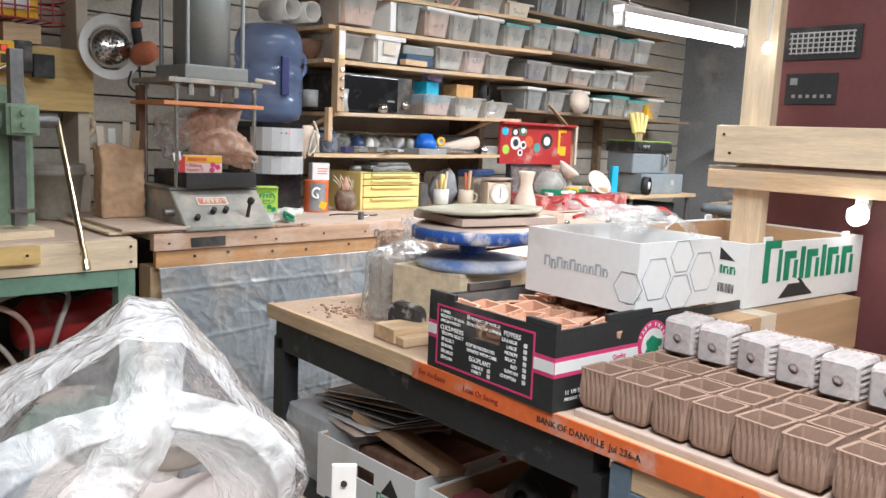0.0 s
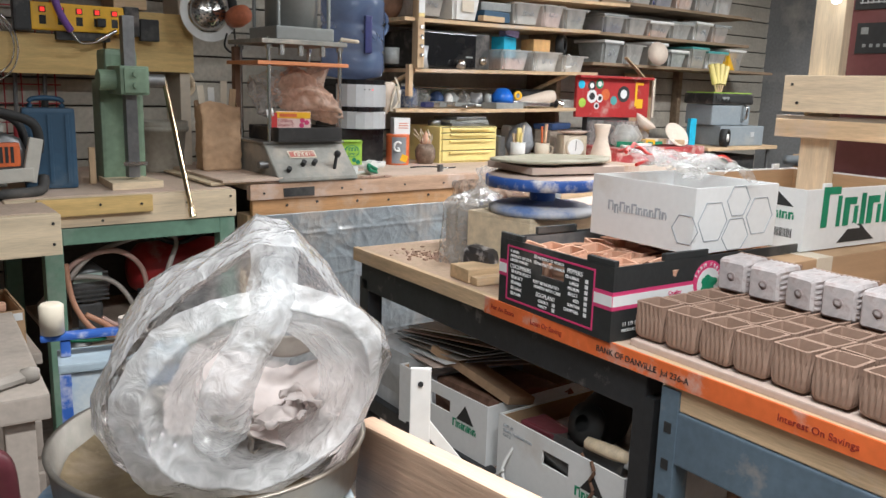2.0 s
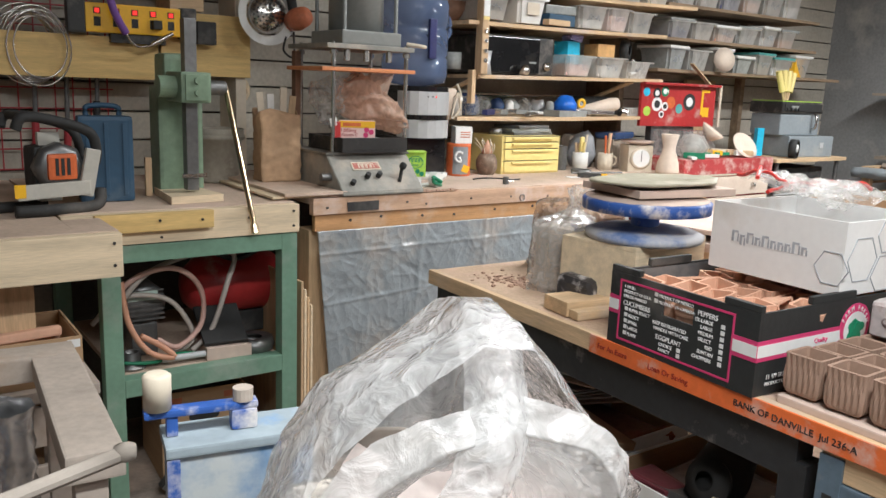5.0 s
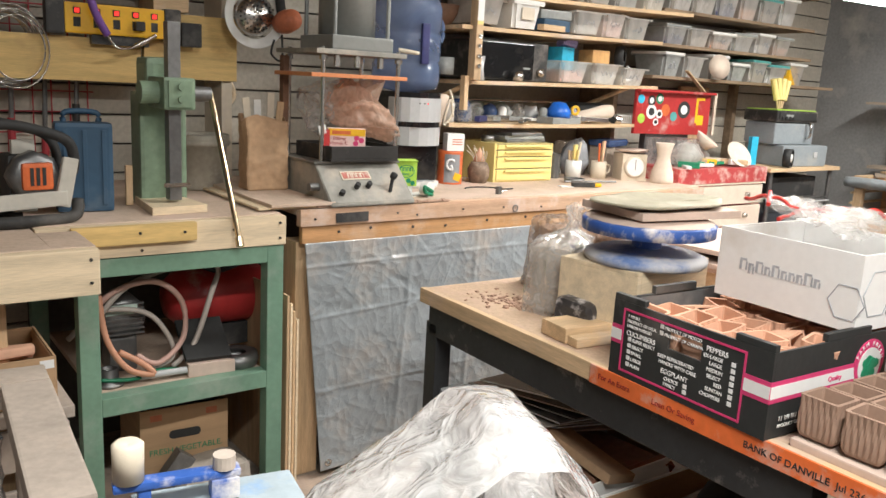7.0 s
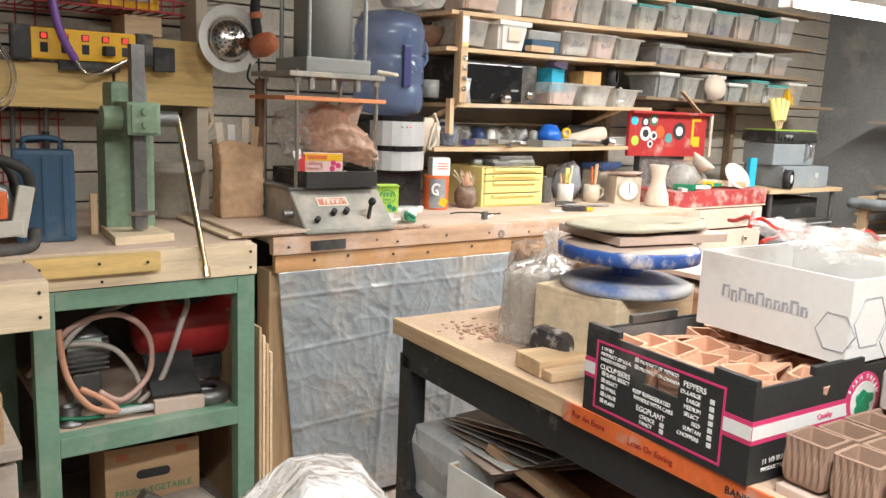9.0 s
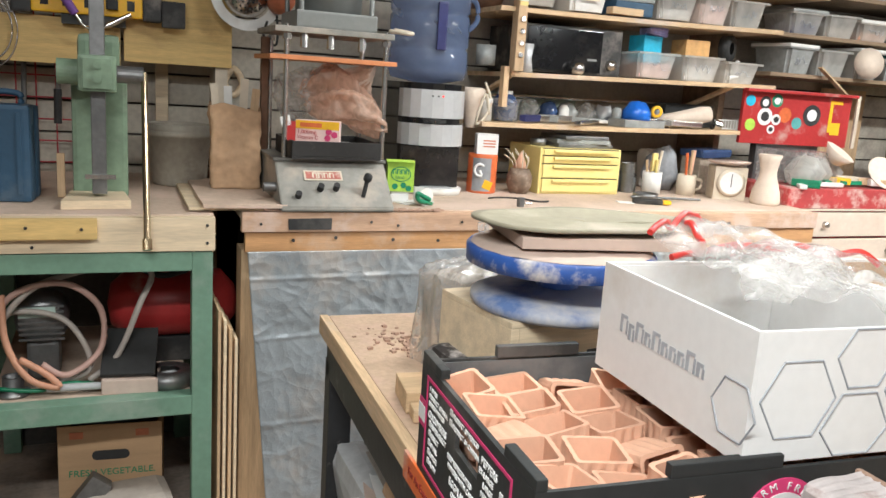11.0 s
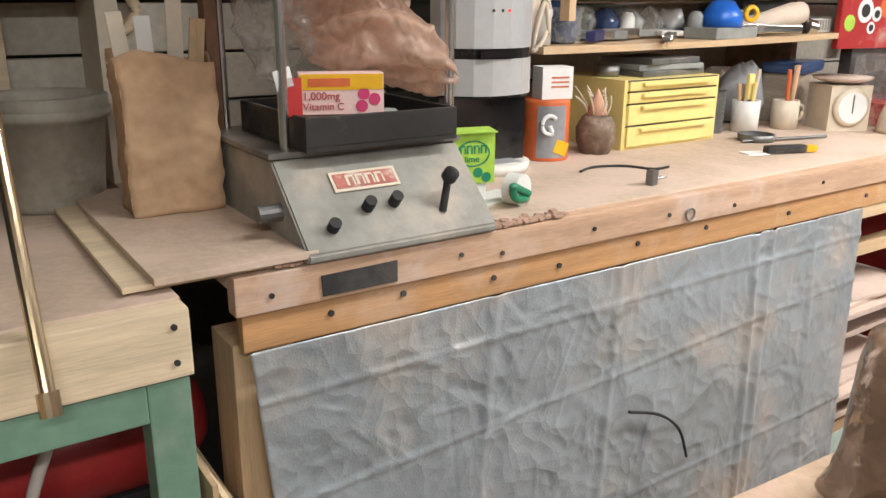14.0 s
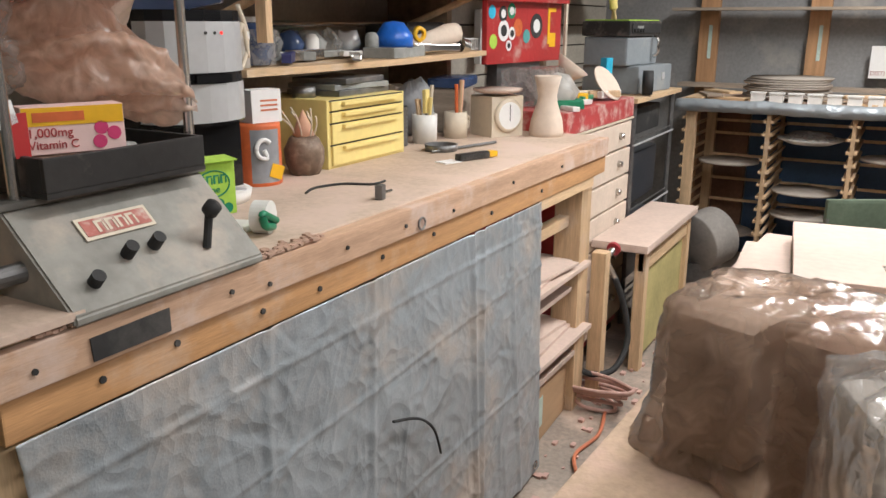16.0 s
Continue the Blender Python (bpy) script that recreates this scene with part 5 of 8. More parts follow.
part("mug_handle", tube([(0.034, -0.01, 0.065), (0.062, -0.012, 0.058), (0.06, -0.012, 0.03), (0.034, -0.01, 0.02)], 0.005), "cream", mug)
solid("metal_coil_spring", lathe([(0.024 + 0.004 * (k % 2), k * 0.006) for k in range(20)], 18), "darksteel", (1.505, 0.43, 0.92), 0, "dark coiled metal spring standing on the bench", "spring")
solid("dark_cloth", crumple(B(-0.06, 0.06, -0.03, 0.03, 0, 0.16, bevel=0.02), 0.02, 18), "greyclay", (1.72, 0.58, 0.92), 0, "dark grey crumpled cloth behind the jars", "cloth")
sc = thing("kitchen_scale", (1.875, 0.295, 0.92), -28, "dusty pink mechanical scale with round dial", "scale")
part("housing", prism([(-0.065, 0.055), (0.065, 0.055), (0.06, -0.055), (-0.06, -0.055)], 0.0, 0.125), "cream", sc)
part("dial", lathe([(0, 0), (0.05, 0.0), (0.053, 0.006), (0.045, 0.012), (0.0, 0.012)], 36, m=pose(0.0, -0.055, 0.066, 90, 0, 0)), "cream", sc)
part("dial_face", C((0, -0.067, 0.066), (0, -0.0685, 0.066), 0.042, seg=32), "card", sc)
part("pointer", B(-0.0015, 0.0015, -0.0695, -0.0685, 0.05, 0.1), "ink", sc)
part("pan", lathe([(0, 0.135), (0.03, 0.125), (0.075, 0.138), (0.08, 0.146), (0.0, 0.14)], 30), "plaster", sc)
solid("tall_vase", lathe([(0, 0), (0.052, 0), (0.055, 0.012), (0.05, 0.05), (0.032, 0.105), (0.03, 0.125), (0.036, 0.16), (0.043, 0.185), (0.040, 0.187), (0.03, 0.16), (0.024, 0.12), (0, 0.1)], 34), "chalk", (1.935, 0.15, 0.92), 0, "tall waisted vase of chalky unfired clay", "vase")
kn = thing("utility_knife", (1.36, 0.14, 0.92), -20, "black and yellow utility knife on the bench", "knife")
part("grip", B(-0.02, 0.085, -0.012, 0.012, 0.001, 0.02, bevel=0.006), "black", kn)
part("tip", B(0.086, 0.115, -0.01, 0.01, 0.002, 0.018, bevel=0.005), "stripyellow", kn)
part("label_card", B(-0.07, -0.015, -0.012, 0.03, 0.0, 0.003), "card", kn)
solid("steel_rod", C((0, 0, 0.006), (0.27, 0.0, 0.006), 0.004, seg=8), "darksteel", (1.42, 0.27, 0.92), -14, "thin steel rod lying on the bench", "rod")
solid("black_cable", tube([(0, 0, 0.003), (0.05, 0.03, 0.003), (0.12, 0.02, 0.003), (0.16, -0.03, 0.003), (0.2, -0.03, 0.005)], 0.0028), "rubber", (0.82, 0.22, 0.92), -12, "short black cable with small plug", "cable")
cat = thing("steel_clip", (0.86, 0.06, 0.92), 10, "small steel clip lying on the bench", "clip")
part("block", B(-0.012, 0.008, -0.008, 0.008, 0, 0.03, bevel=0.002), "darksteel", cat)
part("arm", C((0.0, 0, 0.012), (0.035, -0.008, 0.012), 0.0035, seg=8), "steel", cat)

solid("grey_rag", crumple(crumple(lathe([(0, 0.0), (0.05, 0.0), (0.065, 0.06), (0.05, 0.13), (0.02, 0.165), (0, 0.17)], 30), 0.022, 18, 4), 0.008, 50, 2), "greylabel", (1.73, 0.52, 0.921), 0, "crumpled grey rag standing behind the mugs", "rag")
for k, (x, y, h, c) in enumerate(((1.47, 0.46, 0.07, "darksteel"), (1.50, 0.54, 0.10, "gold"), (1.455, 0.56, 0.085, "rust"), (1.545, 0.47, 0.06, "gold"))):
    jr = thing("parts_jar", (x, y, 0.92), 0, "small dusty jar of odds and ends", "jar", "jars beside the cabinet")
    part("jar", lathe([(0, 0), (0.026, 0), (0.027, h * 0.8), (0.02, h * 0.9), (0.02, h), (0, h)], 20), c, jr)
    part("lid", C((0, 0, h + 0.0005), (0, 0, h + 0.010), 0.023, seg=18), "darksteel", jr)
solid("shallow_tin", lathe([(0, 0), (0.045, 0), (0.047, 0.018), (0.043, 0.018), (0.042, 0.003), (0, 0.003)], 28), "darksteel", (1.49, 0.28, 0.92), 0, "shallow steel tin lid on the bench", "tin")
solid("folded_cloth", crumple(B(-0.09, 0.09, -0.06, 0.06, 0, 0.035, bevel=0.012), 0.008, 22, 5), "navyglass", (1.90, 0.47, 1.063), 12, "dark folded cloth piled behind the scale", "cloth")
solid("cloth_stand", B(-0.08, 0.08, -0.05, 0.05, 0, 0.142, bevel=0.004), "greywood", (1.90, 0.47, 0.92), 8, "weathered timber block behind the scale", "block")

# ---------- left bench: press, bucket, bag, case ----------
pr = thing("arbor_press", (-0.37, 0.13, 0.916), 0, "green cast-iron arbor press with long brass lever", "arbor press")
part("base_board", prism([(-0.09, -0.12), (0.075, -0.10), (0.055, 0.12), (-0.07, 0.12)], 0, 0.022), "white_pine", pr)
part("column", B(-0.068, 0.072, 0.06, 0.16, 0.0, 0.34, bevel=0.012), "press_green", pr)
part("column_neck", B(-0.05, 0.055, 0.05, 0.16, 0.34, 0.44, bevel=0.02), "press_green", pr)
part("ram", B(-0.018, 0.018, -0.05, -0.01, 0.03, 0.54, bevel=0.003), "darksteel", pr)
part("head", B(-0.045, 0.045, -0.095, 0.06, 0.295, 0.385, bevel=0.008), "press_green", pr)
for x, z in ((0.0, 0.325), (0.0, 0.36)):
    part("head_bolt", C((x, -0.100, z), (x, -0.110, z), 0.010, seg=6), "press_green", pr)
part("cover_plate", B(-0.034, 0.034, -0.101, -0.095, 0.302, 0.378, bevel=0.002), "press_green", pr)
part("left_hub", C((-0.045, -0.03, 0.34), (-0.095, -0.03, 0.34), 0.032, seg=22), "press_green", pr)
part("right_hub", C((0.045, -0.03, 0.34), (0.11, -0.03, 0.34), 0.022, seg=20), "darksteel", pr)
part("lever", C((0.112, -0.03, 0.345), (0.108, -0.262, -0.06), 0.0085, seg=14), "brass", pr, "long brass lever bar")
part("lever_cap", C((0.108, -0.257, -0.05), (0.108, -0.267, -0.075), 0.012, seg=12), "brass", pr)
part("clip_bar", B(-0.035, 0.04, -0.058, -0.051, 0.07, 0.082), "steel", pr)

bk = thing("bucket", (-0.140, 0.53, 0.916), 0, "dirty grey plastic bucket on the bench", "bucket")
part("pail", lathe([(0, 0), (0.08, 0), (0.084, 0.01), (0.097, 0.15), (0.105, 0.152), (0.106, 0.19), (0.10, 0.192), (0.094, 0.18), (0.08, 0.02), (0, 0.012)], 36), "bucketg", bk)
part("rim_band", lathe([(0.1065, 0.155), (0.109, 0.158), (0.109, 0.168), (0.1065, 0.171)], 36), "bucketg", bk)
pg = thing("paper_bag", (0.004, 0.305, 0.939), -4, "crumpled brown paper bag holding paint scrapers", "paper bag")


def paper(u, v):
    side, t = divmod(u * 4, 1)
    w, d = 0.070 + 0.004 * v, 0.046 - 0.006 * v
    cs = [(-w, -d), (w, -d), (w, d), (-w, d), (-w, -d)]
    a, b = cs[int(side) % 4], cs[int(side) % 4 + 1]
    x, y = a[0] + (b[0] - a[0]) * t, a[1] + (b[1] - a[1]) * t
    return Vector((x, y, 0.24 * v + 0.008 * math.sin(u * 19) * v)) + 0.009 * v * noise.noise_vector(Vector((x * 14, y * 14, v * 4))) + 0.005 * noise.noise_vector(Vector((x * 40, y * 40, v * 12)))


part("bag", sheet(paper, 64, 30, 0.0012), "kraft", pg)
for k, (x, c, h) in enumerate(((-0.03, "cream", 0.31), (-0.012, "white", 0.30), (0.015, "cream", 0.325), (0.03, "pineZ", 0.30))):
    part("scraper", B(x - 0.012, x + 0.012, 0.0, 0.004, 0.02, h, bevel=0.001, m=pose(0, 0, 0, 0, -6 + 4 * k, 0)), c, pg)
cs = thing("tool_case", (-0.60, 0.20, 0.916), -6, "upright blue plastic power tool case", "tool case")
part("half_front", B(-0.075, 0.075, -0.075, -0.005, 0, 0.25, bevel=0.012), "bluecase", cs)
part("half_back", B(-0.07, 0.075, 0.0, 0.06, 0, 0.245, bevel=0.012), "bluecase", cs)
part("handle", tube([(-0.045, -0.01, 0.245), (-0.04, -0.01, 0.275), (0.04, -0.01, 0.275), (0.045, -0.01, 0.245)], 0.008), "bluecase", cs)
for x in (-0.05, 0.0, 0.05):
    part("rib", B(x - 0.006, x + 0.006, -0.079, -0.074, 0.02, 0.23, bevel=0.002), "bluecase", cs)
solid("wood_strip", B(-0.01, 0.01, -0.006, 0.006, 0, 0.12, bevel=0.002), "pineZ", (-0.468, 0.21, 0.917), 0, "short pine strip standing beside the press", "offcut")

saw = thing("cordless_saw", (-0.775, 0.05, 0.911), 10, "grey and orange caged power saw on the bench", "power tool")
part("hoop", tube([(-0.10, -0.055, 0.225), (-0.08, -0.06, 0.258), (0.0, -0.06, 0.248), (0.085, -0.06, 0.218), (0.108, -0.05, 0.17), (0.105, -0.045, 0.13)], 0.014, seg=10), "rubber", saw, "black rubber carrying hoop")
part("hoop", tube([(-0.10, 0.06, 0.225), (-0.08, 0.065, 0.258), (0.0, 0.065, 0.248), (0.085, 0.065, 0.218), (0.108, 0.06, 0.15), (0.105, 0.06, 0.03)], 0.013, seg=10), "rubber", saw)
part("cross_handle", tube([(-0.08, -0.06, 0.258), (-0.08, 0.065, 0.258)], 0.012), "rubber", saw)
part("skid", tube([(-0.12, -0.08, 0.016), (-0.02, -0.092, 0.016), (0.09, -0.08, 0.02), (0.11, -0.06, 0.06)], 0.016), "rubber", saw)
part("skid", tube([(-0.12, 0.08, 0.016), (0.10, 0.08, 0.016)], 0.015), "rubber", saw)
part("frame_plate", prism([(-0.03, -0.008), (0.026, -0.008), (0.030, 0.008), (-0.03, 0.008)], 0.028, 0.215), "rollcage", saw, "grey cast side plate")
saw.children[-1].matrix_basis = pose(-0.108, -0.066, 0.0, 0, 0, 0)
part("frame_plate", B(-0.020, 0.020, -0.008, 0.008, 0, 0.13, m=pose(0.066, -0.066, 0.045, 0, 12, 0), bevel=0.005), "rollcage", saw, "grey cast side plate")
part("frame_plate", B(-0.020, 0.020, -0.007, 0.007, 0, 0.19, m=pose(-0.11, -0.070, 0.062, 0, 88, 0), bevel=0.005), "rollcage", saw, "grey cast lower plate")
part("body", B(-0.05, 0.058, -0.03, 0.06, 0.06, 0.18, bevel=0.02), "rubber", saw, "dusty black motor housing")
part("motor_cap", lathe([(0, 0.0), (0.066, 0.0), (0.066, 0.03), (0.052, 0.042), (0, 0.044)], 8, m=pose(0.008, -0.022, 0.125, 90, 0, 0)), "darksteel", saw, "eight-sided grey motor cap")
part("orange_shell", B(-0.030, 0.046, -0.074, -0.060, 0.092, 0.162, bevel=0.010), "orangeplastic", saw, "orange motor shell")
for k in range(3):
    part("vent_slot", B(-0.012 + k * 0.015, -0.003 + k * 0.015, -0.0758, -0.0738, 0.104, 0.150, bevel=0.001), "rubber", saw)
part("warning_label", B(-0.118, -0.09, -0.0785, -0.0775, 0.05, 0.085), "stripyellow", saw)

# ---------- wall above the left bench ----------
mesh_grid = thing("wire_grid", (-1.55, 0.762, 0.95), 0, "red wire grid panel hung on the wall", "wire grid")
for k in range(20):
    part("wire", C((k * 0.058, 0, 0), (k * 0.058, 0, 1.0), 0.0026, seg=6), "redwire", mesh_grid)
for k in range(15):
    part("wire", C((0, -0.004, k * 0.07), (1.12, -0.004, k * 0.07), 0.0026, seg=6), "redwire", mesh_grid)
ply1 = thing("wall_backing", (0, 0, 0), 0, "knotty plywood strip screwed along the wall", "board")
part("strip", B(-1.4, -0.31, 0.60, 0.752, 1.27, 1.41, bevel=0.002), "yellow_pine", ply1)
part("upper_block", B(-0.30, 0.03, 0.60, 0.62, 1.29, 1.51, bevel=0.002), "yellow_pine", ply1)
part("upright", B(-0.02, 0.02, 0.62, 0.79, 0.92, 1.9, bevel=0.002), "cream", ply1)
part("upright", B(-0.20, -0.16, 0.752, 0.772, 1.0, 2.1, bevel=0.002), "white_pine", ply1)
part("cleat", B(-0.27, -0.15, 0.585, 0.75, 1.515, 1.58, bevel=0.002), "pine", ply1)
ps = thing("power_strip", (-0.555, 0.56, 1.42), -2, "yellow power strip with red lit switches", "power strip")
part("body", B(0, 0.31, 0, 0.05, 0, 0.095, bevel=0.006), "stripyellow", ps)
for x0, x1 in ((-0.055, 0.0), (0.31, 0.365)):
    part("end_cap", B(x0, x1, -0.004, 0.054, -0.006, 0.10, bevel=0.008), "black", ps)
part("bracket", B(0.08, 0.26, 0.01, 0.05, -0.03, 0.0), "black", ps)
for k in range(5):
    x = 0.025 + k * 0.06
    sw = part("switch", B(x, x + 0.022, -0.003, 0, 0.06, 0.08, bevel=0.001), "rubber", ps)
    part("switch_lamp", B(x + 0.004, x + 0.018, -0.005, -0.003, 0.063, 0.077), "redled", sw)
    part("socket", B(x, x + 0.022, -0.0015, 0, 0.02, 0.05, bevel=0.0005), "rubber", ps)
    part("socket_plate", B(x - 0.006, x + 0.028, -0.001, 0, 0.012, 0.056), "stripyellow", ps)
part("plug", B(0.21, 0.24, -0.03, 0, 0.02, 0.05, bevel=0.004), "rubber", ps)
solid("led_floodlight", B(-0.035, 0.035, -0.03, 0.0, -0.04, 0.04, bevel=0.006), "rubber", (-0.155, 0.57, 1.44), 0, "small black square LED floodlight", "floodlight")
gun = thing("purple_rod", (-0.47, 0.53, 1.38), 0, "purple handled wire tool hanging over the power strip", "tool")
part("grip", tube([(-0.03, 0, 0.26), (-0.02, -0.01, 0.17), (0.0, -0.01, 0.1), (0.035, 0, 0.04)], 0.013), "purple", gun)
part("wire", tube([(0.035, 0, 0.04), (0.07, 0, 0.0), (0.14, 0, 0.015), (0.19, 0.0, 0.05)], 0.004), "steel", gun)
part("tip", C((0.12, 0, 0.01), (0.19, 0, 0.05), 0.007), "steel", gun)
wcoil = thing("wire_coil", (-0.70, 0.655, 1.37), 0, "coil of galvanised wire hanging on the wall", "wire coil")
for k in range(15):
    r = 0.11 + 0.012 * math.sin(k * 2.1)
    part("loop", tube([(r * 0.8 * math.cos(i * 0.628) - 0.03 + 0.003 * k, -0.006 * k + 0.02, r * math.sin(i * 0.628) + 0.012 * math.sin(k * 1.3)) for i in range(10)], 0.0028, seg=6, closed=True), "steel", wcoil)
fan = thing("heat_gun_hanger", (0.065, 0.53, 1.525), 0, "white ring strainer and orange hair dryer hung on the wall", "wall tool")
part("ring", lathe([(0.082, 0), (0.112, 0.008), (0.115, 0.016), (0.112, 0.012), (0.082, 0.006)], 40, m=pose(0, 0, 0, 90, 0, 0)), "white", fan, "white plastic outer ring")
part("strainer", lathe([(0.0, 0.04), (0.04, 0.032), (0.07, 0.012), (0.075, 0.0)], 28, m=pose(0, 0, 0, 90, 0, 0)), "steel", fan, "perforated steel strainer")
holes = bmesh.new()
for r in (0.018, 0.032, 0.046, 0.058):
    nh = int(r * 400)
    for k in range(nh):
        a = 6.283 * k / nh
        z = 0.04 - 0.03 * (r / 0.07) ** 2
        cyl(holes, (r * math.cos(a), -z + 0.001, r * math.sin(a)), (r * math.cos(a), -z - 0.002, r * math.sin(a)), 0.0032, seg=6)
part("perforation", holes, "rubber", fan)
part("hook", tube([(0.0, 0.29, 0.13), (0.0, 0.02, 0.12), (0.0, -0.004, 0.105), (0.0, 0.0, 0.09)], 0.004, seg=8), "steel", fan)
part("hook", tube([(0.088, 0.29, 0.20), (0.088, -0.03, 0.19), (0.09, -0.05, 0.205)], 0.004, seg=8), "steel", fan)
part("dryer_body", lathe([(0, -0.045), (0.035, -0.04), (0.042, 0), (0.036, 0.05), (0.0, 0.06)], 24, m=pose(0.10, -0.05, -0.015, 80, 30, 0)), "salmon", fan, "faded orange dryer body")
part("dryer_handle", tube([(0.09, -0.04, 0.0), (0.08, -0.03, 0.10), (0.09, -0.03, 0.18)], 0.018), "rubber", fan)
part("dryer_band", C((0.085, -0.035, 0.075), (0.082, -0.033, 0.095), 0.021), "salmon", fan)
part("cord", tube([(0.06, -0.04, -0.08), (0.05, -0.04, -0.13), (0.09, -0.04, -0.15), (0.09, -0.04, -0.06)], 0.004), "rubber", fan)
saw2 = thing("hand_saw", (0.06, 0.775, 1.24), 0, "pale wooden handled hand saw hanging by a blue sheath", "saw")
part("handle", tube([(-0.03, 0, 0.0), (0.0, 0, 0.05), (0.03, 0, 0.0), (0.0, 0, -0.04)], 0.012, closed=True), "white_pine", saw2)
part("sheath", B(-0.06, -0.035, -0.005, 0.005, 0.02, 0.17, bevel=0.002), "navy", saw2)
for x, z, l in ((-0.70, 1.05, 0.3), (-0.60, 1.0, 0.36), (-0.50, 1.1, 0.25)):
    hm = thing("hanging_tool", (x, 0.71, z), 0, "dark steel hand tool hanging on the wire grid", "hand tool", "tools on the wire grid")
    part("shaft", C((0, 0, 0), (0.01, 0, l), 0.008, seg=8), "darksteel", hm)
    part("grip", C((0, 0, -0.02), (0.002, 0, 0.09), 0.012, seg=10), "rubber" if l < 0.3 else "redwire", hm)
basket = thing("wire_basket", (-0.64, 0.55, 1.592), 0, "red wire basket with yellow packets on the wall", "basket")
for z in (0.0, 0.04, 0.08):
    part("wire", tube([(0, 0, z), (0.52, 0, z), (0.52, 0.2, z), (0, 0.2, z)], 0.0035, seg=6, closed=False), "redwire", basket)
for k in range(14):
    part("wire", C((k * 0.04, 0, 0), (k * 0.04, 0, 0.08), 0.0028, seg=6), "redwire", basket)
    part("wire", C((k * 0.04, 0, 0), (k * 0.04, 0.2, 0), 0.0028, seg=6), "redwire", basket)
part("packet", crumple(B(0.28, 0.48, 0.02, 0.1, 0.005, 0.13, bevel=0.02), 0.01, 18), "stripyellow", basket)
part("tin", C((0.14, 0.08, 0.005), (0.14, 0.08, 0.06), 0.05), "steel", basket)
part("packet_label", B(0.34, 0.45, 0.012, 0.02, 0.03, 0.10, bevel=0.003), "card", basket)

crumb = bmesh.new()
random.seed(12)
for k in range(620):
    c = random.uniform(0.001, 0.0045)
    x, y = random.uniform(0.04, 0.56), -0.018 + abs(random.gauss(0, 0.014)) - 0.01
    box(crumb, x - c, x + c, y - c, y + c, 0, c)
solid("bench_crumbs", crumple(crumb, 0.001, 120), "crumbclay", (0, 0, 0.9205), 0, "reddish clay crumbs along the bench edge", "crumbs", kind="stuff")

# ---------- bag on the pan in the foreground ----------
drum = thing("plastic_drum", (-0.905, -1.88, 0), 0, "blue plastic drum smeared with white clay", "drum")
part("shell", lathe([(0, 0), (0.15, 0), (0.155, 0.02), (0.155, 0.846), (0.15, 0.858), (0, 0.858)], 40), "smearblue", drum)
slabt = thing("smeared_board", (-0.86, -1.90, 0.8590), -20, "flat board smeared with blue-white clay on the drum", "board")
part("board", crumple(B(-0.17, 0.10, -0.19, 0.16, 0.0, 0.012, bevel=0.003), 0.0008, 30), "smearblue", slabt)
pan = thing("metal_pan", (-0.885, -1.88, 0.8735), 0, "round galvanised pan coated inside with dried slip", "pan")
part("wall", lathe([(0.0, 0.0), (0.138, 0.0), (0.145, 0.004), (0.150, 0.043), (0.153, 0.047), (0.147, 0.047), (0.141, 0.008), (0.0, 0.006)], 56), "galv", pan)
part("dried_slip", crumple(lathe([(0.141, 0.02), (0.12, 0.012), (0.06, 0.009), (0.0, 0.008)], 40), 0.004, 25), "slip", pan, "cracked ochre slip layer")

bagob = thing("clear_bag", (-0.848, -1.90, 0.8795), -21, "large crumpled clear plastic bag standing open", "plastic bag")
# the bag's outline, seen square on to its mouth: sideways and up
OUTLINE = [(0.0, 0.004), (0.07, 0.004), (0.115, 0.042), (0.150, 0.135), (0.10, 0.195), (0.035, 0.272), (-0.015, 0.242), (-0.085, 0.205), (-0.12, 0.158), (-0.152, 0.10), (-0.145, 0.058), (-0.095, 0.018)]


def bag_ring(u, size, out, cx=0.0, cz=0.10):
    """A point of the outline drawn in towards its middle and pulled out of its plane."""
    n = len(OUTLINE)
    k = u * n
    i = int(k) % n
    w = k - int(k)
    x = OUTLINE[i][0] * (1 - w) + OUTLINE[(i + 1) % n][0] * w
    z = OUTLINE[i][1] * (1 - w) + OUTLINE[(i + 1) % n][1] * w
    x, z = cx + (x - cx) * size, cz + (z - cz) * size
    return Vector((0.9 * x - 0.010, -out, max(z + 0.10 * out, 0.004 + 0.32 * max(0.0, out))))


def along(levels, v):
    for (v0, *a), (v1, *b) in zip(levels, levels[1:]):
        if v <= v1 + 1e-6:
            w = (v - v0) / (v1 - v0)
            return [p + (q - p) * w for p, q in zip(a, b)]


def stiff(f, nu, nv, jolt, seed, cuts=3):
    """Large flat facets with hard creases and a fine wrinkle."""
    bm = sheet(f, nu, nv)
    crumple(bm, jolt, 17, seed)
    bmesh.ops.triangulate(bm, faces=bm.faces[:])
    bmesh.ops.subdivide_edges(bm, edges=bm.edges[:], cuts=cuts, use_grid_fill=True)
    crumple(bm, 0.0016, 70, seed)
    for fc in bm.faces:
        fc.smooth = True
    return bm


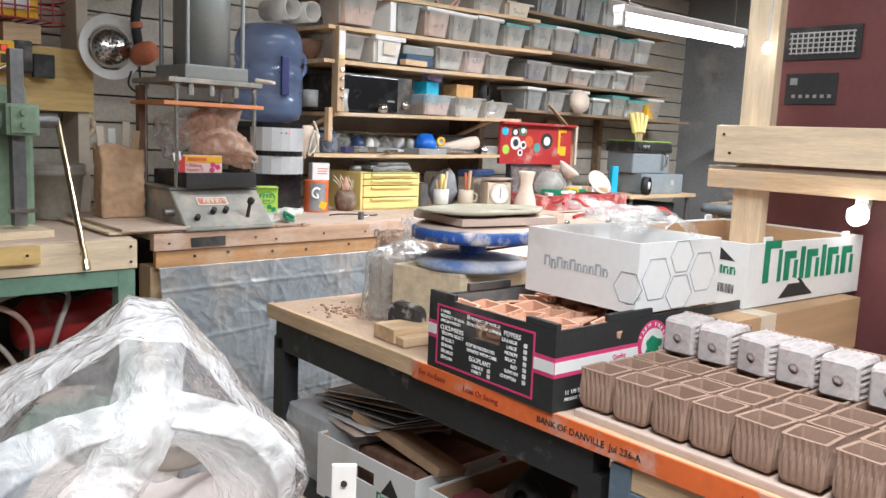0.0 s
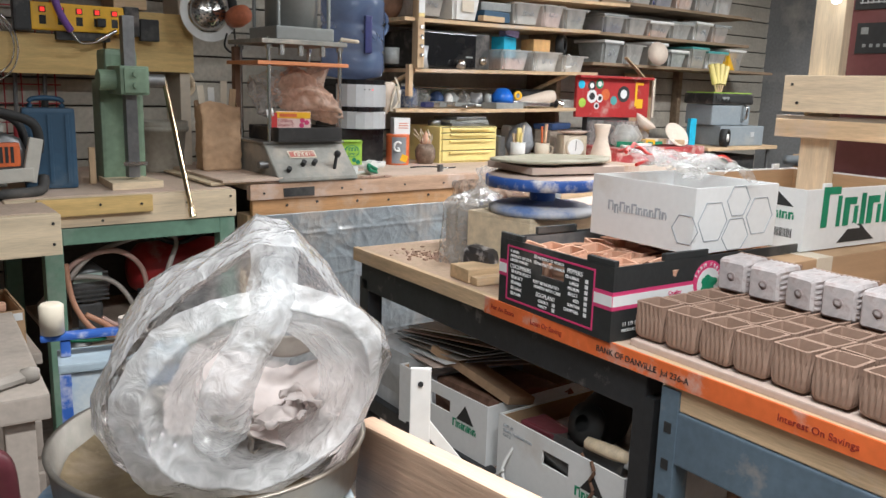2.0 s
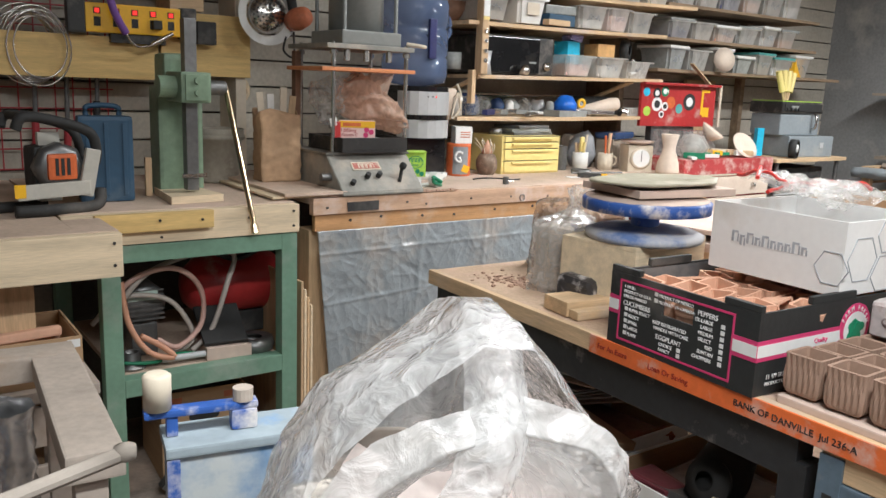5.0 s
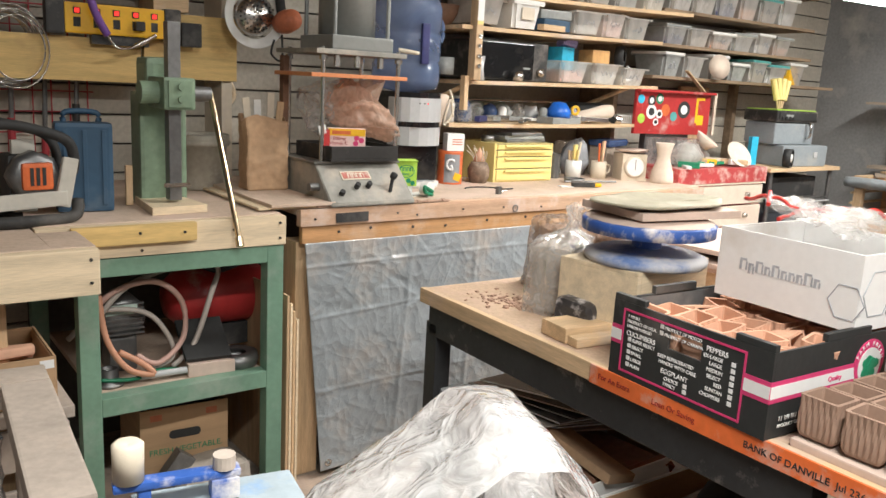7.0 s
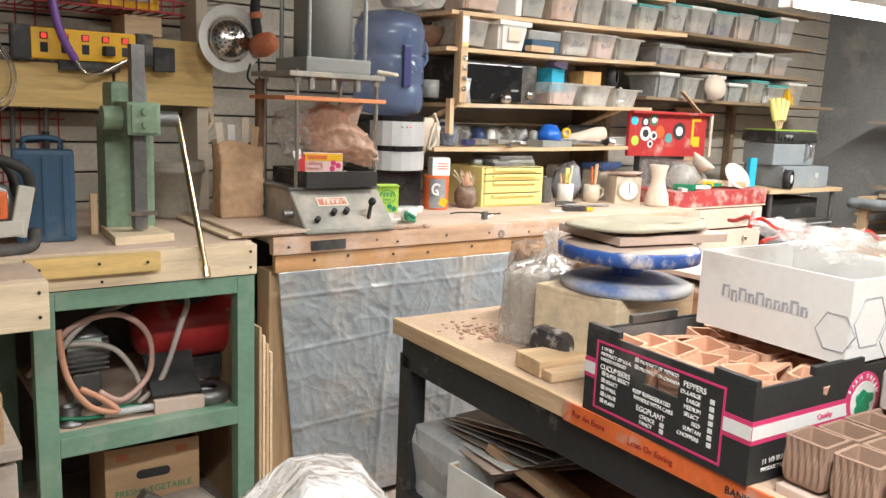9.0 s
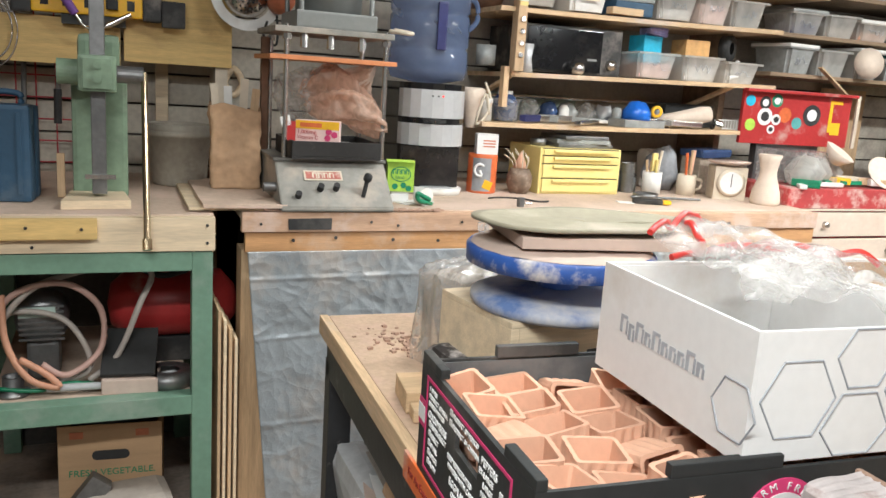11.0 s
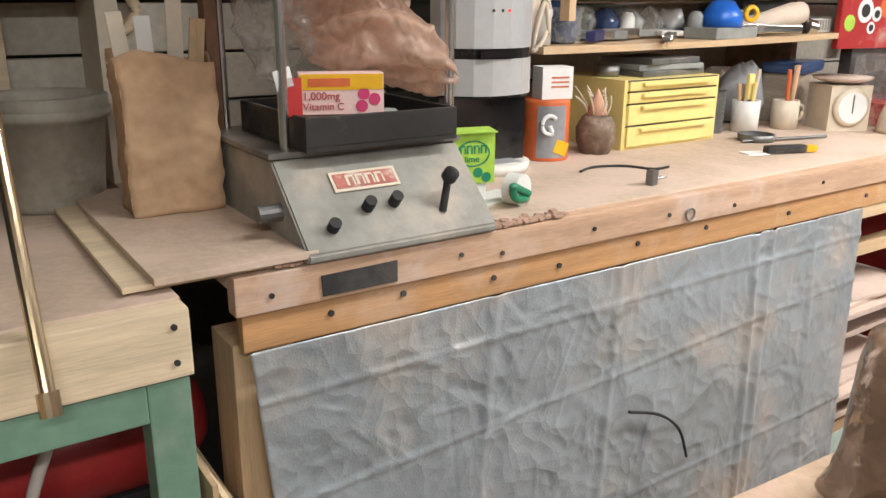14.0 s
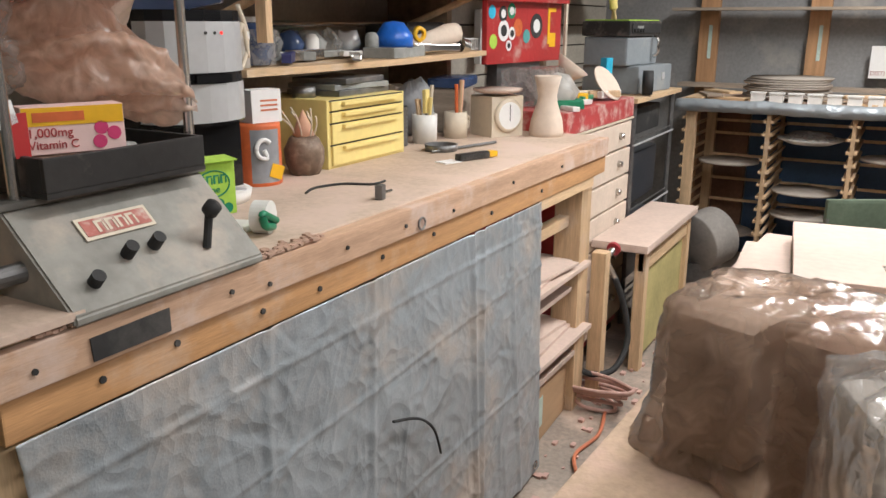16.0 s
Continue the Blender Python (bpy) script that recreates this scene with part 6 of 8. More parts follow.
HOOD = [(0.0, 0.1, -0.075), (0.25, 0.7, -0.085), (0.55, 1.0, -0.01), (0.8, 1.0, 0.055), (1.0, 0.90, 0.098)]
LIP = [(0.0, 0.90, 0.097), (0.25, 0.80, 0.112), (0.5, 0.68, 0.092), (0.75, 0.58, 0.045), (1.0, 0.50, -0.01)]
part("outer_film", stiff(lambda u, v: bag_ring(u, *along(HOOD, v)), 20, 8, 0.010, 1.0, 4), "bagfilm", bagob)
part("side_fold", stiff(lambda u, v: Vector((0.018 - 0.075 * v - 0.022 + 0.045 * u + 0.008 * math.sin(v * 9), -0.045 - 0.085 * math.sin(math.pi * min(1.0, v * 1.1)) - 0.02 * math.sin(u * 3.1), 0.245 - 0.218 * v)), 6, 16, 0.006, 6.0), "bagfilm", bagob, "crinkled fold running down the bag")
def lip_point(u, v):
    """From the wide rolled rim in to the smaller oval mouth."""
    a = 2 * math.pi * u - math.pi / 2
    out = along(LIP, v)[1]
    w = v ** 0.8
    x = (-0.002 + 0.122 * math.cos(a)) * (1 - w) + (0.018 + 0.060 * math.cos(a)) * w
    z = (0.108 + 0.098 * math.sin(a) + 0.02 * math.cos(a)) * (1 - w) + (0.094 + 0.046 * math.sin(a)) * w
    return Vector((0.95 * x - 0.006, -out, max(z + 0.10 * out, 0.006)))


part("folded_lip", stiff(lip_point, 24, 8, 0.009, 4.0, 4), "lipfilm", bagob, "milky folded bag mouth")


def bag_content(u, v):
    a = 2 * math.pi * u
    x, y = v * math.cos(a), v * math.sin(a)
    return Vector((0.012 + 0.098 * x, 0.01 + 0.070 * y, 0.045 + 0.055 * max(0.0, y) + 0.02 * x * x + 0.018 * math.sin(3 * a + 1) * v))


part("pale_powder", crumple(sheet(bag_content, 60, 24), 0.009, 24, 6), "powder", bagob, "pinkish white clay scraps inside")
for k, (x, y, z) in enumerate(((0.0, -0.045, 0.062), (-0.04, -0.05, 0.052), (0.03, -0.025, 0.075), (-0.015, -0.03, 0.068))):
    part("clay_scrap", crumple(sheet(lambda u, v: Vector((x + 0.045 * u, y + 0.035 * v, z + 0.012 * math.sin(u * 3 + k))), 14, 14, 0.002), 0.015, 50, k * 2), "greyclay" if k == 1 else "powder", bagob)
part("grey_liner", crumple(sheet(lambda u, v: Vector((-0.055 + 0.15 * u, 0.066 - 0.02 * math.sin(u * 3), 0.105 + 0.022 * v + 0.006 * math.sin(u * 7))), 30, 8, 0.001), 0.004, 30), "greyclay", bagob)

bx = thing("timber_box", (-0.74, -1.919, 0), -83, "rough pine box frame beside the drum", "wooden box")
part("long_board", B(0.0, 0.30, -0.002, 0.022, 0.70, 0.911, bevel=0.003), "bigpine", bx)
part("ledge", B(-0.16, 0.30, 0.023, 0.24, 0.70, 0.715, bevel=0.002), "ply", bx)
for x in (-0.14, 0.25):
    for y in (0.04, 0.19):
        part("leg", B(x, x + 0.04, y, y + 0.04, 0, 0.70, bevel=0.002), "pineZ", bx)
br = thing("shelf_bracket", (-0.559, -1.785, 0.7155), -36, "white steel shelf bracket standing in the box", "bracket")
part("upright", B(-0.014, 0.014, -0.003, 0.003, 0.0, 0.180, bevel=0.002), "white", br)
part("hole", C((0, -0.0045, 0.158), (0, 0.0045, 0.158), 0.0038, seg=10), "rubber", br)
part("hole", C((0, -0.0045, 0.04), (0, 0.0045, 0.04), 0.0038, seg=10), "rubber", br)
part("foot", B(-0.014, 0.12, -0.012, 0.012, 0.0, 0.004, bevel=0.001), "white", br)
part("brace", B(-0.008, 0.008, -0.002, 0.002, 0.0, 0.135, bevel=0.001, m=pose(0.085, 0, 0.004, 0, -39, 0)), "white", br)

# ---------- clutter by the left bench ----------
pbx = thing("painted_box", (-0.955, -1.56, 0), -11, "tall box smeared with blue and white paint", "box")
part("body", B(0.0, 0.15, -0.03, 0.030, 0, 0.905, bevel=0.004), "smearblue", pbx)
part("lid", B(-0.004, 0.154, -0.034, 0.034, 0.906, 0.918, bevel=0.003), "paintboard", pbx, "blue-white paint-spattered lid")
part("corner_strip", B(-0.003, 0.010, -0.033, -0.030, 0.0, 0.905), "brightblue", pbx, "blue corner strip")
cl = thing("bar_clamp", (-0.955, -1.56, 0.9185), -11, "bright blue bar clamp standing on the painted box", "clamp")
part("bar", B(-0.022, 0.095, -0.008, 0.010, 0.022, 0.030, bevel=0.003), "brightblue", cl, "bright blue clamp bar")
part("screw_head", C((0.080, 0.0, 0.0305), (0.080, 0.0, 0.044), 0.011, seg=16), "plasterwood", cl)
part("jaw", B(0.066, 0.094, -0.010, 0.010, 0.0, 0.022, bevel=0.004), "brightblue", cl)
part("rear_jaw", B(0.0, 0.012, -0.006, 0.008, 0.0, 0.022, bevel=0.003), "brightblue", cl)
solid("wax_candle", lathe([(0, 0), (0.014, 0), (0.0145, 0.036), (0.011, 0.039), (0.0, 0.035)], 24), "cream", (-0.962, -1.557, 0.949), 0, "short cream candle stub standing on the clamp bar", "candle")
sh = thing("saw_horse", (-0.915, -0.88, 0), -4, "dusty pale timber trestle with a flat top rail", "trestle")
part("top_rail", B(-0.045, 0.045, -0.22, 0.30, 0.655, 0.703, bevel=0.005), "plasterwood", sh)
part("cross_rail", B(-0.35, 0.045, 0.31, 0.40, 0.645, 0.700, bevel=0.005), "plasterwood", sh)
for x, y in ((-0.03, -0.2), (-0.03, 0.2), (-0.3, 0.33)):
    part("leg", B(x, x + 0.05, y, y + 0.05, 0, 0.655 if y < 0.3 else 0.645, bevel=0.003), "plasterwood", sh)
vi = thing("pipe_clamp", (-1.103, -1.48, 0.196), 10, "dark red cast clamp with grey crank handle", "clamp")
part("frame", tube([(0.0, 0, 0.42), (0.0, 0.0, 0.54), (0.03, 0, 0.57), (0.08, 0, 0.56), (0.09, 0, 0.50), (0.09, 0.0, 0.42)], 0.017), "maroonpaint", vi)
part("screw", C((0.0, -0.01, 0.40), (0.0, -0.01, 0.66), 0.011, seg=14), "darksteel", vi)
part("crank", C((-0.06, -0.02, 0.655), (0.12, -0.03, 0.68), 0.009, seg=10), "greyclay", vi)
part("crank_knob", lathe([(0, -0.012), (0.012, -0.006), (0.012, 0.008), (0, 0.012)], 14, m=pose(0.12, -0.03, 0.68)), "greyclay", vi)
part("stem", B(-0.015, 0.105, -0.02, 0.02, -0.196, 0.42, bevel=0.01), "maroonpaint", vi)
coil = thing("foil_duct", (-1.02, -0.72, 0.0), 0, "crumpled silver foil duct standing on the floor", "duct")
part("duct", crumple(lathe([(0.055 + 0.006 * (k % 2), k * 0.02) for k in range(34)], 26), 0.006, 40), "foil", coil)
cbx = thing("brown_carton", (-1.09, -0.33, 0.545), 0, "brown printed carton full of pink clay test bars", "carton")
open_box(cbx, 0.30, 0.26, 0.115, 0.005, "brown", "brown", hand_hole=False)
part("handle_print", B(0.19, 0.215, -0.0012, 0, 0.05, 0.09, bevel=0.0004), "ink", cbx)
part("print_block", B(0.03, 0.15, -0.0012, 0, 0.05, 0.075, bevel=0.0004), "ink", cbx)
part("sticker", B(0.265, 0.295, -0.0012, 0, 0.088, 0.108), "card", cbx)
for z in (0.085, 0.072, 0.06, 0.048, 0.036):
    part("print_line", B(0.225, 0.26, -0.001, 0, z, z + 0.005), "ink", cbx)
for k in range(9):
    tb = solid("clay_bar", crumple(B(-0.12, 0.12, -0.014, 0.014, -0.012, 0.012, bevel=0.006), 0.003, 30, k), "bisque", (-0.94 + 0.006 * (k % 3), -0.29 + 0.075 * (k % 3), 0.575 + 0.026 * (k // 3) + 0.016 * (k % 2)), random.uniform(-8, 8), "rough pink clay bar lying in the carton", "clay bar", "clay bars in the carton")
stack = thing("support_crate", (-1.10, -0.36, 0), 0, "dusty timber crate under the carton", "crate")
part("top", B(0.0, 0.34, 0.0, 0.34, 0.515, 0.544, bevel=0.003), "plasterwood", stack)
for z in (0.1, 0.25, 0.4):
    part("slat", B(0.01, 0.33, 0.012, 0.03, z, z + 0.1, bevel=0.003), "plasterwood", stack)
part("side", B(0.31, 0.33, 0.03, 0.33, 0, 0.515), "plasterwood", stack)
part("side", B(0.01, 0.03, 0.03, 0.33, 0, 0.515), "plasterwood", stack)
for k, (x, w) in enumerate(((-0.80, 0.015), (-0.785, 0.012))):
    solid("leaning_board", B(0, w, -0.05, 0.02, 0, 0.45, m=pose(0, 0, 0, -6, -4, 0)), "plasterwood", (x - 0.01, -0.15 - 0.03 * k, 0.003), 0, "dusty board leaning beside the green stand", "board", "boards beside the stand")
for k in range(4):
    solid("leaning_sheet", B(0, 0.008, -0.10 + 0.01 * k, 0.5, 0, 0.66 - 0.03 * k, bevel=0.001), ("pineZ", "white_pine", "pineZ", "white_pine")[k], (-0.085 + 0.016 * k, 0.02, 0.0), 0, "thin plywood sheet stored upright between the benches", "plywood", "sheets between the benches")

# ---------- inside the green stand ----------
tank = thing("air_compressor", (-0.19, 0.26, 0.4275), 0, "red air compressor tank on the stand shelf", "air compressor")
part("tank", lathe([(0.0, -0.19), (0.06, -0.18), (0.095, -0.14), (0.10, -0.05), (0.10, 0.08), (0.095, 0.13), (0.05, 0.17), (0.0, 0.18)], 32, m=pose(0.02, 0, 0.17, 0, 90, 0)), "red", tank)
part("foot", B(-0.08, 0.1, -0.05, 0.05, 0, 0.075, bevel=0.004), "rubber", tank)
part("motor", lathe([(0.0, -0.06), (0.06, -0.06), (0.066, -0.05), (0.066, 0.04), (0.05, 0.06), (0, 0.06)], 26, m=pose(-0.33, -0.10, 0.17, 90, 0, 0)), "darksteel", tank, "grey finned motor")
for k in range(7):
    part("fin", B(-0.385, -0.275, -0.163, -0.159, 0.12 + k * 0.015, 0.126 + k * 0.015), "darksteel", tank)
part("motor_label", B(-0.385, -0.295, -0.167, -0.1635, 0.185, 0.213), "mintlabel", tank)
part("motor_foot", B(-0.37, -0.29, -0.14, -0.04, 0, 0.11, bevel=0.01), "darksteel", tank)
hz = thing("air_hose", (-0.375, 0.06, 0.432), 0, "tangled pinkish air hose hanging over the motor", "hose")
part("loop", tube([(-0.26, 0.0, 0.19), (-0.19, -0.03, 0.27), (-0.08, -0.04, 0.29), (0.0, -0.03, 0.22), (0.0, -0.04, 0.11), (-0.08, -0.06, 0.05), (-0.14, -0.05, 0.08)], 0.0085), "hose", hz)
part("loop", tube([(-0.23, -0.02, 0.26), (-0.22, -0.05, 0.14), (-0.17, -0.07, 0.05), (-0.10, -0.08, 0.025), (-0.13, -0.07, 0.06), (-0.19, -0.06, 0.10)], 0.009), "salmonhose", hz)
part("loop", tube([(-0.30, 0.05, 0.12), (-0.22, 0.02, 0.20), (-0.10, 0.0, 0.19), (-0.04, -0.02, 0.12), (-0.03, -0.03, 0.05), (-0.1, -0.03, 0.02)], 0.008), "hosegrey", hz)
part("black_cord", tube([(0.05, 0.10, 0.34), (0.15, 0.08, 0.30), (0.25, 0.09, 0.33), (0.31, 0.12, 0.38)], 0.009), "rubber", hz)
part("black_cord", tube([(0.06, 0.12, 0.32), (0.16, 0.1, 0.27), (0.27, 0.1, 0.31), (0.30, 0.14, 0.36)], 0.009), "rubber", hz)
part("run", tube([(-0.25, 0, 0.16), (-0.15, -0.02, 0.28), (0.05, 0.0, 0.33), (0.13, 0.02, 0.30), (0.10, 0, 0.22), (0.04, -0.02, 0.08), (-0.03, -0.03, 0.02)], 0.0085), "hosegrey", hz)
part("coupling", C((-0.13, -0.06, 0.016), (0.0, -0.07, 0.018), 0.010, seg=12), "silverplastic", hz)
part("lead", tube([(-0.24, -0.05, 0.02), (-0.15, -0.06, 0.012), (-0.08, -0.04, 0.02), (0.02, -0.05, 0.01)], 0.006), "greenplastic", hz)
bkp = thing("plaster_block", (-0.30, 0.02, 0.4275), -6, "white plaster mould block with a dark mesh pad", "block")
part("block", B(-0.07, 0.07, -0.05, 0.09, 0, 0.04, bevel=0.003), "plaster", bkp)
part("pad", crumple(B(-0.075, 0.065, -0.045, 0.12, 0.0, 0.012, bevel=0.004, m=pose(0, 0.005, 0.066, 30, 0, 0)), 0.005, 30), "rubber", bkp, "dark grey mesh pad")
solid("pulley_half", lathe([(0.03, 0), (0.065, 0), (0.07, 0.02), (0.065, 0.04), (0.03, 0.04)], 28), "darksteel", (-0.205, 0.03, 0.4275), 0, "dark iron pulley lying on the shelf", "pulley")
solid("steel_socket", lathe([(0.02, 0.0), (0.04, 0.0), (0.042, 0.008), (0.026, 0.012), (0.026, 0.05), (0.018, 0.05), (0.018, 0.0)], 24), "darksteel", (-0.585, 0.03, 0.4275), 0, "grey steel socket fitting on the shelf", "fitting")
vb = thing("vegetable_carton", (-0.49, 0.08, 0.003), -4, "brown vegetable carton stuffed with dark bags", "carton")
open_box(vb, 0.27, 0.30, 0.30, 0.005, "brown", "brown", hand_hole=False)
part("hand_hole", C((0.10, -0.001, 0.21), (0.10, 0.0, 0.21), 0.014, seg=20), "ink", vb)
part("hand_hole", B(0.10, 0.17, -0.0012, 0, 0.196, 0.224), "ink", vb)
part("hand_hole", C((0.17, -0.001, 0.21), (0.17, 0.0, 0.21), 0.014, seg=20), "ink", vb)
text("FRESH VEGETABLE.", 0.027, "greenink", vb, pose(0.025, -0.0008, 0.15, 90, 0, 0))
for x in (0.03, 0.20):
    part("red_mark", B(x, x + 0.035, -0.001, 0, 0.262, 0.282), "salmon", vb)
part("dark_bag", crumple(lathe([(0.11, 0.2), (0.12, 0.29), (0.09, 0.33), (0.0, 0.35)], 24, m=pose(0.14, 0.14, 0)), 0.03, 16), "bagblack", vb, "dark blue-black plastic bag")
solid("folded_sack", crumple(B(-0.11, 0.11, -0.08, 0.08, 0, 0.14, bevel=0.03), 0.01, 15), "greyclay", (-0.31, -0.01, 0.0), 8, "grey dusty folded sack on the floor", "sack")
solid("slotted_rail", B(-0.03, 0.03, -0.02, 0.02, 0, 0.2, bevel=0.002, m=pose(0, 0, 0.02, 0, 38, 0)), "darksteel", (-0.50, 0.0, 0.0), 0, "slotted grey steel rail leaning on the floor", "rail")

# ---------- under the black table ----------
PT = pose(TA[0], TA[1], 0, 0, 0, -2.6)


def under(x, y, z, rz=0):
    return PT @ pose(x, y, z, 0, 0, rz)


for nm, x, y, rz, d, full in (("a", 0.03, -0.64, 3, 0.38, True), ("b", 0.04, -1.08, 1, 0.40, True)):
    ub = thing("fruit_carton", (0, 0, 0), 0, "white fruit carton of odds and ends under the table", "carton", "cartons under the table")
    ub.matrix_basis = under(x, y, 0.331, rz)
    open_box(ub, 0.36, d, 0.165, 0.005, "card", "brown")
    mt = bmesh.new()
    vs = [mt.verts.new((-0.001, yy, zz)) for yy, zz in ((0.12, 0.095), (0.085, 0.14), (0.05, 0.095))]
    mt.faces.new(vs)
    part("mountain_print", mt, "ink", ub)
    wordmark("Txixixx", 0.032, "greenink", ub, on_left(0.135, 0.072))
    if nm == "b":
        for k, wd in enumerate(("DIST. BY", "SELAH, WASHINGTON", "CAT 2")):
            text(wd, 0.010, "greyink", ub, on_left(d - 0.02, 0.14 - 0.012 * k))
kp = thing("kraft_sleeve", (0, 0, 0), 0, "folded brown paper sleeve sticking out of a carton", "paper")
kp.matrix_basis = under(0.115, -0.46, 0.515, 6)
part("sleeve", crumple(B(-0.05, 0.05, -0.19, 0.13, 0, 0.022, bevel=0.004, m=pose(0, 0, 0.0, 9, 14, 0)), 0.004, 18), "kraft", kp)
tg = thing("tool_heap", (0, 0, 0), 0, "heap of dark old power tools in a carton", "tools")
tg.matrix_basis = under(0.2, -0.90, 0.40, 0)
part("grinder_body", lathe([(0, -0.09), (0.05, -0.08), (0.06, 0.0), (0.05, 0.09), (0, 0.1)], 22, m=pose(-0.02, 0.02, 0.12, 0, 70, 20)), "rubber", tg)
part("tool_disc", lathe([(0.015, 0), (0.045, 0), (0.05, 0.02), (0.02, 0.03)], 24, m=pose(-0.10, -0.02, 0.14, 0, -70, 0)), "rubber", tg)
part("tool_mass", crumple(B(-0.14, 0.12, -0.16, 0.14, 0, 0.1, bevel=0.03), 0.03, 14), "darksteel", tg)
part("wooden_handle", lathe([(0, -0.06), (0.014, -0.05), (0.016, 0.02), (0.012, 0.055), (0, 0.06)], 18, m=pose(-0.13, -0.10, 0.12, 90, 0, 10)), "white_pine", tg)
part("red_tool", crumple(B(-0.15, -0.08, 0.05, 0.16, 0.06, 0.1, bevel=0.01), 0.006, 30), "maroonpaint", tg)
part("white_cord", tube([(-0.15, 0.16, 0.05), (-0.19, 0.17, -0.02), (-0.195, 0.14, -0.06), (-0.19, 0.18, -0.05), (-0.195, 0.16, -0.02), (-0.2, 0.20, -0.06)], 0.004), "white", tg)
part("steel_bracket", B(-0.16, -0.12, -0.17, -0.15, 0.05, 0.13, bevel=0.004, m=pose(0, 0, 0, 0, 20, 0)), "silverplastic", tg)
chn = part("chain", tube([(-0.155, -0.05 - 0.012 * (i % 2), 0.10 - 0.022 * i) for i in range(7)], 0.004), "rust", tg)
part("chain_loop", tube([(-0.165, -0.09 - 0.01 * (i % 2), 0.10 - 0.022 * i) for i in range(7)], 0.004), "rust", tg)
hp2 = solid("crumpled_rag", crumple(B(-0.14, 0.12, -0.16, 0.16, 0, 0.12, bevel=0.03), 0.03, 13, 4), "ragbrown", (0, 0, 0), 0, "brown and red rags heaped in a carton", "rags")
hp2.matrix_basis = under(0.2, -0.46, 0.37, 0)
for k in range(7):
    sp = solid("paper_sheet", crumple(B(-0.17, 0.17, -0.19, 0.19, 0, 0.003), 0.006, 8, k), ("plaster", "card", "greyclay", "greyfilm", "darksteel", "plaster", "card")[k], (0, 0, 0), 0, "loose grey sheet stacked under the table", "sheet", "sheets under the table")
    sp.matrix_basis = under(0.22 + 0.01 * k, -0.27 - 0.012 * k, 0.50 + 0.014 * k, 4 * k - 12) @ pose(0, 0, 0, -6, 4, 0)
gb = solid("grey_plastic_bag", crumple(B(-0.16, 0.16, -0.16, 0.16, 0, 0.16, bevel=0.04), 0.02, 14, 7), "greyfilm", (0, 0, 0), 0, "folded grey translucent plastic under the table", "plastic bag")
gb.matrix_basis = under(0.20, -0.22, 0.331, 0) @ Matrix.Diagonal((1.05, 1.05, 1.2, 1))

# ---------- things behind on the table ----------
cr = thing("board_crate", (0.95, -0.83, 0.787), -6, "low timber crate carrying pale ware boards", "crate")
part("crate", B(-0.14, 0.09, -0.16, 0.18, 0, 0.055, bevel=0.003), "pine", cr)
for z, y, rz in ((0.843, -0.805, 4), (0.8585, -0.815, -3), (0.8945, -0.895, 7)):
    ob = solid("ware_board", B(-0.19, 0.19, -0.19, 0.19, 0, 0.014, bevel=0.002), "plaster", (0.97, y, z), rz, "pale plaster-dusted ware board on a crate", "board", "boards on the crate")
for y in (-0.99, -0.80):
    solid("batten", B(-0.17, 0.17, -0.012, 0.012, 0, 0.0205, bevel=0.002), "pine", (0.97, y, 0.8735), 5, "pine batten between the ware boards", "batten")

# ---------- timber frame with heater panel ----------
tf = thing("stud_partition", (1.02, -1.34, 0), 0, "pale pine stud frame standing behind the table", "frame")
part("post", B(0.02, 0.06, -0.135, -0.05, 0, 2.36, bevel=0.003), "white_pineZ", tf)
part("post", B(0.02, 0.06, -0.62, -0.535, 0, 2.36, bevel=0.003), "white_pineZ", tf)
part("rail", B(-0.02, 0.018, -0.70, -0.005, 1.225, 1.325, bevel=0.003), "white_pineY", tf)
part("lower_rail", B(0.0, 0.06, -0.70, 0.02, 1.165, 1.215, bevel=0.003), "greywood", tf, "weathered grey rail")
part("lower_face", B(-0.018, 0.0, -0.70, 0.01, 1.155, 1.205, bevel=0.003), "pineY", tf)
screws(tf, [(-0.021, -0.03, 1.30), (-0.021, -0.05, 1.25), (-0.021, -0.58, 1.30), (-0.021, -0.62, 1.25)], axis="x")
hp = thing("control_cabinet", (1.14, -1.955, 0), 0, "maroon painted control cabinet with grille and keypad", "cabinet")
part("cabinet", B(0, 0.3, -0.35, 0.56, 0, 1.9, bevel=0.004), "maroon", hp)
part("grille", B(-0.006, 0, 0.305, 0.505, 1.505, 1.592, bevel=0.002), "rubber", hp)
mesh2 = bmesh.new()
for k in range(12):
    cyl(mesh2, (-0.007, 0.325 + k * 0.0145, 1.52), (-0.007, 0.325 + k * 0.0145, 1.578), 0.002, seg=5)
for k in range(5):
    cyl(mesh2, (-0.008, 0.32, 1.523 + k * 0.013), (-0.008, 0.49, 1.523 + k * 0.013), 0.002, seg=5)
part("grille_mesh", mesh2, "silverplastic", hp)
kp2 = part("keypad", B(-0.004, 0, 0.355, 0.492, 1.388, 1.47, bevel=0.001), "rubber", hp)
part("display", B(-0.005, -0.004, 0.46, 0.48, 1.44, 1.458), "gold", kp2)
for k in range(6):
    part("key", B(-0.0052, -0.004, 0.368 + k * 0.019, 0.377 + k * 0.019, 1.405, 1.414), "gold", kp2)

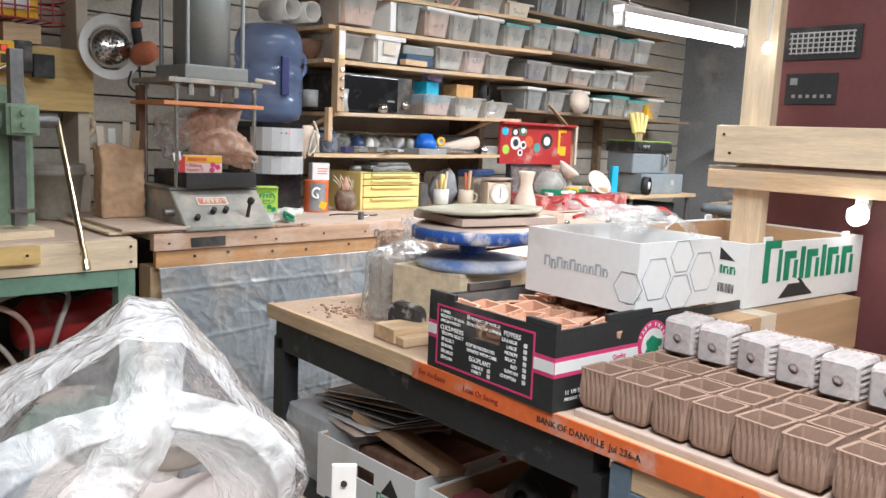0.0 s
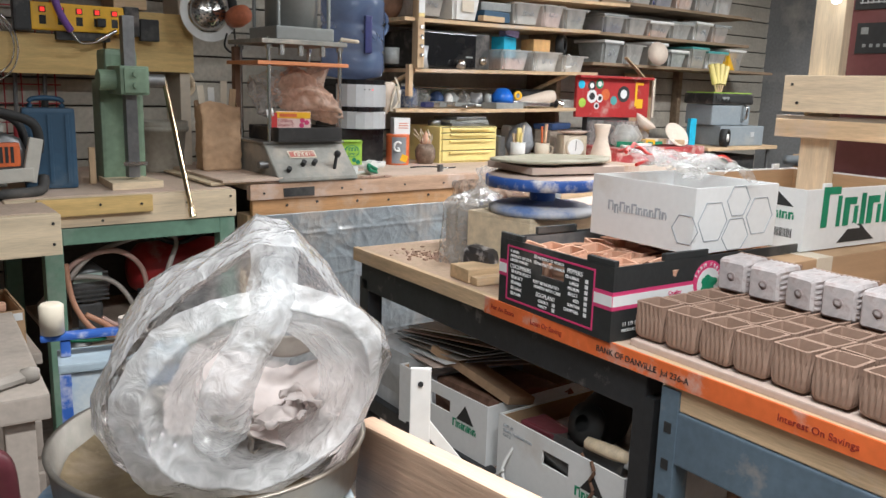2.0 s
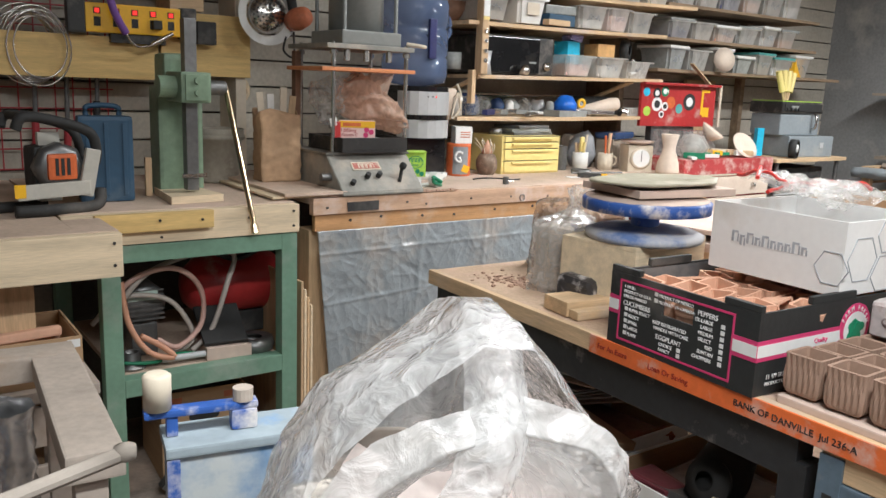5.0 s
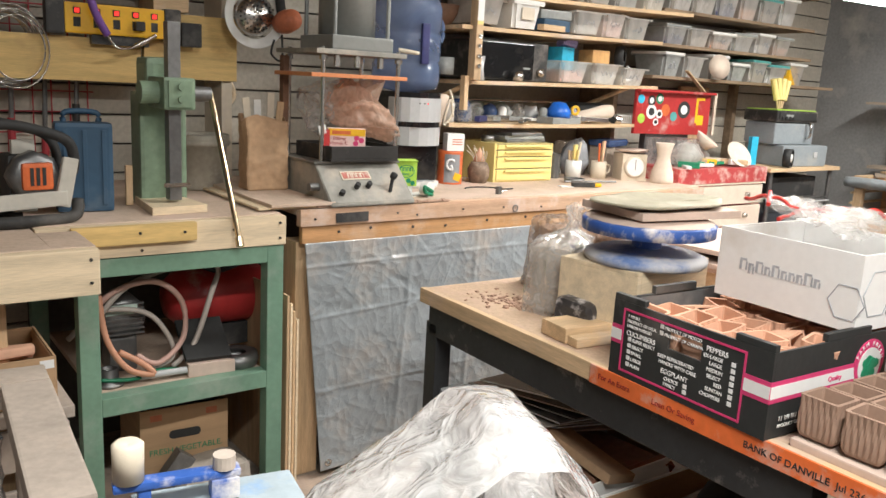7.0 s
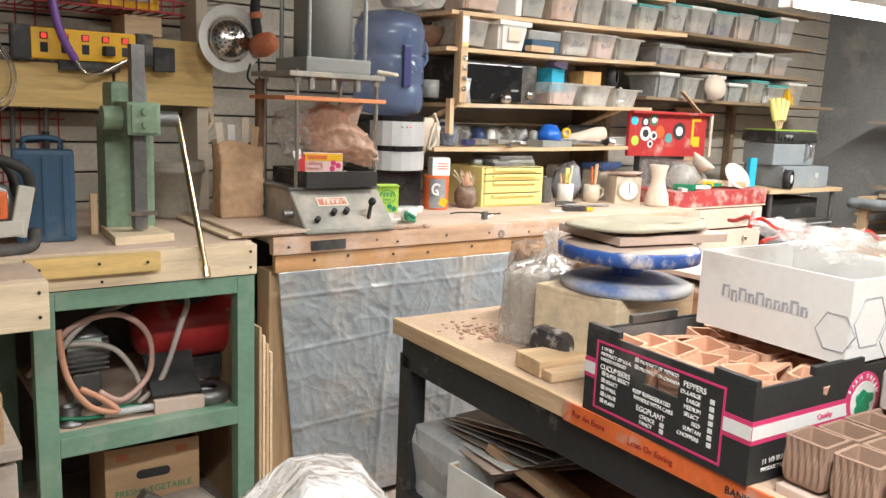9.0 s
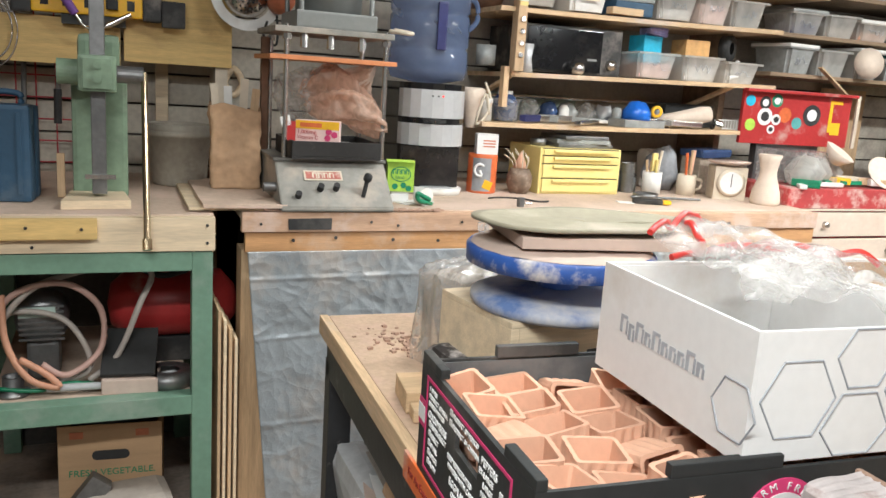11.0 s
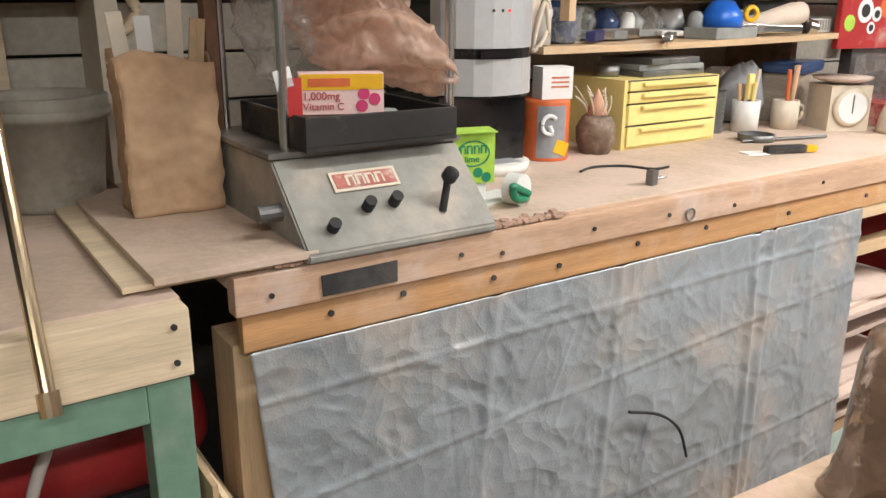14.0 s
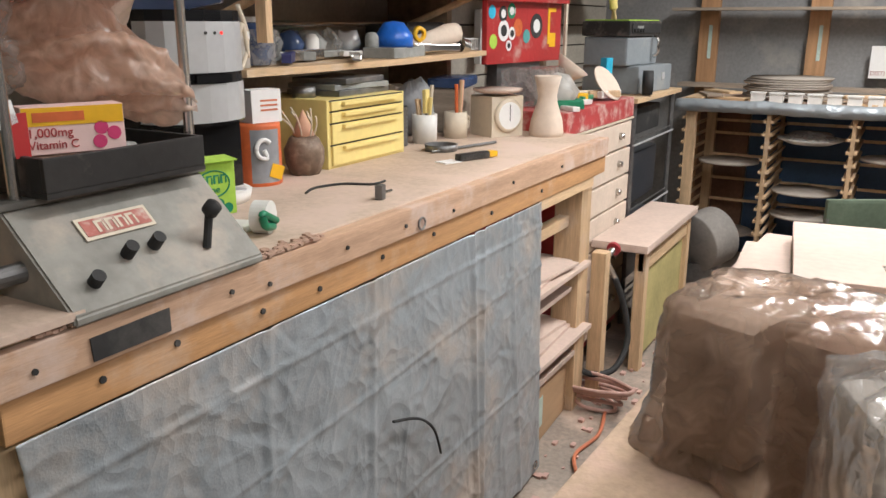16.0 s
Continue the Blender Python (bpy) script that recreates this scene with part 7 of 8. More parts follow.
fl = thing("tube_lamp", (1.25, -0.83, 1.66), -5, "bright bare tube lamp hung on chains", "lamp")
part("tube", C((0, 0, 0.012), (0.69, 0, 0.012), 0.016, seg=18), "tube", fl)
part("housing", B(-0.02, 0.71, -0.025, 0.025, 0.034, 0.06, bevel=0.004), "white", fl)
for x in (-0.02, 0.69):
    part("end_cap", B(x, x + 0.02, -0.02, 0.02, -0.008, 0.034, bevel=0.004), "white", fl)
for x in (0.03, 0.66):
    part("hanging_chain", C((x, 0, 0.06), (x, 0, 0.84), 0.003, seg=6), "steel", fl)
bl = thing("bulb_lamp", (1.03, -1.72, 1.115), 0, "small bare bulb lamp clipped to the frame", "lamp")
part("bulb", lathe([(0, -0.026), (0.018, -0.02), (0.026, 0), (0.02, 0.02), (0.01, 0.034), (0.0, 0.036)], 20, m=pose(-0.04, -0.02, 0.0, 0, 60, 0)), "bulb", bl)
part("socket", C((-0.02, -0.02, 0.012), (0.012, -0.02, 0.03), 0.013, seg=14), "white", bl)
part("clip", B(-0.010, 0.014, -0.03, 0.0, 0.012, 0.042), "white", bl)
bl2 = thing("pull_cord_bulb", (0.995, -1.47, 1.523), 0, "small bulb on a white hanging cord", "lamp")
part("bulb", lathe([(0, -0.014), (0.01, -0.01), (0.013, 0), (0.006, 0.014), (0, 0.015)], 16), "bulb", bl2)
part("cord", tube([(0, 0, 0.014), (0.01, 0, 0.25), (-0.005, 0, 0.5), (0.0, 0, 0.837)], 0.003), "white", bl2)
for i, (x, y) in enumerate(((-0.75, -2.40), (0.9, -0.75), (0.1, -3.3), (2.9, -1.1))):
    fx = thing("ceiling_fixture", (x, y, 2.31), 0, "white strip light fixture under the joists", "ceiling light", "strip lights")
    part("housing", B(-0.62, 0.62, -0.09, 0.09, 0.01, 0.05, bevel=0.004), "white", fx)

# ---------- shelves on the north wall ----------
def sag(x0, x1, y0, y1, z, amp, t=0.016, lift=0.0):
    bm = sheet(lambda u, v: Vector((x0 + (x1 - x0) * u, y0 + (y1 - y0) * v, z - amp * math.sin(math.pi * u) + lift * u)), 16, 1)
    bmesh.ops.recalc_face_normals(bm, faces=bm.faces)
    bmesh.ops.solidify(bm, geom=bm.faces[:], thickness=t)
    for f in bm.faces:
        f.smooth = False
    return bm


shelf = thing("wall_shelving", (0, 0, 0), 0, "sagging pine wall shelves on one upright", "shelving")
for x0, x1, z, a, lf in ((0.86, 2.0, 1.165, 0.004, 0.012), (0.96, 2.15, 1.342, 0.0, 0.022), (0.9, 2.15, 1.562, 0.004, 0.018), (0.92, 2.37, 1.703, 0.004, 0.03), (0.9, 2.26, 1.855, 0.0, 0.03)):
    part("shelf_board", sag(x0, x1, 0.40, 0.79, z, a, lift=lf), "pine", shelf)
part("upright", B(0.955, 0.99, 0.375, 0.42, 1.345, 1.70, bevel=0.003), "pineZ", shelf)
part("upright_tag", B(0.957, 0.988, 0.373, 0.375, 1.58, 1.68), "card", shelf, "white and yellow paper label")
part("tag_stripe", B(0.957, 0.988, 0.372, 0.375, 1.565, 1.579), "yellow", shelf)
for z in (1.40, 1.44, 1.48, 1.52):
    part("bolt", C((0.972, 0.375, z), (0.972, 0.366, z), 0.009, seg=10), "steel", shelf)
part("strut", B(0.93, 0.95, 0.40, 0.43, 1.22, 1.36, m=pose(0, 0, 0)), "pineZ", shelf)
part("brace", C((0.97, 0.40, 1.34), (0.92, 0.74, 1.20), 0.011, seg=6), "pineZ", shelf)
part("brace", C((1.95, 0.42, 1.35), (1.9, 0.74, 1.22), 0.011, seg=6), "pineZ", shelf)
part("right_post", B(2.0, 2.03, 0.55, 0.79, 0.92, 1.9), "joist", shelf)
part("rear_rail", C((0.95, 0.62, 1.255), (1.75, 0.62, 1.262), 0.006, seg=8), "steel", shelf)


def tub(loc, w, d, h, body="frost", lid=None, fill=None, fill_h=0.5, rz=0.0, mark=True, label="frosted plastic tub with scrawled marker label"):
    T = thing("storage_tub", loc, rz, label, "tub", "tubs on the shelves")
    bm = bmesh.new()
    k = 0.84
    lo = [bm.verts.new((sx * w / 2 * k, sy * d / 2 * k, 0)) for sx, sy in ((-1, -1), (1, -1), (1, 1), (-1, 1))]
    hi = [bm.verts.new((sx * w / 2, sy * d / 2, h)) for sx, sy in ((-1, -1), (1, -1), (1, 1), (-1, 1))]
    rim = [bm.verts.new((sx * (w / 2 + 0.006), sy * (d / 2 + 0.006), h)) for sx, sy in ((-1, -1), (1, -1), (1, 1), (-1, 1))]
    rim2 = [bm.verts.new((sx * (w / 2 + 0.006), sy * (d / 2 + 0.006), h - 0.008)) for sx, sy in ((-1, -1), (1, -1), (1, 1), (-1, 1))]
    bm.faces.new(lo)
    for i in range(4):
        j = (i + 1) % 4
        bm.faces.new((lo[i], lo[j], hi[j], hi[i]))
        bm.faces.new((hi[i], hi[j], rim[j], rim[i]))
        bm.faces.new((rim[i], rim[j], rim2[j], rim2[i]))
    bmesh.ops.bevel(bm, geom=[e for e in bm.edges if abs(e.verts[0].co.z - e.verts[1].co.z) > h * 0.8], offset=min(w, d) * 0.09, segments=3, affect="EDGES")
    part("shell", bm, body, T)
    if lid:
        part("lid", B(-w / 2 - 0.008, w / 2 + 0.008, -d / 2 - 0.008, d / 2 + 0.008, h - 0.002, h + 0.012, bevel=0.005), lid, T)
    if fill:
        part("contents", crumple(B(-w * 0.38, w * 0.38, -d * 0.38, d * 0.38, 0.003, h * fill_h, bevel=0.008), 0.006, 30, w * 50), fill, T)
    if mark:
        random.seed(int(w * 9999 + loc[0] * 100))
        pts = [(-w * 0.22 + w * 0.44 * i / 9, -d / 2 * (k + (1 - k) * 0.5) - 0.0025, h * 0.5 + random.uniform(-0.18, 0.18) * h) for i in range(10)]
        part("marker_scrawl", tube(pts, 0.0014, seg=5), "greyink", T)
    return T


def row(z, items, y=0.52):
    x = None
    for x, w, d, h, body, lid, fill, fh in items:
        tub((x, y + random.uniform(-0.01, 0.01), z), w, d, h, body, lid, fill, fh, random.uniform(-5, 5))


random.seed(7)
z4 = 1.722
row(z4, ((1.10, 0.20, 0.20, 0.12, "frost", None, "bisque", 0.6), (1.38, 0.15, 0.2, 0.125, "frost", "teal", "gold", 0.5), (1.55, 0.16, 0.2, 0.115, "frost", "white", "bisque", 0.85),
         (1.72, 0.16, 0.2, 0.115, "frost", "white", "greyclay", 0.6), (1.90, 0.17, 0.2, 0.12, "frost", "white", "gold", 0.4), (2.10, 0.16, 0.2, 0.11, "frost", "teal", "cream", 0.5)))
solid("book", B(-0.02, 0.02, -0.08, 0.08, 0, 0.13, bevel=0.002), "card", (1.265, 0.5, 1.714), 12, "white spined book leaning between tubs", "book")
z3 = 1.578
row(z3, ((1.06, 0.17, 0.2, 0.10, "frost", None, "greyclay", 0.4), (1.65, 0.17, 0.2, 0.10, "frost", None, "card", 0.4), (1.83, 0.15, 0.2, 0.105, "frost", None, "vitpink", 0.7), (2.0, 0.16, 0.2, 0.10, "frost", None, "gold", 0.5)))
tub((1.25, 0.50, z3 - 0.006), 0.16, 0.2, 0.105, "white", "white", None, label="white lidded tub with paper label", mark=False)
solid("tub_label", B(-0.035, 0.035, -0.002, 0, 0, 0.05), "cream", (1.25, 0.4, z3 + 0.03), 0, "cream paper label on the white tub", "label")
solid("blue_tool_case", B(-0.09, 0.09, -0.06, 0.06, 0, 0.05, bevel=0.008), "bluecase", (1.46, 0.50, z3), 6, "small blue plastic tool case", "case")
solid("grey_lidded_box", B(-0.09, 0.09, -0.07, 0.07, 0, 0.04, bevel=0.006), "gold", (1.47, 0.52, z3 + 0.051), -4, "grey lidded box on a blue case", "box")
solid("wood_offcut", B(-0.08, 0.06, -0.02, 0.02, 0, 0.025, bevel=0.003), "pine", (1.42, 0.42, z3 - 0.004), 4, "short pine offcut on the shelf edge", "offcut")
solid("red_brown_bowl", lathe([(0, 0), (0.05, 0), (0.09, 0.05), (0.1, 0.085), (0.09, 0.085), (0.04, 0.01), (0, 0.01)], 26), "rust", (0.935, 0.62, 1.5625), 0, "rusty brown bowl on the shelf end", "bowl")
z2 = 1.358
mw = thing("microwave_oven", (1.23, 0.60, z2 - 0.006), 0, "black microwave oven with chrome handle knob", "microwave")
part("body", B(-0.2, 0.21, -0.14, 0.16, 0, 0.165, bevel=0.006), "black", mw)
part("door", B(-0.19, 0.12, -0.147, -0.14, 0.008, 0.157, bevel=0.002), "glossblack", mw)
part("knob", lathe([(0, 0), (0.02, 0), (0.018, 0.018), (0, 0.02)], 20, m=pose(0.165, -0.14, 0.04, 90, 0, 0)), "steel", mw)
part("mark", B(0.06, 0.10, -0.1485, -0.147, 0.05, 0.058), "gold", mw)
solid("steel_shaker", lathe([(0, 0), (0.024, 0), (0.016, 0.05), (0.022, 0.10), (0.0, 0.101)], 22), "silverplastic", (1.035, 0.44, z2 - 0.014), 0, "waisted brushed steel shaker on the shelf", "shaker")
solid("steel_ball_jar", lathe([(0, 0), (0.02, 0.004), (0.026, 0.024), (0.018, 0.042), (0, 0.046)], 22), "steel", (1.235, 0.42, z2 - 0.01), 0, "small round chrome jar on the shelf", "jar")
solid("dark_mug", lathe([(0, 0), (0.035, 0), (0.036, 0.07), (0.03, 0.07), (0.03, 0.005), (0, 0.005)], 22), "gold", (0.90, 0.5, 1.56 - 0.2 + 0.001), 0, "dark glass mug on the shelf end", "mug")
row(z2, ((1.59, 0.17, 0.2, 0.095, "frost", None, "vitpink", 0.6), (1.80, 0.17, 0.2, 0.095, "frost", None, "card", 0.6), (1.99, 0.17, 0.2, 0.085, "frost", None, "white", 0.6)))
solid("tissue_box", B(-0.05, 0.05, -0.04, 0.04, 0, 0.1, bevel=0.002), "cyan", (1.60, 0.54, z2 + 0.06), 12, "cyan box of gloves in a tub", "box")
solid("purple_glove", crumple(B(-0.06, 0.06, -0.03, 0.03, 0, 0.03, bevel=0.012), 0.012, 25), "lavender", (1.63, 0.54, z2 + 0.162), 20, "crumpled lavender glove on the box", "glove")
solid("card_box", B(-0.055, 0.055, -0.05, 0.05, 0, 0.06, bevel=0.002), "amberbox", (1.80, 0.52, z2 + 0.098), -3, "small amber card box with marker writing", "box")
solid("tape_roll", lathe([(0.025, -0.02), (0.05, -0.02), (0.05, 0.02), (0.025, 0.02)], 26, m=pose(0, 0, 0.05, 90, 0, 30)), "rubber", (1.965, 0.5, z2 + 0.09), 0, "roll of dark tape standing on a tub", "tape")
for k in range(3):
    solid("white_tube", C((-0.05, 0, 0.012), (0.05, 0.01, 0.03), 0.01, seg=12), "white", (1.98 + 0.012 * k, 0.43 + 0.02 * k, z2 + 0.012 + 0.024 * k), 20 * k, "white plastic tube in a tub", "tube", "tubes in the tub")
z1 = 1.168
solid("white_bottle", lathe([(0, 0), (0.025, 0), (0.025, 0.06), (0.027, 0.062), (0.027, 0.078), (0, 0.08)], 22), "white", (0.89, 0.45, z1 - 0.001), 0, "white plastic bottle on the shelf end", "bottle")
fr = thing("blue_jar", (0.99, 0.5, z1), 0, "dark blue glass jar in plastic wrap", "jar")
part("jar", lathe([(0, 0), (0.04, 0), (0.045, 0.02), (0.045, 0.075), (0.03, 0.095), (0, 0.096)], 24), "navyglass", fr)
part("lid", C((0, 0, 0.0965), (0, 0, 0.108), 0.028, seg=20), "white", fr)
part("wrap", crumple(lathe([(0.05, 0), (0.052, 0.06), (0.06, 0.08)], 24), 0.008, 40), "clear", fr)
random.seed(11)
for k in range(16):
    x = 1.12 + 0.05 * k + random.uniform(-0.02, 0.02)
    c = random.choice(("steel", "darksteel", "silverplastic", "white", "navy", "rubber", "gold"))
    l, zz = random.uniform(0.05, 0.11), z1 + 0.002 + 0.012 * (k / 16)
    if k % 4 == 3:
        solid("spray_can", lathe([(0, 0), (0.02, 0), (0.02, 0.05), (0.012, 0.062), (0, 0.064)], 16), c, (x, random.uniform(0.46, 0.6), zz), 0, "small metal can among tools on the shelf", "can", "clutter on the lower shelf")
    else:
        solid("hand_tool", crumple(B(-l, l, -0.012, 0.012, 0, random.uniform(0.012, 0.028), bevel=0.004), 0.004, 40, k), c, (x, random.uniform(0.43, 0.58), zz), random.uniform(-50, 50), "loose small hand tool on the shelf", "hand tool", "clutter on the lower shelf")
for k in range(5):
    solid("wrapped_part", crumple(lathe([(0.0, 0), (0.035, 0.005), (0.04, 0.03), (0.025, 0.06), (0, 0.065)], 18), 0.012, 30, k), ("clear", "navyglass", "gold", "clear", "silverplastic")[k], (1.13 + 0.085 * k, 0.58, z1 + 0.012), 0, "plastic wrapped metal part on the shelf", "part", "wrapped parts on the shelf")
solid("blue_ball_cap", crumple(lathe([(0, 0.07), (0.03, 0.065), (0.055, 0.03), (0.055, 0.0), (0, 0.0)], 26), 0.004, 30), "brightblue2", (1.545, 0.47, z1 + 0.03), 0, "bright blue plastic float on the shelf", "float")
solid("yellow_ring", lathe([(0.012, 0), (0.024, 0.002), (0.02, 0.012), (0.012, 0.01)], 20, m=pose(0, 0, 0, 90, 0, -20)), "stripyellow", (1.60, 0.42, z1 + 0.065), 0, "yellow ring fitting on the float", "fitting")
solid("shelf_bar_heater", B(-0.1, 0.1, -0.05, 0.05, 0, 0.03, bevel=0.004), "gold", (1.55, 0.47, z1 + 0.0), 6, "grey flat box under the blue float", "box")
hd = thing("heat_gun", (1.78, 0.47, z1 + 0.05), -12, "dusty pale heat gun lying on the shelf", "heat gun")
part("barrel", lathe([(0, -0.12), (0.022, -0.12), (0.026, -0.03), (0.034, 0.06), (0.03, 0.1), (0, 0.11)], 22, m=pose(0, 0, 0.0, 0, 80, 0)), "chalk", hd)
part("nozzle_guard", C((0.12, 0, -0.022), (0.15, 0, -0.028), 0.024, seg=18), "steel", hd)
part("grip", C((-0.05, 0, -0.01), (-0.09, -0.02, -0.045), 0.018, seg=14), "chalk", hd)
rackw = thing("wire_rack", (1.9, 0.44, z1 + 0.012), 0, "small white wire rack on the shelf", "rack")
for k in range(9):
    part("wire", C((k * 0.014, 0, 0), (k * 0.014, 0, 0.035), 0.0018, seg=5), "white", rackw)
part("rail", C((0, 0, 0.035), (0.115, 0, 0.035), 0.002, seg=5), "white", rackw)
part("base_rail", C((0, 0, 0.001), (0.115, 0, 0.001), 0.002, seg=5), "white", rackw)
solid("black_tray", B(-0.12, 0.12, -0.08, 0.08, 0, 0.085, bevel=0.008), "rubber", (1.85, 0.62, z1 + 0.014), 0, "black plastic tray at the shelf end", "tray")
for k in range(3):
    solid("green_cloth", crumple(B(-0.07, 0.07, -0.03, 0.03, 0, 0.09, bevel=0.02), 0.012, 20, k), "sage", (1.06 + 0.13 * k, 0.70, 1.177), 0, "grey-green folded cloth at the back", "cloth", "cloths at the back of the shelf")
strw = thing("straw_hat_coil", (0.845, 0.47, 1.24), 0, "pale rope coil hung at the shelf end", "rope")
part("cone", lathe([(0.018, -0.10), (0.035, -0.02), (0.05, 0.03), (0.04, 0.04), (0, 0.04)], 22), "chalk", strw)
part("rope", tube([(0.03, -0.04, 0.06), (0.055, -0.04, 0.0), (0.035, -0.045, -0.06), (0.0, -0.05, -0.08), (0.03, -0.05, 0.02), (0.05, -0.045, -0.05)], 0.005), "cream", strw)

# upper shelf and the darker shelves further along
row(1.872, ((1.15, 0.2, 0.2, 0.10, "frost", "white", "gold", 0.5), (1.4, 0.18, 0.2, 0.1, "frost", None, "bisque", 0.7), (1.9, 0.2, 0.2, 0.09, "frost", "cream", "cream", 0.6), (2.12, 0.18, 0.2, 0.08, "cream", None, "cream", 0.5)))
solid("copper_coil", tube([(0.07 * math.cos(i), 0.03 * math.sin(i), 0.045 + 0.05 * math.sin(i * 1.1)) for i in range(14)], 0.008), "hose", (1.68, 0.5, 1.87), 0, "coiled reddish hose on the top shelf", "hose")
far = thing("back_shelving", (0, 0, 0), 0, "dark loaded shelves along the far wall", "shelving")
for x0, x1, z in ((2.16, 3.9, 1.405), (2.16, 3.6, 1.565), (2.2, 3.6, 1.735), (2.2, 3.6, 1.92)):
    part("shelf_board", B(x0, x1, 0.45, 0.79, z, z + 0.016, bevel=0.002), "joist", far)
for x in (2.155, 3.3):
    part("post", B(x, x + 0.035, 0.74, 0.79, 0.0, 2.36), "joist", far)
random.seed(21)
for z, n, x0, h in ((1.421, 7, 2.32, 0.11), (1.581, 6, 2.34, 0.10), (1.751, 6, 2.36, 0.13), (1.936, 5, 2.4, 0.14)):
    for k in range(n):
        tub((x0 + k * 0.195, 0.56, z), 0.17 + random.uniform(-0.02, 0.02), 0.2, h * random.uniform(0.75, 1.1), random.choice(("frost", "frost", "gold")), random.choice((None, "teal", "white", "gold")),
            random.choice(("bisque", "card", "gold", "greyclay", "navy")), 0.5, random.uniform(-6, 6), mark=k % 2 == 0)
solid("red_dot_plate", lathe([(0, 0), (0.062, 0.003), (0.066, 0.009), (0, 0.011)], 30, m=pose(0, 0, 0.064, 82, 0, -20)), "chalk", (2.66, 0.425, 1.421), 0, "white disc leaning against the tubs", "disc")
solid("paint_stick", B(-0.1, 0.1, -0.012, 0.012, -0.003, 0.003, m=pose(0, 0, 0, 0, 32, 0)), "pine", (2.48, 0.425, 1.40), 0, "wooden stick jammed under a tub", "stick")
solid("yellow_packet", B(-0.05, 0.05, -0.03, 0.03, 0, 0.12, bevel=0.004), "stripyellow", (3.46, 0.5, 1.422), 8, "yellow and blue packet at the shelf end", "packet")

# ---------- red tool chest and what stands round it ----------
lid = thing("toolbox_lid", (2.0, 0.40, 1.13), -6, "raised red tool chest lid covered in stickers", "tool chest")
part("panel", B(0, 0.52, 0, 0.02, 0, 0.215, bevel=0.004), "red", lid)
part("rim", B(-0.006, 0.526, -0.03, 0.0, 0.205, 0.218, bevel=0.003), "red", lid)
for x, z, r, c, c2 in ((0.03, 0.17, 0.022, "cyan", None), (0.10, 0.165, 0.026, "rubber", "card"), (0.155, 0.175, 0.026, "greenink", "card"), (0.105, 0.11, 0.035, "card", "ink"), (0.20, 0.12, 0.03, "orangeplastic", None),
                     (0.26, 0.09, 0.024, "teal", None), (0.33, 0.125, 0.043, "rubber", "card"), (0.16, 0.10, 0.022, "card", "ink"), (0.04, 0.075, 0.024, "limegreen", None), (0.14, 0.06, 0.018, "card", "ink")):
    st = part("sticker", C((x, 0, z), (x, -0.0012, z), r, seg=24), c, lid)
    if c2:
        part("sticker_centre", C((x, -0.0012, z), (x, -0.002, z), r * 0.55, seg=20), c2, st)
text("4-H", 0.026, "card", lid, pose(0.137, -0.0026, 0.166, 90, 0, 0))
for b in ((0.415, 0.43, 0.06, 0.19), (0.43, 0.475, 0.175, 0.19), (0.43, 0.475, 0.05, 0.10)):
    part("yellow_sticker", B(b[0], b[1], -0.0015, 0, b[2], b[3]), "stripyellow", lid)
part("hinge_strip", B(0.54, 0.555, -0.01, 0.0, 0.0, 0.215), "cream", lid)
part("back_stand", B(0.1, 0.4, 0.02, 0.06, -0.22, 0.1), "darksteel", lid)
ch = thing("tool_chest", (2.05, 0.11, 0), 0, "dusty red and cream drawer tool chest", "tool chest")
part("body", B(0.0, 0.68, 0.02, 0.45, 0.05, 0.905, bevel=0.004), "red", ch)
part("top_box", B(-0.04, 0.69, 0.0, 0.45, 0.91, 0.985, bevel=0.004), "reddusty", ch)
for k, (z0, z1b) in enumerate(((0.80, 0.895), (0.69, 0.79), (0.58, 0.68), (0.45, 0.57), (0.30, 0.44), (0.1, 0.29))):
    dr = part("drawer", B(0.02, 0.66, -0.004, 0.02, z0, z1b, bevel=0.004), "chalk", ch, "dust-covered cream drawer front")
    for x in (0.16, 0.52):
        part("drawer_pull", lathe([(0, 0), (0.014, 0), (0.011, 0.016), (0, 0.018)], 16, m=pose(x, -0.004, (z0 + z1b) / 2, 90, 0, 0)), "steel", dr)
part("trim", B(0.0, 0.68, -0.006, 0.0, 0.902, 0.909), "cream", ch)
text("M", 0.05, "card", ch, Matrix.Translation((-0.0415, 0.11, 0.925)) @ LX)
for x in (0.03, 0.62):
    for y in (0.05, 0.4):
        part("caster", C((x, y, 0.025), (x + 0.03, y, 0.025), 0.025, seg=16), "rubber", ch)
random.seed(31)
cbag = solid("clear_tub", crumple(B(-0.12, 0.12, -0.09, 0.09, 0, 0.13, bevel=0.02), 0.012, 18), "clear", (2.22, 0.32, 0.986), 8, "clear crumpled bag of parts on the chest", "plastic bag")
for k in range(3):
    solid("parts_bag", crumple(lathe([(0.0, 0), (0.06, 0.005), (0.075, 0.05), (0.04, 0.10), (0, 0.11)], 20), 0.02, 20, k), "frost", (2.18 + 0.1 * k, 0.22 + 0.05 * k, 0.986), 0, "bag of white clay bits on the chest", "plastic bag", "bags on the chest")
solid("dusty_bowl", lathe([(0, 0), (0.03, 0), (0.065, 0.05), (0.06, 0.052), (0.028, 0.006), (0, 0.006)], 28, m=pose(0, 0, 0.03, 30, 20, 0)), "chalk", (2.36, 0.26, 1.05), 0, "chalky bowl resting on the bags", "bowl")
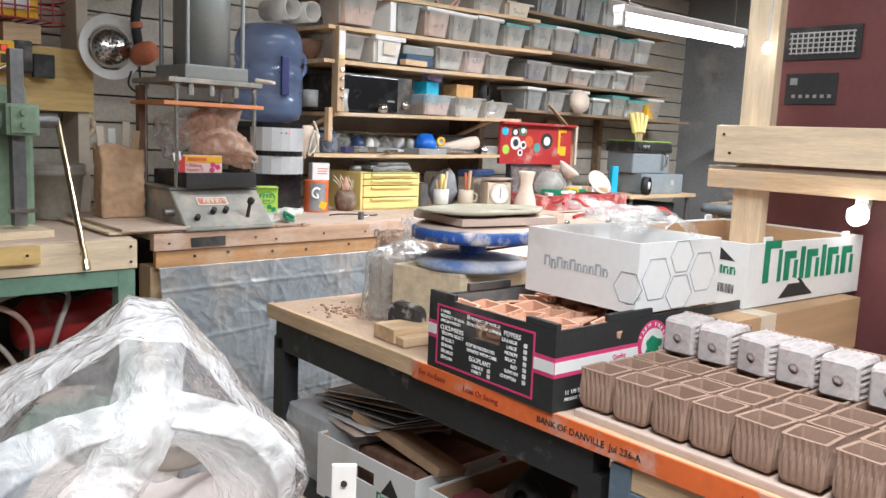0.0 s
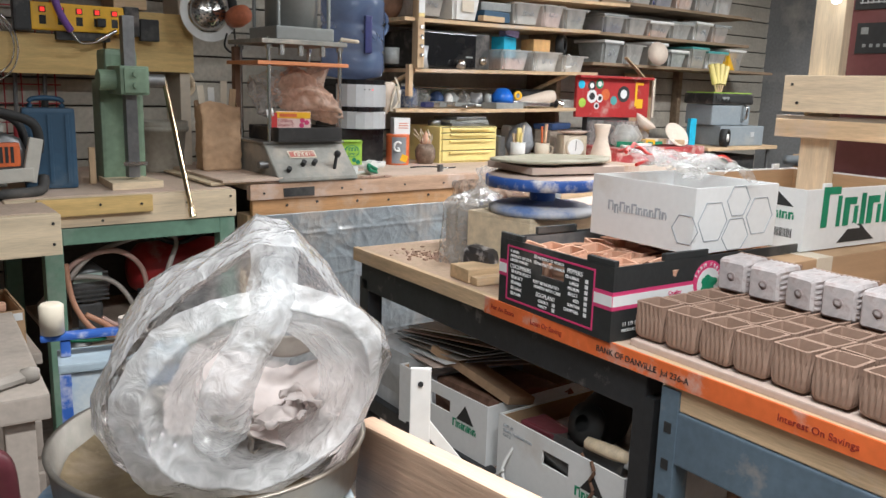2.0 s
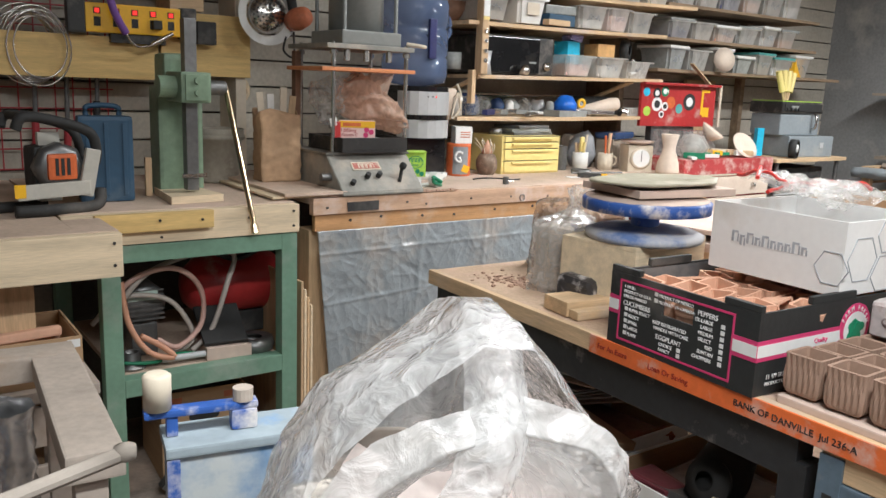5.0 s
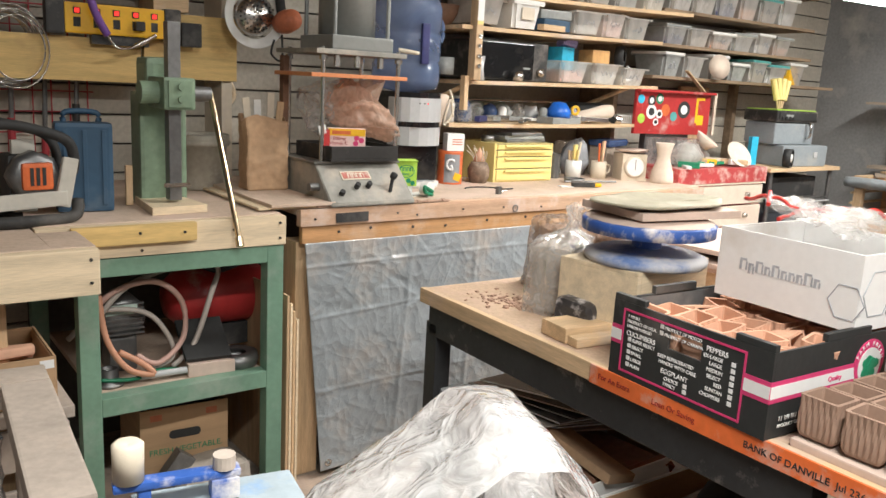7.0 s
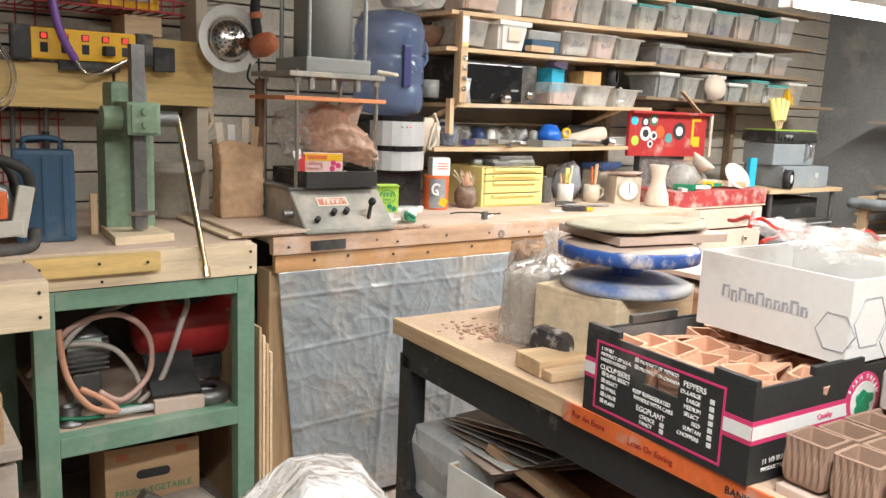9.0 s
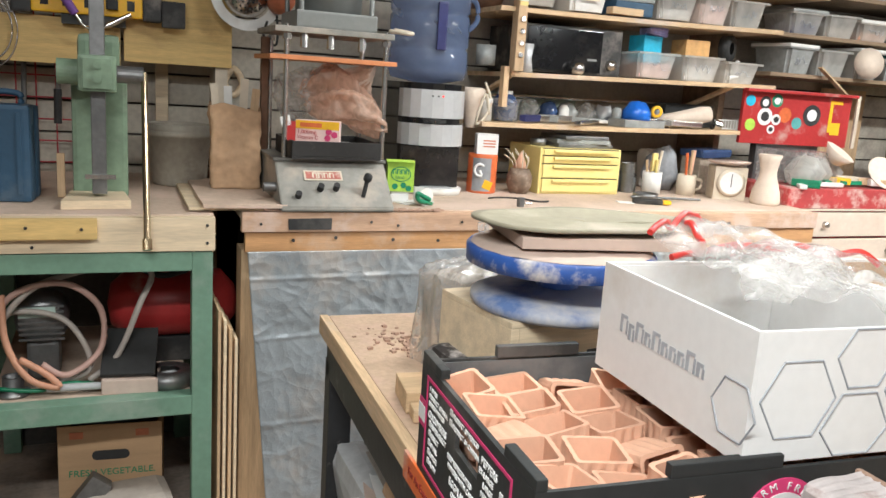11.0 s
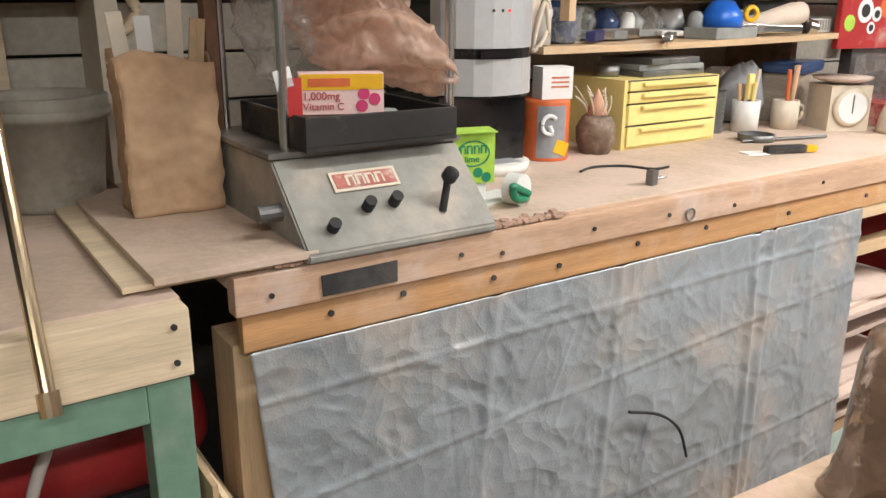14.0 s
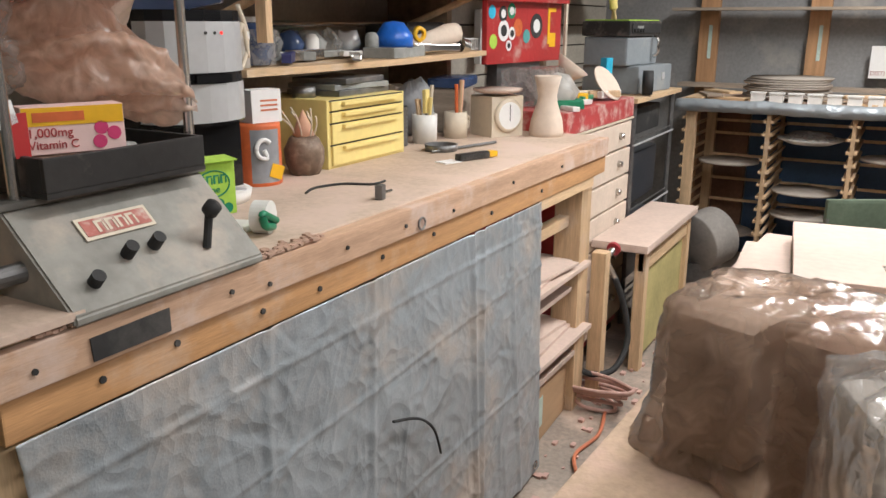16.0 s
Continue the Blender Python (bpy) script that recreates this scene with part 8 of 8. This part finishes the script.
solid("dusty_plate", lathe([(0, 0), (0.06, 0.002), (0.075, 0.012), (0.07, 0.014), (0, 0.006)], 30, m=pose(0, 0, 0.055, 55, 0, -10)), "chalk", (2.55, 0.17, 0.986), 0, "pale round plate leaning on the clutter", "plate")
for k in range(12):
    c = random.choice(("white", "rubber", "pineZ", "greenplastic", "steel", "chalk", "salmon", "stripyellow"))
    solid("chest_clutter_tool", crumple(B(-random.uniform(0.03, 0.08), random.uniform(0.03, 0.08), -0.014, 0.014, 0, random.uniform(0.012, 0.03), bevel=0.005), 0.004, 40, k), c, (2.1 + 0.045 * k, random.uniform(0.14, 0.24), 0.986 + 0.001 * k), random.uniform(-60, 60), "small dusty tool lying on the chest", "hand tool", "clutter on the tool chest")
wtab = thing("side_table", (2.62, 0.0, 0), 0, "white dusted board on a rough pine stand", "table")
part("board", B(-0.34, 0.44, -0.11, 0.10, 0.475, 0.505, bevel=0.008), "plaster", wtab)
for x, y in ((-0.28, -0.09), (0.36, -0.09), (-0.28, 0.06), (0.36, 0.06)):
    part("leg", B(x, x + 0.05, y, y + 0.04, 0, 0.475, bevel=0.003), "pineZ", wtab)
part("apron", B(-0.28, 0.41, -0.085, -0.06, 0.39, 0.474, bevel=0.003), "pine", wtab)
part("yellow_panel", B(-0.23, 0.36, -0.07, -0.055, 0.03, 0.38), "yellowpanel", wtab, "dull yellow side panel")
sp = thing("air_line", (2.08, -0.02, 0.0), 0, "black air hose with red valve hanging by the bench end", "hose")
part("valve", C((0.0, 0, 0.50), (0.05, -0.01, 0.52), 0.012, seg=12), "steel", sp)
part("valve_wheel", C((0.055, -0.01, 0.52), (0.066, -0.01, 0.523), 0.024, seg=14), "redwire", sp)
part("nozzle", C((0.02, 0, 0.49), (0.06, -0.02, 0.42), 0.009, seg=10), "steel", sp)
part("hose", tube([(0.06, -0.02, 0.42), (0.10, -0.05, 0.3), (0.09, -0.07, 0.18), (0.02, -0.05, 0.10), (-0.06, 0.0, 0.10), (-0.08, 0.05, 0.12)], 0.011), "rubber", sp)
part("mount", B(-0.05, 0.0, -0.02, 0.03, 0.0, 0.53, bevel=0.003), "pineZ", sp)
cx = thing("cable_heap", (1.98, -0.05, 0.004), 0, "tangled orange-brown extension cord on the floor", "cable")
for k in range(6):
    part("loop", tube([((0.05 + 0.02 * math.sin(k + i)) * math.cos(i * 0.9 + k) + 0.02 * math.sin(k), (0.10 + 0.02 * k) * math.sin(i * 0.9 + k) * 0.7, 0.012 + 0.016 * k + 0.01 * math.sin(i)) for i in range(8)], 0.007), "hose", cx)
part("tail", tube([(-0.05, -0.05, 0.01), (-0.2, -0.08, 0.008), (-0.35, -0.06, 0.008), (-0.45, -0.1, 0.008)], 0.006), "salmon", cx)
fb = thing("brown_carton", (1.62, 0.02, 0.003), 3, "brown carton with a white shipping label under the bench", "carton")
part("body", B(-0.13, 0.34, 0, 0.4, 0, 0.185, bevel=0.004), "brown", fb)
part("label", B(-0.08, 0.06, -0.0012, 0, 0.05, 0.15), "mintlabel", fb)
part("tape", B(-0.13, 0.34, 0.17, 0.23, 0.1855, 0.1865), "cream", fb)
random.seed(41)
deb = bmesh.new()
for k in range(220):
    x, y = random.uniform(1.2, 3.4), random.uniform(-0.5, -0.02)
    s = random.uniform(0.004, 0.014)
    box(deb, x - s, x + s, y - s * 0.7, y + s * 0.7, 0.0, s * 0.8, m=None)
solid("clay_debris", crumple(deb, 0.003, 60), "hose", (0, 0, 0), 0, "scattered clay crumbs and wood chips on the floor", "debris", kind="stuff")

cart = thing("wire_cart", (2.80, 0.12, 0), 0, "black wire shelf cart with timber top", "cart")
part("top", B(-0.04, 0.66, -0.02, 0.42, 0.955, 0.975, bevel=0.003), "pine", cart)
for x in (0.0, 0.6):
    for y in (0.0, 0.38):
        part("post", C((x + 0.01, y + 0.01, 0), (x + 0.01, y + 0.01, 0.955), 0.012, seg=12), "darksteel", cart)
for z in (0.15, 0.5, 0.8):
    for y in (0.0, 0.08, 0.16, 0.24, 0.32, 0.38):
        part("wire", C((0, y + 0.01, z), (0.62, y + 0.01, z), 0.004, seg=6), "darksteel", cart)
    part("edge_rail", C((0, 0.0, z - 0.02), (0.62, 0.0, z - 0.02), 0.005, seg=6), "silverplastic", cart)
solid("amplifier", B(0, 0.46, 0, 0.3, 0, 0.11, bevel=0.005), "rubber", (2.86, 0.16, 0.806), 0, "dark amplifier on the wire cart", "amplifier")
solid("dark_crate", crumple(B(0, 0.46, 0, 0.3, 0, 0.22, bevel=0.02), 0.01, 10), "bagblack", (2.86, 0.16, 0.506), 0, "dark dusty bundle on the wire cart", "bundle")
solid("dark_crate", crumple(B(0, 0.46, 0, 0.3, 0, 0.28, bevel=0.02), 0.01, 10, 3), "bagblack", (2.86, 0.16, 0.156), 0, "dark dusty bundle on the wire cart", "bundle")
rd = thing("boom_radio", (2.98, 0.22, 0.976), -6, "grey and black job site radio on a grey case", "radio")
part("case", B(-0.02, 0.36, -0.06, 0.2, 0, 0.115, bevel=0.008), "greycase", rd)
part("case_latch", B(0.24, 0.27, -0.064, -0.06, 0.05, 0.08), "silverplastic", rd)
rb2 = part("radio_body", B(-0.06, 0.27, -0.02, 0.18, 0.117, 0.235, bevel=0.012), "greycase", rd)
part("radio_top", B(-0.07, 0.28, -0.03, 0.19, 0.237, 0.30, bevel=0.012), "black", rd)
part("radio_band", B(-0.05, 0.26, -0.0345, -0.031, 0.25, 0.29), "rubber", rb2)
part("display", B(0.0, 0.06, -0.036, -0.034, 0.262, 0.28), "gold", rb2)
part("yellow_trim", B(-0.06, 0.27, -0.02, 0.18, 0.3005, 0.305), "limegreen", rd)
part("chrome_handle", tube([(0.20, -0.03, 0.15), (0.20, -0.05, 0.17), (0.20, -0.05, 0.22), (0.20, -0.03, 0.235)], 0.008), "steel", rd)
for k in range(4):
    part("dial", C((-0.03 + k * 0.03, -0.0345, 0.262), (-0.03 + k * 0.03, -0.042, 0.262), 0.008, seg=12), "rubber", rb2)
fanb = thing("small_fan", (2.93, 0.115, 0.976), 20, "small black fan with white hub", "fan")
part("ring", lathe([(0.042, -0.02), (0.05, -0.02), (0.05, 0.02), (0.042, 0.02)], 28, m=pose(0, 0, 0.052, 90, 0, 0)), "rubber", fanb)
part("hub", lathe([(0, 0.022), (0.022, 0.02), (0.024, 0), (0, 0)], 22, m=pose(0, 0, 0.052, 90, 0, 0)), "white", fanb)
for k in range(5):
    a = k * 1.257
    part("spoke", C((0.02 * math.cos(a), 0, 0.052 + 0.02 * math.sin(a)), (0.045 * math.cos(a), 0, 0.052 + 0.045 * math.sin(a)), 0.006, seg=8), "rubber", fanb)
cyc = solid("cyan_bracket", prism([(-0.02, 0), (0.02, 0), (0.02, 0.03), (-0.02, 0.03)], 0, 0.15), "cyan", (2.80, 0.24, 0.98), -20, "bright cyan plastic angle bracket on the cart", "bracket")
for k in range(4):
    br2 = thing("paint_roller", (3.12 + 0.045 * k, 0.33 + 0.02 * k, 1.283), 0, "paint roller with yellow sleeve standing up", "paint roller", "paint rollers on the radio")
    br2.matrix_basis = br2.matrix_basis @ pose(0, 0, 0, -6, -18 + 14 * k, 0)
    part("sleeve", C((0, 0, 0.05), (0, 0, 0.17), 0.017, seg=16), "yellow", br2)
    part("stem", C((0, 0, 0.0), (0, 0, 0.05), 0.006, seg=8), "pineZ", br2)
wp = thing("wall_board", (2.62, 0.74, 0.9), 0, "bare plywood board standing behind the chest", "board")
part("board", B(0.15, 0.42, 0.0, 0.02, 0, 0.48), "pineZ", wp)
part("switch_plate", B(-0.02, 0.06, -0.01, 0.02, 0.2, 0.42, bevel=0.003), "white", wp)
for z in (0.25, 0.3, 0.35):
    part("plug", B(0.0, 0.04, -0.04, -0.01, z, z + 0.025, bevel=0.004), "rubber", wp)
part("cord", tube([(0.04, -0.03, 0.36), (0.09, -0.05, 0.33), (0.10, -0.05, 0.2), (0.07, -0.05, 0.1)], 0.005), "rubber", wp)

# ---------- ware rack on the east wall ----------
rk = thing("ware_rack", (3.72, 0.13, 0), 0, "pine ware rack with notched posts and tarp-edged top", "rack")
YP = (0.0, -0.385, -0.76, -1.14)
for y in YP:
    w = 0.05 if y == 0 else 0.02
    for x in (0.0, 0.5):
        part("post", B(x, x + 0.04, y - w, y, 0, 0.88, bevel=0.002), "pineZ", rk)
for z in [0.06 + 0.062 * k for k in range(13)]:
    for y in YP:
        for s in (-1, 1):
            y0 = y - 0.035 if s < 0 else y + 0.001
            part("peg", B(-0.01, 0.54, y - 0.034 if s < 0 else y + 0.0005, y - 0.0205 if s < 0 and y != 0 else (y - 0.0005 if s < 0 else y + 0.014), z, z + 0.012), "pineZ", rk) if not (y == 0 and s < 0) else None
for z in (0.12, 0.31, 0.43, 0.56, 0.68, 0.75):
    for a, b in zip(YP, YP[1:]):
        part("cross_slat", B(0.47, 0.485, b + 0.015, a - 0.055 if a == 0 else a - 0.036, z, z + 0.014), "pine", rk)
part("top", B(-0.02, 0.62, -1.6, 0.05, 0.88, 0.90), "dirtply", rk)
part("tarp_edge", crumple(sheet(lambda u, v: Vector((-0.024 - 0.022 * math.sin(v * 3.1), 0.05 - 1.6 * u, 0.845 + 0.062 * v)), 60, 8, 0.002), 0.005, 12), "tarp", rk, "silver tarp roll along the top edge")
part("back_panel", B(0.56, 0.575, -0.22, 0.05, 0.0, 0.8), "rust", rk)
part("back_panel", B(0.56, 0.575, -1.6, -0.23, 0.0, 0.8), "bluepanel", rk, "dark blue backing sheet")
for y, z, r, m2 in ((-0.19, 0.558, 0.15, "greyclay"), (-0.57, 0.434, 0.155, "greyclay"), (-0.57, 0.31, 0.15, "greyclay"), (-0.95, 0.62, 0.15, "greyclay"), (-0.19, 0.186, 0.15, "greyclay")):
    solid("round_bat", lathe([(0, 0), (r, 0), (r, 0.01), (0, 0.011)], 40), m2, (3.93, 0.13 + y, z + 0.0125 - 0.0), 0, "round grey bat lying in the ware rack", "bat", "bats in the ware rack")
pl = thing("covered_dish", (3.92, -0.44, 0.6945), 0, "white dish under clear wrap on the rack", "dish")
part("dish", lathe([(0, 0), (0.10, 0), (0.15, 0.02), (0.155, 0.026), (0.0, 0.022)], 40), "white", pl)
part("mound", crumple(lathe([(0.13, 0.022), (0.09, 0.05), (0.0, 0.062)], 30), 0.01, 18), "clear", pl)
for k in range(9):
    solid("round_slab", lathe([(0, 0), (0.20 - 0.004 * (k % 3), 0), (0.205 - 0.004 * (k % 3), 0.009), (0, 0.0095)], 44), "greyclay", (4.0 + 0.012 * math.sin(k), -0.30 + 0.012 * math.cos(k * 2), 0.9005 + 0.0135 + 0.0107 * k), 0, "thin grey round slab in a stack", "slab", "slabs on the rack")
for k in range(7):
    cup = thing("white_planter", (3.75, -0.20 - 0.085 * k, 0.9005), 0, "small white square plastic planter", "planter", "planters on the rack")
    part("shell", prism([(-0.026, -0.03), (0.026, -0.03), (0.026, 0.03), (-0.026, 0.03)], 0, 0.045), "white", cup)
    part("rim", B(-0.03, 0.03, -0.034, 0.034, 0.04, 0.048, bevel=0.002), "white", cup)
for k in range(9):
    solid("wood_scrap", B(-0.10, 0.10, -0.04, 0.04, 0, 0.012, bevel=0.002), ("pine", "greywood", "pineY")[k % 3], (3.82 + 0.05 * (k % 3), 0.10 - 0.05 * k if k < 4 else -0.55 - 0.09 * (k - 4), 0.9005 + 0.0125 * (k % 3)), 25 * k, "thin wood scrap lying on the rack top", "offcut", "scraps on the rack")
for y in (0.19, -0.37, -0.95):
    solid("wall_stud", B(4.30, 4.349, y - 0.06, y + 0.04, 0.0, 2.36, bevel=0.002), "studwood", label="amber wall stud with green paint streak", category="stud", kind="structure")
    solid("paint_streak", crumple(B(4.297, 4.2995, y - 0.03, y - 0.012, 1.08, 1.26), 0.002, 30), "mintlabel", label="pale green paint streak on the stud", category="paint", kind="structure")
es = thing("wall_shelf", (4.2, 0, 0), 0, "thin board shelf across the studs", "shelf")
part("board", B(-0.06, 0.098, -1.5, 0.35, 1.335, 1.35), "greywood", es)
part("ledge", B(-0.02, 0.098, -1.5, 0.3, 0.93, 0.95), "greywood", es)
sg = thing("wall_notice", (4.28, -0.64, 1.0), 0, "white notice with red lettering on the wall", "notice")
part("sheet", B(0, 0.004, -0.25, 0.0, 0, 0.16), "card", sg)
text("DISTI", 0.03, "darkred", sg, Matrix.Translation((-0.0008, -0.005, 0.015)) @ LX)
text("E", 0.04, "ink", sg, Matrix.Translation((-0.0008, -0.07, 0.10)) @ LX)
chd = thing("folding_chair", (3.05, -0.82, 0), -60, "olive padded metal chair by the ware rack", "chair")
part("backrest", B(-0.16, 0.16, 0.14, 0.17, 0.40, 0.58, bevel=0.014), "greychair", chd)
part("seat", B(-0.17, 0.17, -0.18, 0.14, 0.30, 0.335, bevel=0.012), "greychair", chd)
for x in (-0.15, 0.15):
    part("leg", C((x, -0.16, 0), (x, -0.14, 0.30), 0.011, seg=10), "darksteel", chd)
    part("leg", C((x, 0.18, 0), (x, 0.15, 0.50), 0.011, seg=10), "darksteel", chd)
rl = thing("ribbed_roll", (3.30, -0.10, 0), 0, "ribbed grey cable reel standing on the floor", "reel")
part("roll", lathe([(0.0, -0.07)] + [(0.13 + 0.006 * (k % 2), -0.07 + 0.0075 * k) for k in range(20)] + [(0.0, 0.075)], 36, m=pose(0, 0, 0.30, 80, 0, 60)), "rubberdust", rl)
part("stand", B(-0.06, 0.06, -0.06, 0.06, 0, 0.19), "darksteel", rl)
